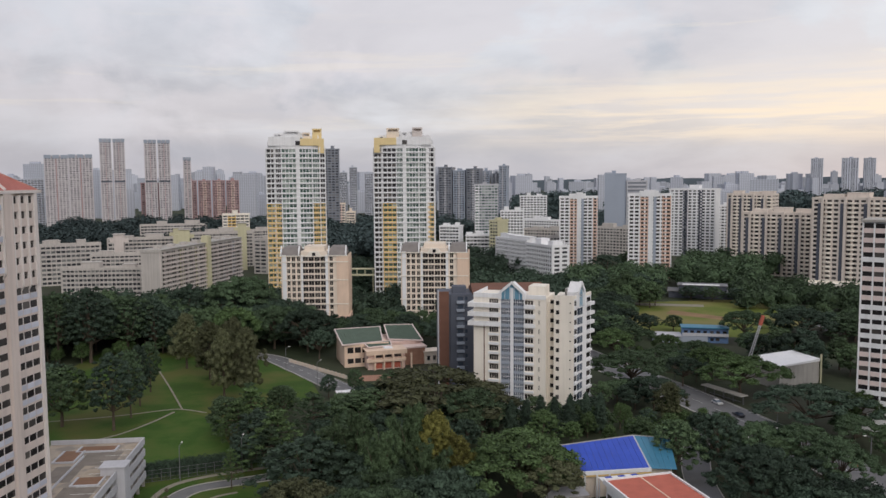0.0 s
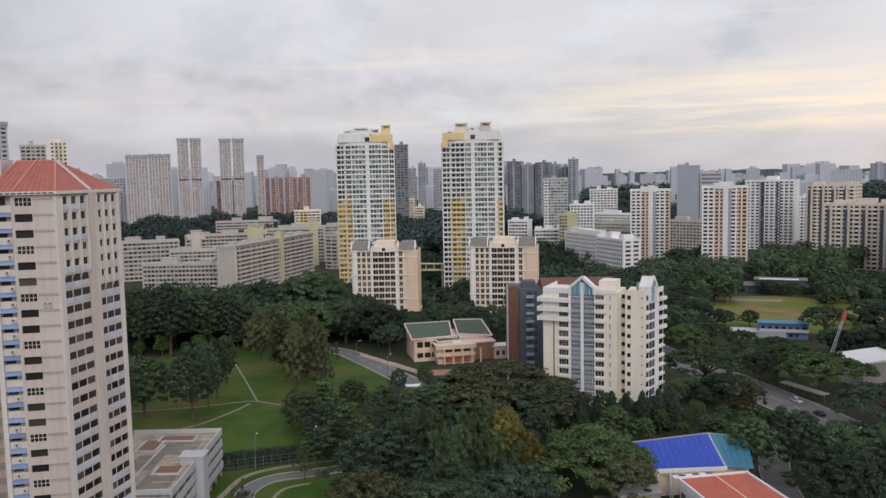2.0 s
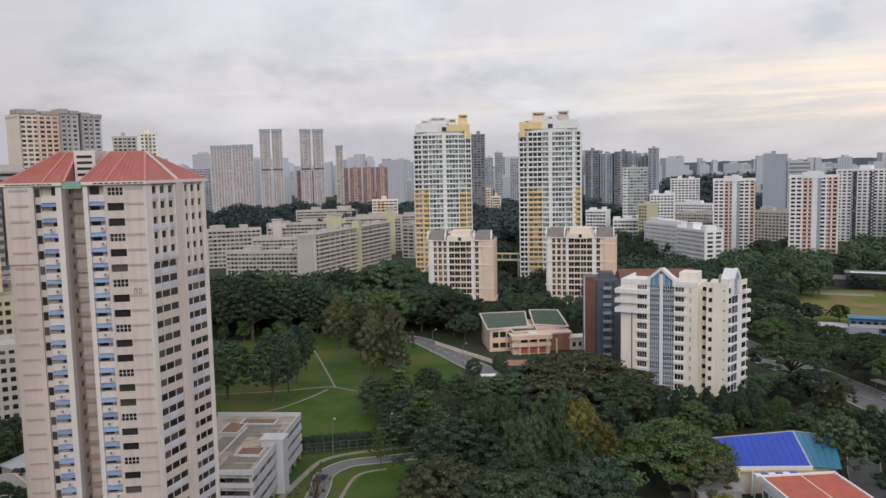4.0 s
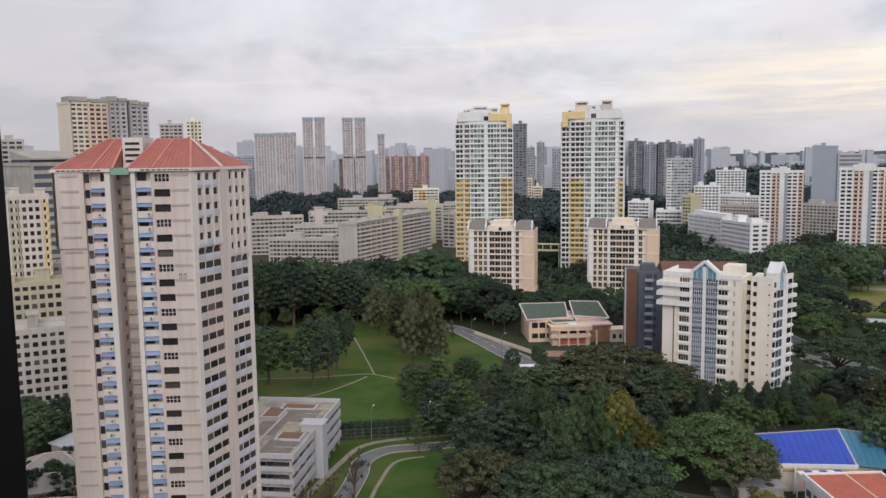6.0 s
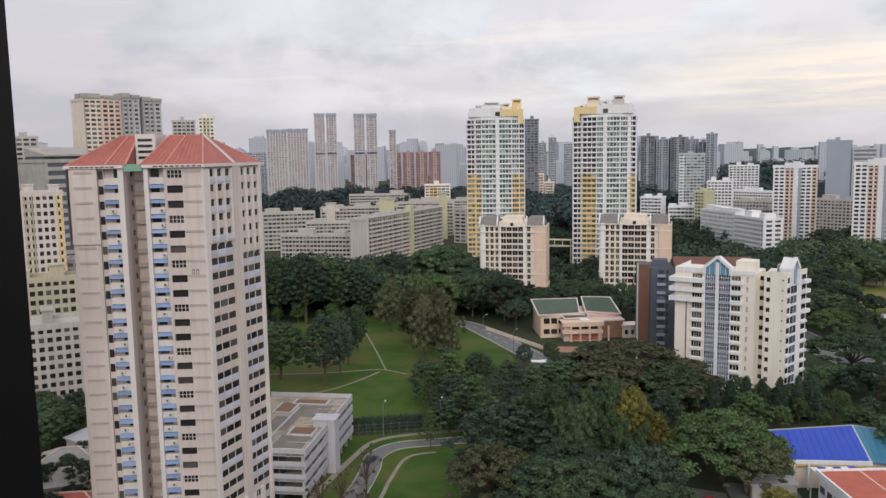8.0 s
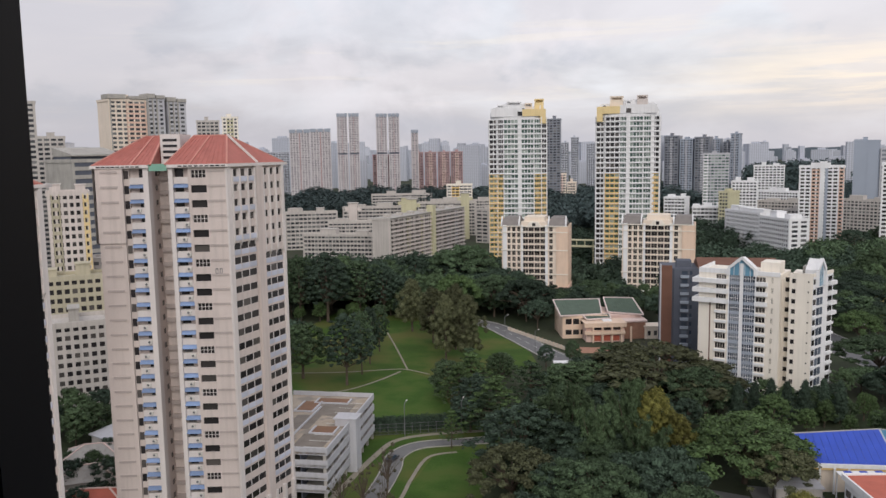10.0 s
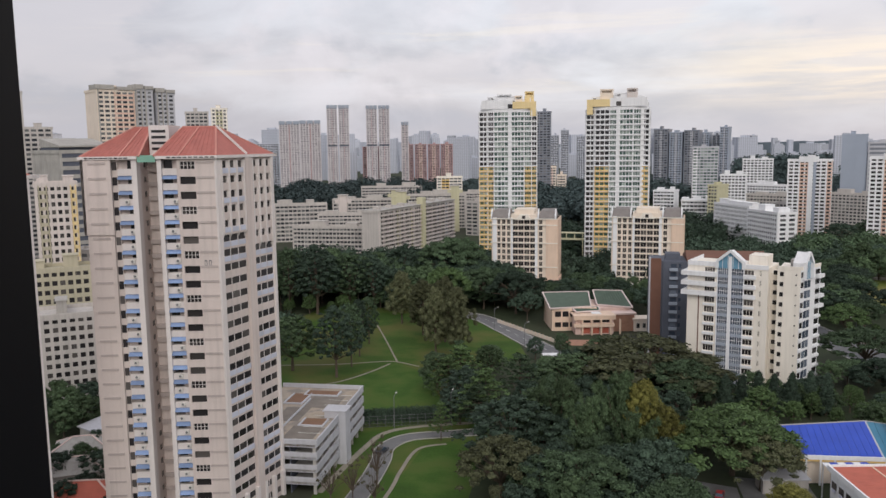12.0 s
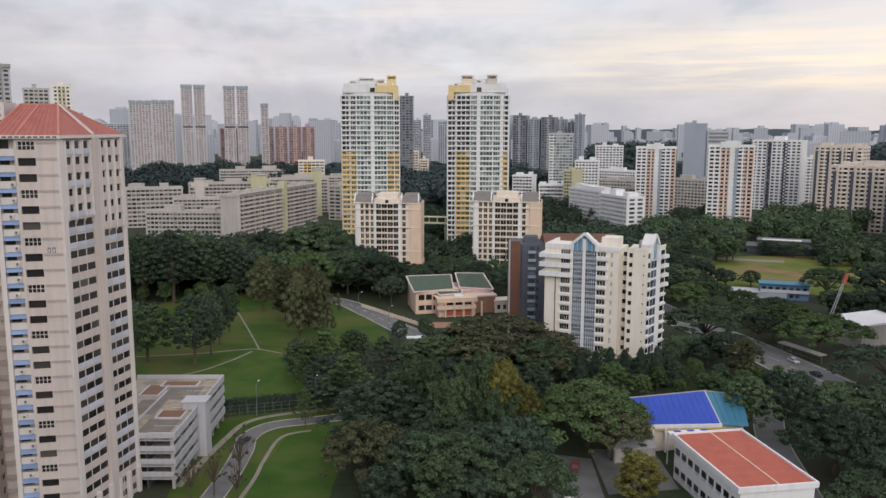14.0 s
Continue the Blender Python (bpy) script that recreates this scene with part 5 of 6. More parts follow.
# ---- blocks seen past the red-roofed tower ----
LF = "towers past the red roof"
t0_ = block("orange_tower", "beige and orange residential tower with dark roof caps", (-366.1, 475.4), (-352.0, 497), 22, 113, 37, 6, M_IVORY, M_WIN_FAR, 0.74, "apartment tower", group=LF, stripes=((0.45, 0.98, M_ORANGE),))
t1_ = block("grey_tower", "grey residential tower with dark fins", (-351.6, 497.5), (-345.0, 508), 22, 114, 37, 3, M_GREYW, M_WIN_FAR, 0.62, "apartment tower", group=LF)
t2_ = block("grey_tower", "grey residential tower with dark fins", (-343.6, 510), (-336.3, 520.9), 22, 112, 37, 3, M_GREYW, M_WIN_FAR, 0.74, "apartment tower", group=LF)
for cap, fins_, p0_, p1_, h_ in ((t0_, 1, (-366.1, 475.4), (-352.0, 497), 113), (t1_, 3, (-351.6, 497.5), (-345.0, 508), 114), (t2_, 3, (-343.6, 510), (-336.3, 520.9), 112)):
    m_, w_ = front(p0_, p1_)
    for k in range(fins_):
        part("fin", Boxes().box(w_ * (k + 0.1) / 4, w_ * (k + 0.1) / 4 + 0.7, -1.0, 0.4, h_ - 70, h_ + 3.4), M_CONC, cap)
    part("roof_cap", Boxes().box(-0.6, w_ * 0.45, -1.2, 12, h_ + 1.2, h_ + 4.2).box(w_ * 0.55, w_ + 0.4, -1.2, 12, h_ + 1.0, h_ + 3.2), M_CONC, cap)
block("cream_tower", "cream residential tower with yellow bays", (-383.8, 609.2), (-368, 619), 20, 103, 34, 5, M_OLD, M_WIN_FAR, 0.74, "apartment tower", group=LF)
block("cream_tower", "cream residential tower with yellow bays", (-366, 620), (-354.5, 626.7), 20, 106, 34, 4, M_CREAM, M_WIN_FAR, 0.62, "apartment tower", group=LF, stripes=((0.3, 0.7, M_PALEYEL),))
block("grey_tower", "tall beige tower by the window edge", (-366.6, 368.4), (-347.0, 387.3), 20, 106, 36, 5, M_OLD, M_WIN_FAR, 0.74, "apartment tower", group=LF)
block("grey_tower", "beige-grey residential tower far off", (-401.6, 445.8), (-388.3, 458), 20, 88, 28, 4, M_OLD, M_WIN_FAR, 0.74, "apartment tower", group=LF)
block("grey_tower", "distant white residential tower", (-460.0, 527.6), (-440.4, 544), 20, 81.7, 26, 5, M_GREYW, M_WIN_FAR, 0.74, "apartment tower", group=LF)
t = block("dark_office", "dark office block with pale floor bands and a curved roof", (-276.3, 329.5), (-265.0, 353), 30, 73.0, 18, 1, M_CONC, M_SLATE, 0.97, "office", plant=False)
part("attic", Boxes().box(0, 26, 0.6, 20, 73, 75.4), M_SLATE, t)
for k in range(9):
    part("roof_vault", Boxes().prism([(k * 2.9 - 0.4, -1.0), (k * 2.9 + 2.3, -1.0), (k * 2.9 + 2.3, 20), (k * 2.9 - 0.4, 20)], 75.4, [76.2, 76.2, 79.8, 79.8]), M_CONC, t)
block("yellow_flats", "cream flats with yellow edge bays", (-219.0, 246.8), (-208.3, 256.0), 16, 61.5, 21, 6, M_OLDPINK, M_WIN, 0.60, "apartment tower", group="cream flats", stripes=((0.08, 0.30, M_OLDYEL), (0.84, 0.99, M_CROWN)), tanks=2)
block("cream_flats", "old cream flats with dark windows", (-172.0, 188.5), (-158.9, 199.5), 14, 26.5, 10, 7, M_OLD, M_WIN, 0.62, group="old cream flats", single=True, tanks=1, roof=M_CONC, side_bays=3)
block("yellow_flats", "weathered yellow low flats", (-203.0, 221.2), (-187.2, 234.5), 12, 34.0, 11, 8, M_OLDYEL, M_WIN, 0.66, group="old cream flats", tanks=2)
block("yellow_flats", "weathered cream low flats", (-224, 270), (-190, 280), 12, 34, 11, 12, M_OLD, M_WIN_FAR, 0.74, group="old cream flats", tanks=2)
ws = thing("low_shed", "low white metal shed roof among the trees", "shed", front((-143.3, 170.9), (-134.1, 167.4))[0])
part("body", Boxes().box(0, 10, 0, 7, 0, 3.4), M_OLD, ws)
part("roof", Boxes().prism([(-0.5, -0.5), (10.5, -0.5), (10.5, 7.5), (-0.5, 7.5)], 3.4, [3.7, 3.7, 4.6, 4.6]), M_GREYW, ws)

for i, (x, y, w, a_) in enumerate(((-118, 128, 14, 20), (-126, 138, 12, 35), (-112, 143, 12, 10), (-134, 150, 12, 28), (-122, 158, 14, 15))):
    hs = thing("low_house", "low house with a %s pitched roof" % ("terracotta" if i % 2 == 0 else "grey metal"), "house", pose(x, y, 0, 0, 0, a_), "low houses")
    part("wall", Boxes().box(0, w, 0, 8, 0, 5), M_OLD, hs)
    hip(hs, -0.7, w + 0.7, -0.7, 8.7, 5, 2.4, M_TERRA if i % 2 == 0 else M_CONC)
    for q in range(3):
        pane(hs, 1.4, 1.3, M_WIN, pose(2 + q * 4, -0.02, 1.5))

# ---- blue-roofed hall and red-roofed school block ----
hl = thing("market_hall", "hall with a bright blue metal roof and yellow fascia", "hall")
A, Bq, Cq, Dq = (26.3, 192.5, 9.6), (47.8, 200.6, 9.6), (48.4, 185.7, 6.4), (27.0, 182.6, 6.4)
E1, E2 = (57.0, 200.5, 8.8), (54.5, 185.0, 6.4)


def slope(a, b_, c_, d, n, material, parent, name):
    """A metal roof slope of n sheets with seams between."""
    a, b_, c_, d = map(Vector, (a, b_, c_, d))
    for k in range(n):
        q = [a.lerp(b_, (k + 0.02) / n), a.lerp(b_, (k + 0.98) / n), d.lerp(c_, (k + 0.98) / n), d.lerp(c_, (k + 0.02) / n)]
        up = Vector((0, 0, 0.12))
        part(name, Boxes().shell(q + [p + up for p in q], [(0, 1, 2, 3), (7, 6, 5, 4), (0, 4, 5, 1), (1, 5, 6, 2), (2, 6, 7, 3), (3, 7, 4, 0)]), material, parent)


slope(A, Bq, Cq, Dq, 14, M_BLUE, hl, "roof_sheet")
slope(Bq, E1, E2, Cq, 5, M_TEAL, hl, "hip_sheet")
part("ridge_cap", Boxes().beam(A, Bq, 0.5, 0.3).beam(Bq, E1, 0.5, 0.3), M_CONC, hl)
part("hip_cap", Boxes().beam(Bq, Cq, 0.35, 0.3), M_GREYW, hl)
part("verge", Boxes().beam(A, Dq, 0.4, 0.4), M_GREYW, hl)
part("fascia", Boxes().beam((27.0, 182.4, 6.3), (48.6, 185.5, 6.3), 0.3, 0.9), M_WHITE, hl)
part("fascia", Boxes().beam((27.0, 182.6, 5.6), (48.6, 185.7, 5.6), 0.3, 0.5), M_YELLOW, hl)
part("body", Boxes().prism([(33.0, 184.2), (48.4, 187.2), (54.0, 187.5), (55.5, 199.5), (47.6, 199.6), (28, 192.0)], 0, 6.3), M_IVORY, hl)
for k in range(6):
    part("column", Boxes().box(32.3 + k * 3, 32.7 + k * 3, 182.9 + k * 0.56, 183.3 + k * 0.56, 0, 6), M_WHITE, hl)
sb = thing("school_block", "white block with a terracotta-red flat roof", "building")
sm_ = pose(41.6, 143.9, 0, 0, 0, math.degrees(math.atan2(25.7, -6.8)))
sb.matrix_basis = sm_
part("body", Boxes().box(0, 26.6, -15.0, 0, 0, 9.3), M_WHITE, sb)
for k in range(18):
    part("roof_sheet", Boxes().box(k * 1.478 + 0.01, k * 1.478 + 1.468, -15.2, 0.2, 9.4, 9.72), M_TERRA, sb)
part("parapet", Boxes().box(-0.4, 27.0, 0.2, 0.6, 9.0, 10.1).box(-0.4, 27.0, -15.6, -15.2, 9.0, 10.1).box(-0.4, 0, -15.2, 0.2, 9.0, 10.1).box(26.6, 27.0, -15.2, 0.2, 9.0, 10.1), M_WHITE, sb)
part("roof_bar", Boxes().box(0, 26.6, -8.2, -7.9, 9.72, 9.85), M_PEACH, sb)
for s in range(2):
    for k in range(9):
        pane(sb, 1.9, 1.4, M_WIN, pose(1.8 + k * 2.9, 0.03, 1.6 + s * 4.2, 0, 0, 180))
        pane(sb, 1.4, 0.5, M_LILAC, pose(1.8 + k * 2.9, 0.1, 1.0 + s * 4.2, 0, 0, 180), "panel")
yd = sheet("court", [(20, 160), (35, 164), (33, 184), (18, 184)], 0.05, M_DRIVE, "pale paved court beside the hall", "pavement")
an = thing("low_shed", "low shed with a pale flat roof beside the hall", "shed", front((23, 176), (32.5, 178))[0])
part("body", Boxes().box(0, 9.5, 0, 5, 0, 3.2), M_OLD, an)
part("roof", Boxes().box(-0.4, 9.9, -0.4, 5.4, 3.2, 3.45), M_GREYW, an)
sp = thing("roof_canopy", "small blue and white canopy beside the red roof", "canopy", front((35.5, 172.5), (45, 175))[0])
for k in range(6):
    part("canopy_panel", Boxes().box(k * 1.6, k * 1.6 + 1.45, 0, 4.5, 7.6, 7.75), M_BLUE if k % 2 else M_WHITE, sp)
for x in (0.2, 9.2):
    for y in (0.2, 4.2):
        part("post", Boxes().box(x, x + 0.2, y, y + 0.2, 0, 7.6), M_WHITE, sp)


# ---- trees ----


def crown_mesh(name, blobs, per_m2, leaf, material, rnd, droop=0.0, slim=0.55, loose=0.70):
    """Leaf sprays scattered over uneven clumps. blobs: centre, radii. Each spray is a bent pair of small faces."""
    vs, fs = [], []
    k = 0
    for (c, r) in blobs:
        area = 4 * math.pi * ((r[0] * r[1]) ** 1.6 / 3 + (r[0] * r[2]) ** 1.6 / 3 + (r[1] * r[2]) ** 1.6 / 3) ** (1 / 1.6)
        cnt = int(area * per_m2)
        d = rnd.normal(size=(cnt, 3))
        d /= np.linalg.norm(d, axis=1)[:, None]
        d[:, 2] = np.where(d[:, 2] < -0.45, -d[:, 2], d[:, 2])
        rad = rnd.uniform(loose, 1.10, cnt)[:, None]
        p = np.array(c) + d * np.array(r) * rad
        nrm = d + rnd.normal(scale=0.55, size=(cnt, 3))
        nrm[:, 2] += 0.35
        nrm /= np.linalg.norm(nrm, axis=1)[:, None]
        a = np.cross(nrm, rnd.normal(size=(cnt, 3)))
        a[:, 2] -= droop * 2.0
        a /= np.linalg.norm(a, axis=1)[:, None]
        b = np.cross(nrm, a)
        s = leaf * rnd.uniform(0.6, 1.35, cnt)[:, None]
        q = np.stack([p - a * s, p - b * s * slim + nrm * s * 0.16, p + a * s - nrm * s * 0.15, p + b * s * slim + nrm * s * 0.16], 1)
        vs.append(q.reshape(-1, 3))
        fs.append(np.arange(k, k + cnt * 4).reshape(-1, 4))
        k += cnt * 4
        # inner mass of twigs and shade leaves
        u, w = 6, 4
        ring = []
        for j in range(w):
            ph = math.pi * (j + 0.5) / w
            for i in range(u):
                th = 2 * math.pi * (i + 0.5 * (j % 2)) / u
                e = 0.72 * rnd.uniform(0.8, 1.1)
                ring.append([c[0] + r[0] * e * math.sin(ph) * math.cos(th), c[1] + r[1] * e * math.sin(ph) * math.sin(th), c[2] + r[2] * e * math.cos(ph)])
        vs.append(np.array(ring))
        f = []
        for j in range(w - 1):
            for i in range(u):
                f.append([k + j * u + i, k + (j + 1) * u + i, k + (j + 1) * u + (i + 1) % u, k + j * u + (i + 1) % u])
        fs.append(np.array(f))
        k += u * w
    me = bpy.data.meshes.new(name)
    me.from_pydata(np.concatenate(vs).tolist(), [], np.concatenate(fs).tolist())
    me.materials.append(material)
    me.update()
    return me


def limb_mesh(name, limbs):
    """limbs: chains of (point, radius), eight-sided and tapering."""
    vs, fs = [], []
    for chain in limbs:
        k = len(vs)
        n = 7
        for i, (p, r) in enumerate(chain):
            p = Vector(p)
            a = Vector(chain[max(0, i - 1)][0])
            b = Vector(chain[min(len(chain) - 1, i + 1)][0])
            d = (b - a).normalized()
            s = d.cross(Vector((0.3, 1, 0.1))).normalized()
            u = s.cross(d)
            vs += [tuple(p + (s * math.cos(2 * math.pi * j / n) + u * math.sin(2 * math.pi * j / n)) * r) for j in range(n)]
        for i in range(len(chain) - 1):
            fs += [(k + i * n + j, k + i * n + (j + 1) % n, k + (i + 1) * n + (j + 1) % n, k + (i + 1) * n + j) for j in range(n)]
    me = bpy.data.meshes.new(name)
    me.from_pydata(vs, [], fs)
    me.materials.append(M_BARK)
    me.update()
    return me


def make_tree(name, label, height, radius, style, material, seed, leaf=0.42, dens=2.0, clumps=60):
    rnd = np.random.RandomState(seed)
    blobs, limbs = [], []
    wob = rnd.uniform(0, 6.28, 4)
    droop, slim, loose = 0.0, 0.55, 0.62

    def uneven(th, f):
        return 1 + 0.16 * math.sin(2 * th + wob[0]) + 0.12 * math.sin(3 * th + wob[1] + 2 * f) + 0.08 * math.sin(5 * f + wob[2])

    small = math.sqrt(60 / clumps)
    if style == "umbrella":  # flat spreading crown in loose plates over bare limbs
        fork = height * 0.34
        limbs.append([((0, 0, -0.3), 0.50), ((0.1, 0, fork * 0.5), 0.38), ((0.2, 0.1, fork), 0.32)])
        for k in range(clumps):
            th = k * 2.4 + rnd.uniform(-0.3, 0.3)
            f = math.sqrt((k + 0.6) / clumps)
            rr = radius * f * 1.0 * uneven(th, 0)
            z = height * (0.94 - 0.36 * f ** 2.2) + rnd.uniform(-1.7, 0.5)
            c = (rr * math.cos(th), rr * math.sin(th), z)
            s = radius * rnd.uniform(0.13, 0.23) * small
            blobs.append((c, (s, s * rnd.uniform(0.8, 1.2), s * rnd.uniform(0.46, 0.72))))
            if k % 5 == 0:
                mid = (c[0] * 0.45, c[1] * 0.45, fork + (z - fork) * 0.62)
                limbs.append([((0.2, 0.1, fork * 0.9), 0.22), (mid, 0.14), ((c[0], c[1], z - s * 0.2), 0.05)])
    elif style == "round":
        fork = height * 0.24
        limbs.append([((0, 0, -0.3), 0.40), ((0, 0.1, fork), 0.28), ((0.1, 0, height * 0.7), 0.12)])
        for k in range(clumps):
            th = k * 2.4
            f = (k + 0.5) / clumps
            ct = 1 - 1.66 * f
            sn = math.sqrt(max(0.0, 1 - ct * ct))
            e = rnd.uniform(0.55, 1.02) * uneven(th, f)
            c = (radius * 0.92 * sn * math.cos(th) * e, radius * 0.92 * sn * math.sin(th) * e, height * (0.56 + 0.41 * ct * (0.80 + 0.2 * e)))
            s = radius * rnd.uniform(0.13, 0.26) * small
            blobs.append((c, (s, s * rnd.uniform(0.8, 1.2), s * rnd.uniform(0.55, 0.85))))
            if k % 7 == 0:
                limbs.append([((0, 0, fork), 0.15), ((c[0] * 0.5, c[1] * 0.5, (fork + c[2]) / 2), 0.09), (c, 0.04)])
    elif style == "plume":  # leaning stems that fan out and hang over at the tips
        droop, slim, loose = 0.55, 0.26, 0.45
        for q in range(9):
            th0, lean = q * 0.7 + rnd.uniform(0, 0.4), rnd.uniform(0.12, 0.62)
            top = height * rnd.uniform(0.84, 1.0) * (1 - 0.22 * lean)
            chain = []
            for j in range(7):
                f = j / 6
                rr = radius * lean * f ** 1.7
                chain.append(((rr * math.cos(th0), rr * math.sin(th0), -0.3 + top * f), 0.20 * (1 - f) + 0.03))
            limbs.append(chain)
            for k in range(clumps // 9):
                f = 0.22 + 0.78 * (k + rnd.uniform(0, 1)) / (clumps // 9)
                rr = radius * lean * f ** 1.7
                out = radius * rnd.uniform(0.04, 0.30) * (1.15 - 0.75 * f)
                th = rnd.uniform(0, 6.28)
                s = radius * rnd.uniform(0.10, 0.17) * small
                blobs.append(((rr * math.cos(th0) + out * math.cos(th), rr * math.sin(th0) + out * math.sin(th), top * f - 0.4), (s, s, s * rnd.uniform(1.1, 1.8))))
    elif style == "tall":  # feathery upright crown on a clear stem
        droop, slim = 0.25, 0.32
        limbs.append([((0, 0, -0.3), 0.36), ((0.2, 0, height * 0.5), 0.22), ((0, 0.2, height * 0.95), 0.05)])
        for k in range(clumps):
            th = k * 2.4
            f = (k + 0.5) / clumps
            z = height * (0.24 + 0.74 * f)
            rr = radius * (0.55 + 0.9 * f - 1.35 * f ** 2.4) * rnd.uniform(0.35, 1.05) * uneven(th, f)
            c = (rr * math.cos(th), rr * math.sin(th), z)
            s = radius * rnd.uniform(0.13, 0.24) * small
            blobs.append((c, (s, s, s * rnd.uniform(0.9, 1.5))))
            if k % 2:
                limbs.append([((0, 0, z - 1.2), 0.08), (c, 0.03)])
    elif style == "tiered":  # whorls of level branches, one storey above the other
        limbs.append([((0, 0, -0.3), 0.32), ((0, 0, height * 0.95), 0.06)])
        tiers = 7
        for q in range(tiers):
            f = q / (tiers - 1)
            rt = radius * (1.0 - 0.78 * f ** 1.3)
            for k in range(max(4, clumps // tiers)):
                th = k * 2.4 + q
                rr = rt * math.sqrt(rnd.uniform(0.08, 1.0)) * uneven(th, f)
                s = radius * rnd.uniform(0.12, 0.22) * small
                c = (rr * math.cos(th), rr * math.sin(th), height * (0.30 + 0.66 * f) + rnd.uniform(-0.3, 0.3) + 0.25 * rr / radius)
                blobs.append((c, (s, s, s * 0.30)))
                if k % 3 == 0:
                    limbs.append([((0, 0, c[2] - 0.5), 0.09), (c, 0.03)])
    elif style == "cone":
        limbs.append([((0, 0, -0.3), 0.2), ((0, 0, height * 0.9), 0.05)])
        for k in range(clumps):
            f = (k + 0.5) / clumps
            rr = radius * (1.05 - f) * rnd.uniform(0.3, 0.8)
            th = k * 2.4
            s = radius * (0.42 - 0.2 * f) * small
            blobs.append(((rr * math.cos(th), rr * math.sin(th), height * (0.12 + 0.84 * f)), (s, s, s * 1.1)))
    elif style == "bare":
        limbs.append([((0, 0, -0.3), 0.24), ((0.2, 0, height * 0.3), 0.17)])
        for k in range(22):
            th, f = k * 2.4, rnd.uniform(0.5, 1.0)
            c = (radius * math.cos(th) * rnd.uniform(0.25, 0.95), radius * math.sin(th) * rnd.uniform(0.25, 0.95), height * f)
            mid = (c[0] * 0.5, c[1] * 0.5, height * (0.28 + f * 0.32))
            limbs.append([((0.2, 0, height * 0.28), 0.10), (mid, 0.07), (c, 0.025)])
            for q in range(2):
                limbs.append([(mid, 0.04), (tuple(mid[i] + (c[i] - mid[i]) * 0.6 + rnd.uniform(-0.9, 0.9) for i in range(3)), 0.02)])
            if k % 2:
                s = radius * rnd.uniform(0.08, 0.15)
                blobs.append((c, (s, s, s * 0.7)))
    t = thing(name, label, "tree")
    part("trunk", limb_mesh("trunk", limbs), None, t)
    part("crown", crown_mesh("crown", blobs, dens, leaf, material, rnd, droop, slim, loose), None, t)
    t["size"] = (radius, height)
    return t


RAIN, SHADE = "broad rain tree with a flat spreading crown", "dense dark green shade tree"
# the trees that stand by themselves, in fine detail
KINDS = {
    "rain": [make_tree("rain_tree", RAIN, 14.5, 10.5, "umbrella", m_, 11 + i, 0.32, 3.3, 110) for i, m_ in enumerate((M_LEAF, M_LEAF_DARK, M_LEAF_FRESH))],
    "olive_rain": [make_tree("rain_tree", "broad olive-green rain tree with withered tips", 14.0, 9.5, "umbrella", M_LEAF_OLIVE, 15, 0.32, 3.3, 110)],
    "shade": [make_tree("shade_tree", SHADE, 14.0, 6.2, "round", m_, 21 + i, 0.30, 3.3, 90) for i, m_ in enumerate((M_LEAF_DARK, M_LEAF))],
    "dense": [make_tree("shade_tree", SHADE, 14.0, 6.4, "round", m_, 71 + i, 0.29, 3.4, 100) for i, m_ in enumerate((M_LEAF_DARK, M_LEAF_BELT))],
    "plume": [make_tree("bamboo_clump", "tall clump of bamboo with drooping feathery plumes", 22.0, 9.5, "plume", m_, 31 + i, 0.46, 5.0, 190) for i, m_ in enumerate((M_LEAF_BELT, M_LEAF_BELT))],
    "amber": [make_tree("feathery_tree", "feathery yellow-green tree among the bamboo", 17.0, 5.6, "tall", M_LEAF_YEL, 35, 0.36, 4.2, 90)],
    "olive": [make_tree("casuarina_tree", "tall feathery olive-green tree", 19.0, 6.4, "tall", m_, 91 + i, 0.36, 4.2, 100) for i, m_ in enumerate((M_LEAF_OLIVE, M_LEAF_OLIVE))],
    "park": [make_tree("park_tree", "tall dark park tree with a clear trunk", 20.0, 6.2, "round", m_, 81 + i, 0.32, 3.3, 100) for i, m_ in enumerate((M_LEAF, M_LEAF_DARK))],
    "tiered": [make_tree("tiered_tree", "fresh green tree with level tiers of leaves", 14.0, 6.6, "tiered", m_, 43 + i, 0.31, 4.0, 110) for i, m_ in enumerate((M_LEAF_FRESH, M_LEAF))],
    "fresh": [make_tree("broadleaf_tree", "fresh green broadleaf tree", 11.0, 5.0, "round", M_LEAF_FRESH, 41, 0.25, 4.6, 80)],
    "column": [make_tree("column_tree", "narrow dark upright tree below the condominium", 12.0, 2.8, "cone", M_LEAF_DARK, 55, 0.24, 5.0, 40)],
    "sparse": [make_tree("sparse_tree", "thin tree with bare branches and few leaves", 11.0, 5.0, "bare", M_LEAF_BARE, 61, 0.2, 3.0)],
    # plainer ones for the groves behind
    "grove_rain": [make_tree("rain_tree", RAIN, 14.5, 10.5, "umbrella", m_, 16 + i, 0.42, 1.9, 48) for i, m_ in enumerate((M_LEAF, M_LEAF_DARK))],
    "grove_shade": [make_tree("shade_tree", SHADE, 14.0, 6.2, "round", m_, 26 + i, 0.40, 1.9, 42) for i, m_ in enumerate((M_LEAF_DARK, M_LEAF_BELT))],
    "grove_fresh": [make_tree("broadleaf_tree", "fresh green broadleaf tree", 11.0, 5.0, "round", M_LEAF_FRESH, 46, 0.36, 2.2, 36)],
}
USED = set()
TREE_RND = random.Random(7)


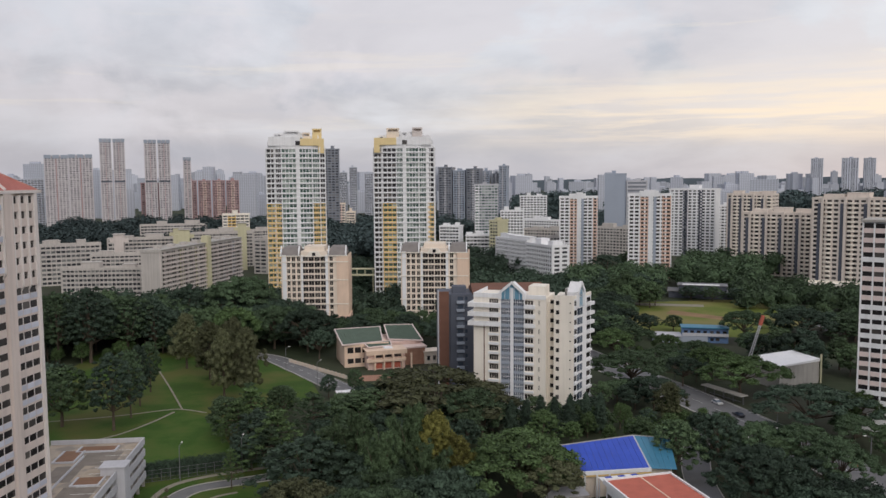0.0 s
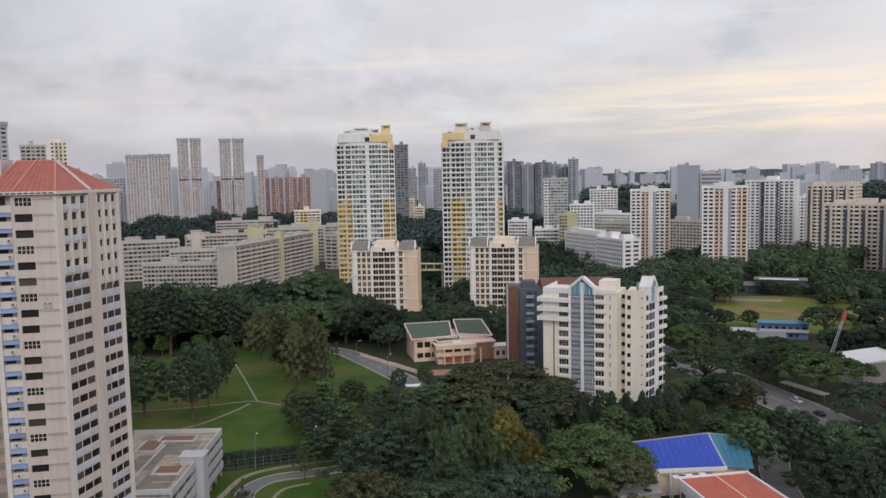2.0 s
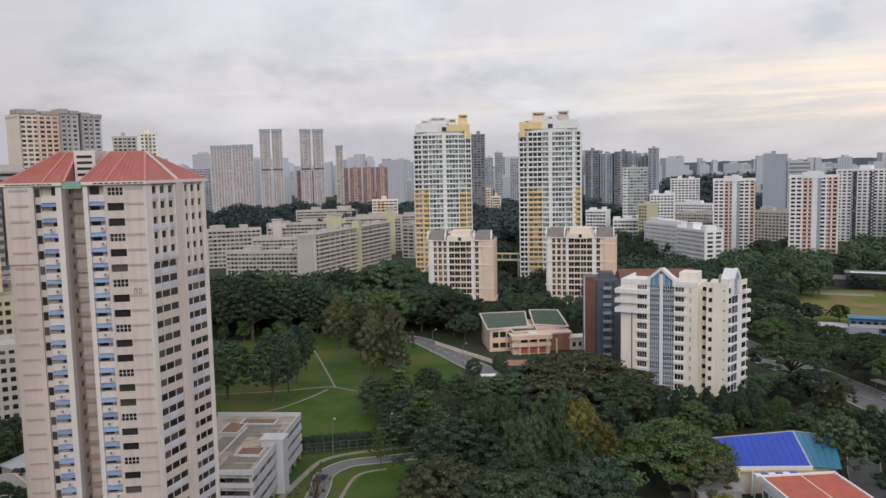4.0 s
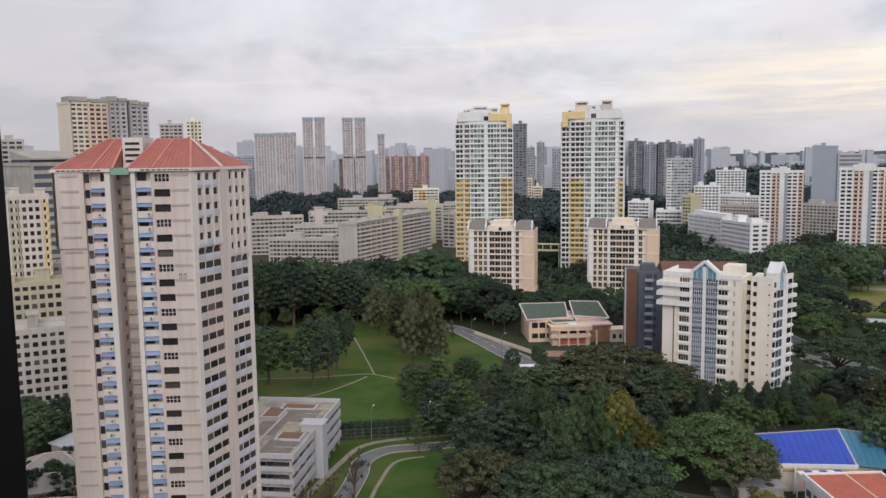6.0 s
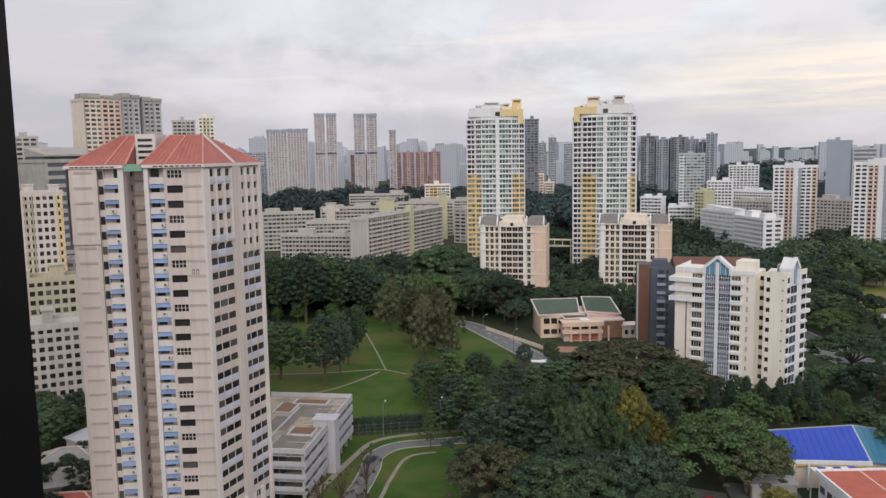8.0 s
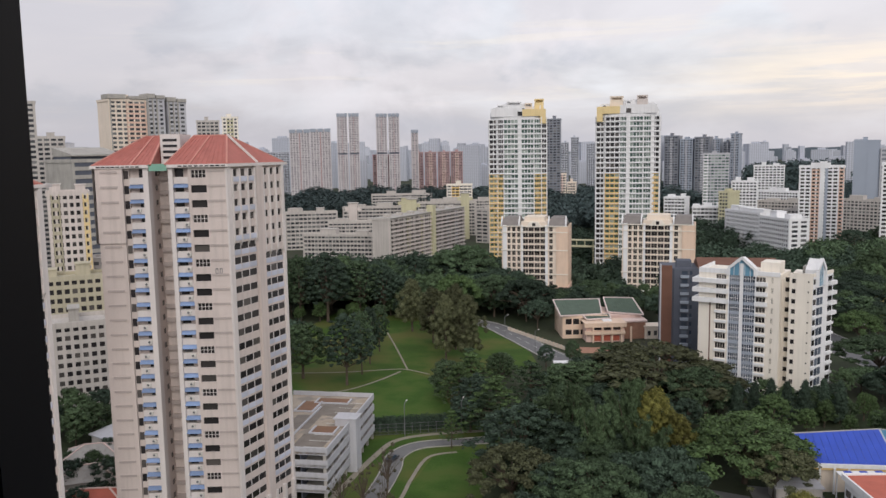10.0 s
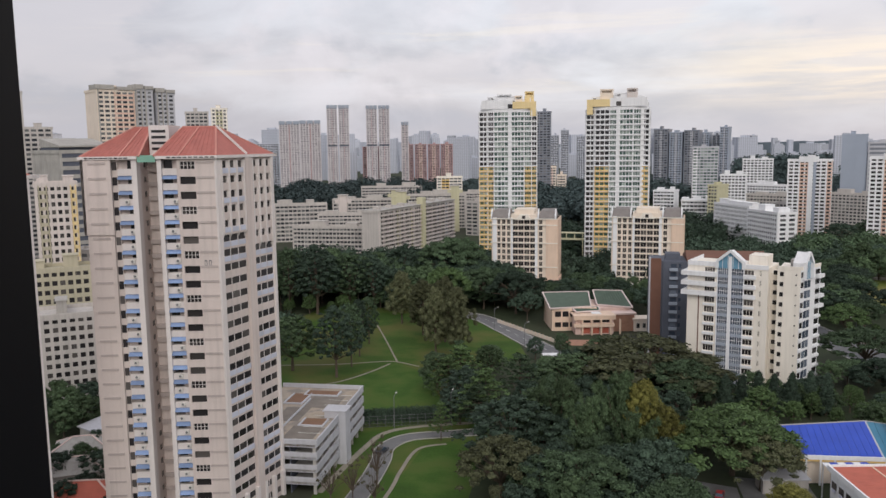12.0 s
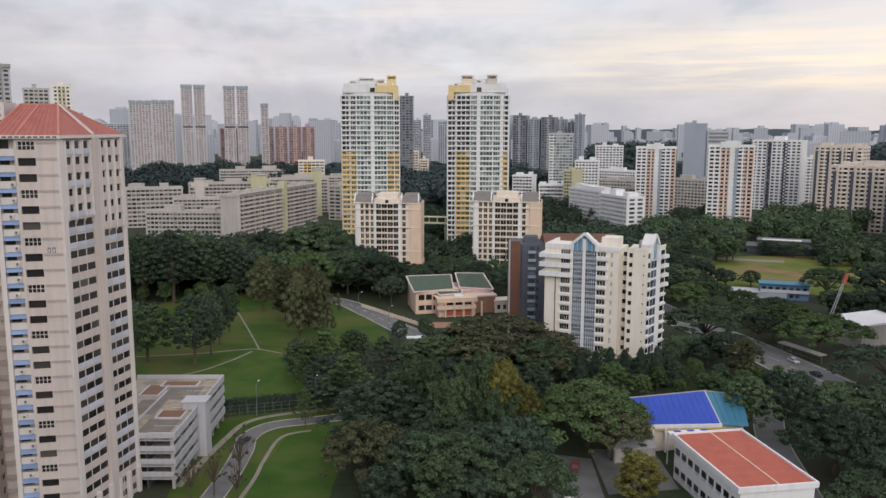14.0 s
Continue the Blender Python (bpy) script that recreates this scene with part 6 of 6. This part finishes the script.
def set_tree(src, x, y, sr, sh):
    """Puts a kind of tree, or a copy of it, at a place, stretched to its crown's radius and its height."""
    m = pose(x, y, 0, 0, 0, TREE_RND.uniform(0, 360)) @ Matrix.Diagonal((sr, sr, sh, 1))
    if src.name not in USED:
        USED.add(src.name)
        src.matrix_basis = m
        return src
    return copy_thing(src, m @ Matrix.Diagonal((1 / src.scale[0], 1 / src.scale[1], 1 / src.scale[2], 1)))


def plant(kind, x, y, s=1.0):
    return set_tree(TREE_RND.choice(KINDS[kind]), x, y, s, s * TREE_RND.uniform(0.93, 1.08))


def at(bearing, d):
    a = radians(bearing)
    return d * math.sin(a), d * math.cos(a)


KEEP_OUT = [(-29, 268, 8), (-26, 300, 9), (45, 158, 15), (41, 190, 14), (22, 172, 9), (52, 190, 15), (42, 178, 12), (20, 265, 13), (34, 264, 13), (46, 270, 10), (-25, 325, 22), (14, 300, 16), (118, 290, 20), (104, 356, 20), (-72, 172, 20), (-85, 180, 18),
            (150, 225, 24), (-62, 405, 20), (-5, 422, 22)]
MAIN = [(45, 380), (63, 325), (80, 280), (94, 235), (104, 195), (112, 150)]


def clear(x, y):
    if any(math.hypot(x - cx, y - cy) < r for cx, cy, r in KEEP_OUT):
        return False
    for (x0, y0), (x1, y1) in zip(MAIN, MAIN[1:]):
        s = max(0.0, min(1.0, ((x - x0) * (x1 - x0) + (y - y0) * (y1 - y0)) / ((x1 - x0) ** 2 + (y1 - y0) ** 2)))
        if math.hypot(x - x0 - s * (x1 - x0), y - y0 - s * (y1 - y0)) < 11:
            return False
    return True


def grove(b0, b1, d0, d1, step, kinds, s0=0.85, s1=1.15, keep=None):
    """Trees on a jittered grid over a sector of the plan, bearing and distance from the window."""
    d = d0
    row = 0
    while d < d1:
        db = math.degrees(step / d)
        b = b0 + (row % 2) * db / 2
        while b < b1:
            x, y = at(b + TREE_RND.uniform(-0.3, 0.3) * db, d + TREE_RND.uniform(-0.3, 0.3) * step)
            k = TREE_RND.choice(kinds)
            s = TREE_RND.uniform(s0, s1)
            if clear(x, y) and (keep is None or keep(x, y)):
                plant(k, x, y, s)
            b += db
        d += step * 0.86
        row += 1


# single trees: kind, bearing and distance from the window, radius of the crown, height
FORE_TREES = [  # the clump in front
    ("plume", -6.6, 188, 7.6, 22.0),
    ("plume", -2.4, 185, 9.0, 24.0),
    ("amber", -0.6, 186, 6.2, 20.0),
    ("plume", -4.6, 178, 9.0, 20.0),
    ("plume", -1.2, 176, 8.0, 17.5),
    ("amber", 0.9, 184, 5.5, 15.0),
    ("dense", -9.9, 183, 8.9, 16.0),
    ("dense", -7.9, 189, 7.1, 17.0),
    ("olive_rain", -10.9, 162, 9.0, 14.0),
    ("rain", -5.1, 156, 9.5, 14.0),
    ("tiered", -11.9, 210, 7.8, 15.0),
    ("tiered", -9.4, 230, 7.1, 14.0),
    ("tiered", -13.7, 244, 5.8, 13.0),
    ("dense", -11.5, 265, 4.0, 8.0),
    ("shade", -8.3, 276, 3.2, 8.0),
    ("shade", -6.4, 279, 3.2, 9.0),
    ("olive_rain", -0.4, 240, 19.9, 17.0),
    ("dense", -5.8, 236, 8.0, 13.0),
    ("rain", 1.7, 229, 9.3, 15.0),
    ("dense", -3.0, 264, 7.6, 12.0),
    ("rain", 5.4, 186, 14.3, 15.0),
]
MID_TREES = [  # round the hall and below the condominium
    ("olive_rain", 7.3, 179, 8.4, 12.0),
    ("fresh", 7.1, 220, 5.2, 11.0),
    ("amber", 9.2, 159, 6.7, 10.0),
    ("column", 4.8, 226, 2.6, 12.0),
    ("column", 5.9, 228, 2.6, 12.0),
    ("column", 6.9, 232, 2.7, 12.0),
    ("column", 7.9, 231, 2.6, 12.0),
    ("column", 9.0, 234, 2.6, 12.0),
    ("column", 10.1, 237, 2.6, 12.0),
    ("column", 11.1, 237, 2.6, 12.0),
    ("dense", 16.3, 205, 5.6, 15.0),
    ("dense", 19.1, 209, 5.4, 16.0),
    ("rain", 21.4, 214, 7.0, 13.0),
    ("rain", 21.8, 188, 9.4, 15.0),
    ("olive", 15.8, 249, 5.1, 13.0),
    ("rain", 13.2, 289, 12.7, 14.0),
]
RIGHT_TREES = [  # along the main road and the field
    ("rain", 16.7, 298, 6.4, 11.0),
    ("rain", 20.4, 290, 13.2, 14.0),
    ("shade", 11.8, 363, 8.5, 14.0),
    ("shade", 14.4, 403, 5.3, 8.0),
    ("shade", 16.0, 405, 4.7, 8.0),
    ("rain", 20.6, 384, 9.5, 15.0),
    ("rain", 24.3, 396, 10.9, 15.0),
    ("shade", 11.5, 621, 11.4, 17.0),
    ("shade", 13.2, 645, 12.2, 18.0),
    ("shade", 17.1, 513, 7.3, 9.0),
    ("shade", 18.5, 509, 6.7, 9.0),
    ("shade", 20.1, 508, 7.7, 9.0),
    ("fresh", 10.3, 236, 2.1, 7.0),
    ("fresh", 12.5, 242, 2.5, 8.0),
    ("fresh", 14.4, 246, 2.2, 6.0),
    ("rain", 24.9, 255, 13.4, 14.0),
    ("rain", 27.5, 264, 7.2, 12.0),
    ("rain", 26.7, 207, 8.3, 13.0),
    ("shade", 26.7, 402, 9.6, 12.0),
    ("rain", 12.0, 336, 8.7, 13.0),
    ("rain", 24.4, 216, 9.0, 13.0),
    ("shade", 22.4, 224, 5.5, 11.0),
    ("rain", 15.6, 346, 6.5, 9.5),
    ("rain", 17.6, 338, 6.0, 9.0),
    ("rain", 14.8, 262, 8.0, 11.5),
    ("rain", 18.6, 318, 8.0, 11.0),
]
PARK_TREES = [  # in the park
    ("park", -22.7, 258, 6.2, 24.1),
    ("park", -21.6, 270, 3.8, 22.3),
    ("park", -21.0, 283, 3.7, 20.9),
    ("park", -20.3, 301, 3.6, 18.3),
    ("dense", -25.8, 269, 7.6, 19.0),
    ("park", -25.8, 366, 7.2, 30.0),
    ("park", -23.9, 360, 9.6, 31.7),
    ("park", -21.6, 366, 8.2, 26.7),
    ("park", -19.9, 366, 6.2, 25.6),
    ("olive", -17.9, 334, 6.6, 21.6),
    ("olive", -16.4, 313, 7.1, 21.5),
    ("olive", -15.5, 281, 6.0, 24.1),
    ("olive", -14.0, 278, 6.5, 24.6),
    ("olive", -14.8, 301, 7.0, 24.4),
]
PARK2_TREES = [  # by the park road and the drive
    ("rain", -14.7, 357, 10.3, 20.5),
    ("rain", -12.0, 362, 10.7, 19.2),
    ("rain", -9.7, 352, 9.6, 19.4),
    ("dense", -17.7, 400, 8.9, 24.9),
    ("rain", -14.2, 408, 16.3, 27.3),
    ("rain", -8.9, 337, 5.9, 12.3),
    ("tiered", -13.8, 246, 4.7, 14.1),
    ("tiered", -14.6, 228, 6.0, 14.0),
    ("dense", -15.4, 240, 5.5, 12.0),
    ("dense", -13.2, 219, 6.0, 13.0),
    ("tiered", -12.4, 206, 5.5, 12.0),
    ("dense", -13.8, 210, 4.6, 9.5),
    ("dense", -11.6, 252, 4.3, 11.3),
    ("tiered", -15.2, 198, 2.9, 10.1),
    ("sparse", -20.0, 171, 3.7, 12.4),
    ("sparse", -23.4, 163, 3.6, 9.2),
    ("sparse", -21.8, 163, 3.5, 10.5),
    ("sparse", -20.2, 159, 2.8, 9.7),
]
for i, (kind, bearing, d, r, h) in enumerate(FORE_TREES + MID_TREES + RIGHT_TREES + PARK_TREES + PARK2_TREES):
    src = KINDS[kind][i % len(KINDS[kind])]
    set_tree(src, *at(bearing, d), (1.25 if kind in ("park", "olive", "dense") else 1.1) * r / src["size"][0], h / src["size"][1])
# undergrowth and groves behind them
grove(-8.5, 4.0, 196, 250, 12, ["grove_shade", "grove_rain"], 0.55, 0.72)
grove(-9.5, 2.5, 150, 196, 10, ["grove_shade", "grove_rain"], 0.6, 0.85, lambda x, y: x > -31)
grove(4.0, 12.0, 238, 250, 7, ["grove_shade", "grove_fresh"], 0.45, 0.65)
grove(9.5, 14.5, 224, 248, 9, ["grove_fresh", "grove_shade"], 0.45, 0.65)
grove(10.8, 13.5, 262, 290, 12, ["grove_rain", "grove_shade"], 0.42, 0.58)
grove(15.5, 22.5, 168, 196, 12, ["grove_shade", "grove_rain"], 0.6, 0.8, lambda x, y: x > 66)
grove(23.5, 30.0, 168, 250, 13, ["grove_rain", "grove_shade"], 0.65, 0.85)
grove(25.2, 30.0, 330, 352, 13, ["grove_rain", "grove_shade"], 0.8, 1.0)
grove(21.0, 25.0, 330, 352, 12, ["grove_rain", "grove_shade"], 0.8, 1.0)
grove(14.8, 19.6, 226, 250, 9, ["grove_fresh", "grove_shade"], 0.5, 0.7)
grove(13.2, 20.0, 306, 343, 12, ["grove_fresh", "grove_rain"], 0.45, 0.62)
grove(-27.5, -18.5, 378, 425, 12, ["grove_shade", "grove_rain"], 1.2, 1.5)
grove(-18.5, -8.0, 376, 425, 13, ["grove_shade", "grove_rain"], 1.0, 1.25)
grove(-9.0, 0.0, 350, 400, 13, ["grove_shade", "grove_rain"], 0.7, 0.9, lambda x, y: not (-45 < x < 5 and 312 < y < 352))
grove(10.5, 12.8, 350, 470, 12, ["grove_rain", "grove_shade"], 0.8, 1.0)
grove(12.5, 15.0, 475, 500, 13, ["grove_shade"], 1.0, 1.3)
grove(23.5, 30.0, 405, 430, 13, ["grove_rain", "grove_shade"], 0.8, 1.0)
grove(-27.5, -18.0, 362, 376, 9, ["grove_shade", "grove_fresh"], 0.5, 0.75)
grove(-18.5, -8.0, 362, 374, 10, ["grove_shade", "grove_rain"], 0.6, 0.8)
# among the left-hand flats
grove(-44.0, -39.3, 152, 166, 7, ["grove_shade", "grove_fresh"], 0.45, 0.65)
grove(-44.0, -37.8, 158, 205, 9, ["grove_shade"], 0.45, 0.65)
grove(-43.5, -37.6, 228, 242, 8, ["grove_shade"], 0.65, 0.8)


hr = np.random.RandomState(4)
hedge = [((-77 + 26 * k / 39 + hr.uniform(-0.3, 0.3), 196.5 + 10.5 * k / 39 + hr.uniform(-0.4, 0.4), 2.1), (1.1, 0.9, 2.4 + hr.uniform(-0.2, 0.3))) for k in range(40)]
tagged(new("hedge", crown_mesh("hedge", hedge, 9.0, 0.22, M_LEAF_DARK, hr)), "tall dark clipped hedge behind the wire fence", "hedge")


# woods in the middle distance: one canopy a patch
def woods(name, b0, b1, d0, d1, step, size, seed, material=M_LEAF_DARK, leaf=1.0, dens=0.32, base=7.0):
    rnd = np.random.RandomState(seed)
    blobs = []
    d = d0
    while d < d1:
        db = math.degrees(step / d)
        for b in np.arange(b0, b1, db):
            x, y = at(b + rnd.uniform(-0.4, 0.4) * db, d + rnd.uniform(-0.4, 0.4) * step)
            s = size * rnd.uniform(0.7, 1.3)
            z = base * rnd.uniform(0.75, 1.25)
            blobs.append(((x, y, z), (s, s, s * 0.75)))
            blobs.append(((x + rnd.uniform(-1, 1) * s * 0.6, y, z * 0.5), (s * 0.9, s * 0.9, z * 0.5)))
        d += step
    ob = new(name, crown_mesh(name, blobs, dens, leaf, material, rnd))
    return tagged(ob, "dense dark green belt of trees", "woods", kind="stuff")


woods("woods", -27, -9.5, 428, 490, 11, 6.5, 1, base=8)
woods("woods", -9.0, 3.5, 425, 480, 11, 6.0, 2, base=7)
woods("woods", 2.5, 13, 480, 560, 12, 6.5, 3, base=7)
woods("woods", 9.5, 15.5, 520, 600, 12, 7.0, 4, M_LEAF, base=8)
woods("woods", 17.0, 22.0, 560, 700, 14, 8.0, 5, M_LEAF, base=10, leaf=1.1)
woods("woods", 20.5, 30.0, 490, 550, 12, 6.5, 6, M_LEAF, base=7)
woods("woods", -5.5, 1.5, 520, 640, 15, 8.0, 7, base=9, leaf=1.1)
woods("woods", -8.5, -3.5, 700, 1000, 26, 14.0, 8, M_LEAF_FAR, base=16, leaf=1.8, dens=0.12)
woods("woods", 1.0, 7.0, 620, 730, 17, 9.0, 9, base=8, leaf=1.2, dens=0.25)
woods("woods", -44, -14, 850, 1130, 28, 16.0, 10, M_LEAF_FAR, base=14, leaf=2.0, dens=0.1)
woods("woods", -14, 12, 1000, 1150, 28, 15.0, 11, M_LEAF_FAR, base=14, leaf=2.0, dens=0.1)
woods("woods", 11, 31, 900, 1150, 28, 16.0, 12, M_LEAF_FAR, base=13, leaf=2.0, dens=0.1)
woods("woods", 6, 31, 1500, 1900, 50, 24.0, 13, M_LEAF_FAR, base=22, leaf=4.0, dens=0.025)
woods("woods", -46, -26, 290, 330, 12, 6.0, 14, base=5)

# ---- skyline and distance ----
rnd = random.Random(3)
b = Boxes()
far = sorted((rnd.uniform(1500, 4300), rnd.uniform(-48, 32)) for k in range(620))
for k, (d, az) in enumerate(far):
    x, y = at(az, d)
    w, dp, h = rnd.uniform(14, 46), rnd.uniform(14, 30), 42 + rnd.random() ** 2.2 * 70
    if az > 8:
        h *= 0.62 + 0.3 * rnd.random()
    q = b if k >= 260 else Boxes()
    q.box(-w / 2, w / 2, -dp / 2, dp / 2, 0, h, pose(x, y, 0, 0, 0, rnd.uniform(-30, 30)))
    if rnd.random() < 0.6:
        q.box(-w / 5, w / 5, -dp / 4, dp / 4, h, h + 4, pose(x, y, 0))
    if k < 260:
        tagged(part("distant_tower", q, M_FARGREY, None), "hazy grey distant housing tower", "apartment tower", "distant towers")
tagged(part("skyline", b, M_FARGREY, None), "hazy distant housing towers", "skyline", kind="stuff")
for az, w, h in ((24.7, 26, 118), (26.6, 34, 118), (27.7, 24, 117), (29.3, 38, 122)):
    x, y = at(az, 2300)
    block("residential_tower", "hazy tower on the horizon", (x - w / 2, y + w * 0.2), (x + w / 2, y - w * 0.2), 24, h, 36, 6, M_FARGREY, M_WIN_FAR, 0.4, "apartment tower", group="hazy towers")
verts, faces = [], []
NR = 220
for i in range(NR + 1):
    az = -60 + 110 * i / NR
    x, y = at(az, 4700)
    z = 62 + 16 * noise.noise((az * 0.22, 0, 3.0)) + 5 * noise.noise((az * 1.3, 1.0, 3.0))
    verts += [(x, y, -5), (x, y, z)]
    if i:
        faces.append((2 * i - 2, 2 * i, 2 * i + 1, 2 * i - 1))
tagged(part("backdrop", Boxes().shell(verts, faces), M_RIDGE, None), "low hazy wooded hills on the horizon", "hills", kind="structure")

# ---- building site and yards by the main road ----
WH = [(111.7, 294.2), (117.8, 279.6), (136.0, 289.0), (132.0, 303.3)]
wh = thing("warehouse", "grey shed with a flat white roof", "shed")
part("body", Boxes().prism(WH, 0, 8.0), M_CONC, wh)
part("roof", Boxes().prism([(124 + (x - 124) * 1.04, 291.5 + (y - 291.5) * 1.04) for x, y in WH], 8.0, [8.5, 8.5, 8.9, 8.9]), M_WHITE, wh, "flat white sheet roof")
part("downpipe", Boxes().beam((136.5, 288.6, 0), (136.5, 288.6, 10.5), 0.5), M_PALEYEL, wh)
st = thing("site_office", "blue and white stacked site offices", "site office", front((95, 364), (127, 357))[0])
part("ground_floor", Boxes().box(0, 24, 0, 8, 0, 3), M_OFFICE, st)
part("upper_floor", Boxes().box(13, 33, 2, 9, 0, 6.6), M_SITEBLUE, st)
part("roof", Boxes().box(12.5, 33.5, 1.2, 9.8, 6.6, 7.0), M_TEAL, st)
part("shed_roof", Boxes().box(-0.6, 12.6, -0.8, 8.8, 3.0, 3.3), M_GREYW, st)
part("walkway", Boxes().box(13, 33, 0.6, 2, 3.2, 3.5).box(13, 33, 0.6, 0.7, 3.5, 4.6), M_GREYW, st)
for k in range(7):
    pane(st, 1.6, 1.3, M_WIN, pose(14.6 + k * 2.8, 1.98, 4.2))
    pane(st, 1.6, 1.3, M_WIN, pose(1.6 + k * 2.8 if k < 4 else 14 + k * 2.4, -0.02 if k < 4 else 1.98, 1.0))
cr = thing("crawler_crane", "crane with a lattice boom and red tip", "crane", pose(119, 312, 0, 0, 0, -20))
part("base", Boxes().box(-2, 2, -3, 3, 0.2, 1.2).box(-1.5, 1.5, -2, 2.5, 1.2, 3.2), M_ORANGE, cr)
bm_ = Boxes()
tip = Vector((4.0, 1.5, 17))
root = Vector((0, 0, 2.5))
for dx, dy in ((-0.5, -0.5), (0.5, -0.5), (0.5, 0.5), (-0.5, 0.5)):
    bm_.beam(root + Vector((dx, dy, 0)), tip + Vector((dx * 0.6, dy * 0.6, 0)), 0.16)
for k in range(16):
    a, c_ = root.lerp(tip, k / 16), root.lerp(tip, (k + 1) / 16)
    bm_.beam(a + Vector((-0.5, -0.5, 0)), c_ + Vector((0.5, -0.5, 0)), 0.1).beam(a + Vector((0.5, 0.5, 0)), c_ + Vector((-0.5, 0.5, 0)), 0.1)
part("boom", bm_, M_GREYW, cr, "pale lattice boom")
part("boom_tip", Boxes().beam(tip, tip + (tip - root).normalized() * 4, 1.1), M_TERRA, cr, "red boom tip")
bs = thing("bus_shelter", "bus shelter with a pale flat roof by the road", "bus shelter", front((89, 276), (96.5, 261))[0])
part("roof", Boxes().box(0, 18, 0, 3.2, 2.8, 3.1), M_CONC, bs)
for k in range(5):
    part("post", Boxes().box(0.5 + k * 4.2, 0.75 + k * 4.2, 1.5, 1.75, 0, 2.8), M_STEEL, bs)
part("bench", Boxes().box(2, 16, 2, 2.4, 0.42, 0.5), M_STEEL, bs)
pv = thing("pavilion", "low dark flat-roofed pavilion beyond the field", "pavilion", front((140, 500), (178, 488))[0])
part("body", Boxes().box(0, 38, 0, 16, 0, 4).box(6, 34, 3, 14, 4, 7.5), M_SLATE, pv)
part("roof", Boxes().box(-1, 39, -1, 17, 4, 4.4).box(5, 35, 2, 15, 7.5, 7.9), M_STEEL, pv)
part("roof_light", Boxes().box(8, 30, 2.2, 6, 7.9, 8.2), M_WHITE, pv)


# street lamps and cars
def lamp_post():
    t = thing("street_lamp", "slim grey street lamp with a bent arm", "street lamp", group="street lamps")
    part("pole", Boxes().beam((0, 0, 0), (0, 0, 9), 0.14), M_STEEL, t)
    part("arm", Boxes().beam((0, 0, 9), (1.9, 0, 9.5), 0.10), M_STEEL, t)
    part("lamp_head", Boxes().box(1.7, 2.5, -0.15, 0.15, 9.42, 9.58), M_AC, t)
    return t


def car(color, label):
    t = thing("car", label, "car", group="cars on the roads")
    part("body", Boxes().shell([(-2.1, -0.85, 0.35), (2.1, -0.85, 0.35), (2.1, 0.85, 0.35), (-2.1, 0.85, 0.35), (-2.1, -0.85, 0.9), (2.15, -0.85, 0.8), (2.15, 0.85, 0.8), (-2.1, 0.85, 0.9)],
         [(0, 3, 2, 1), (4, 5, 6, 7), (0, 1, 5, 4), (1, 2, 6, 5), (2, 3, 7, 6), (3, 0, 4, 7)]), color, t)
    part("cabin", Boxes().shell([(-1.7, -0.8, 0.88), (1.1, -0.8, 0.84), (1.1, 0.8, 0.84), (-1.7, 0.8, 0.88), (-1.2, -0.65, 1.42), (0.4, -0.65, 1.42), (0.4, 0.65, 1.42), (-1.2, 0.65, 1.42)],
         [(4, 5, 6, 7), (0, 1, 5, 4), (1, 2, 6, 5), (2, 3, 7, 6), (3, 0, 4, 7)]), M_WIN_BLUE, t)
    part("roof_panel", Boxes().box(-1.15, 0.35, -0.62, 0.62, 1.42, 1.47), color, t)
    for x in (-1.3, 1.3):
        for y in (-0.8, 0.8):
            part("wheel", Boxes().prism([(x + 0.32 * math.cos(a * math.pi / 6), 0.32 * math.sin(a * math.pi / 6)) for a in range(12)], -0.1, 0.1), M_STEEL, t, m=pose(0, y, 0.32, 90))
    return t


lp = lamp_post()
spots = [(72, 322, 200), (84, 290, 200), (100, 238, 200), (108, 200, 195), (-84, 336, 60), (-62, 312, 60), (-46, 288, 60), (-52, 202, 90), (-66, 196, 90), (-76, 182, 0)]
lp.matrix_basis = pose(spots[0][0], spots[0][1], 0, 0, 0, spots[0][2])
for x, y, a in spots[1:]:
    copy_thing(lp, pose(x, y, 0, 0, 0, a))
M_CARW, M_CARD, M_CARR = mat("car_white", (0.7, 0.7, 0.7), 0.3, 0.03), mat("car_dark", (0.04, 0.04, 0.05), 0.3, 0.03), mat("car_red", (0.35, 0.03, 0.03), 0.3, 0.03)
CARS = [car(M_CARW, "white saloon car on the road"), car(M_CARD, "dark saloon car on the road"), car(M_CARR, "red saloon car on the road")]
for i, (x, y, a) in enumerate(((97, 232, 105), (92, 248, 105), (106, 204, 102), (101, 214, 102), (109, 190, 100), (11, 150, 72), (12, 158, 70), (11, 166, 75), (14, 172, 80), (49, 180, 70), (-64, 180, 80), (112, 178, 100), (90, 262, 285))):
    src = CARS[i % 3]
    if i < 3:
        src.matrix_basis = pose(x, y, 0.07, 0, 0, a)
    else:
        copy_thing(src, pose(x, y, 0.07, 0, 0, a))
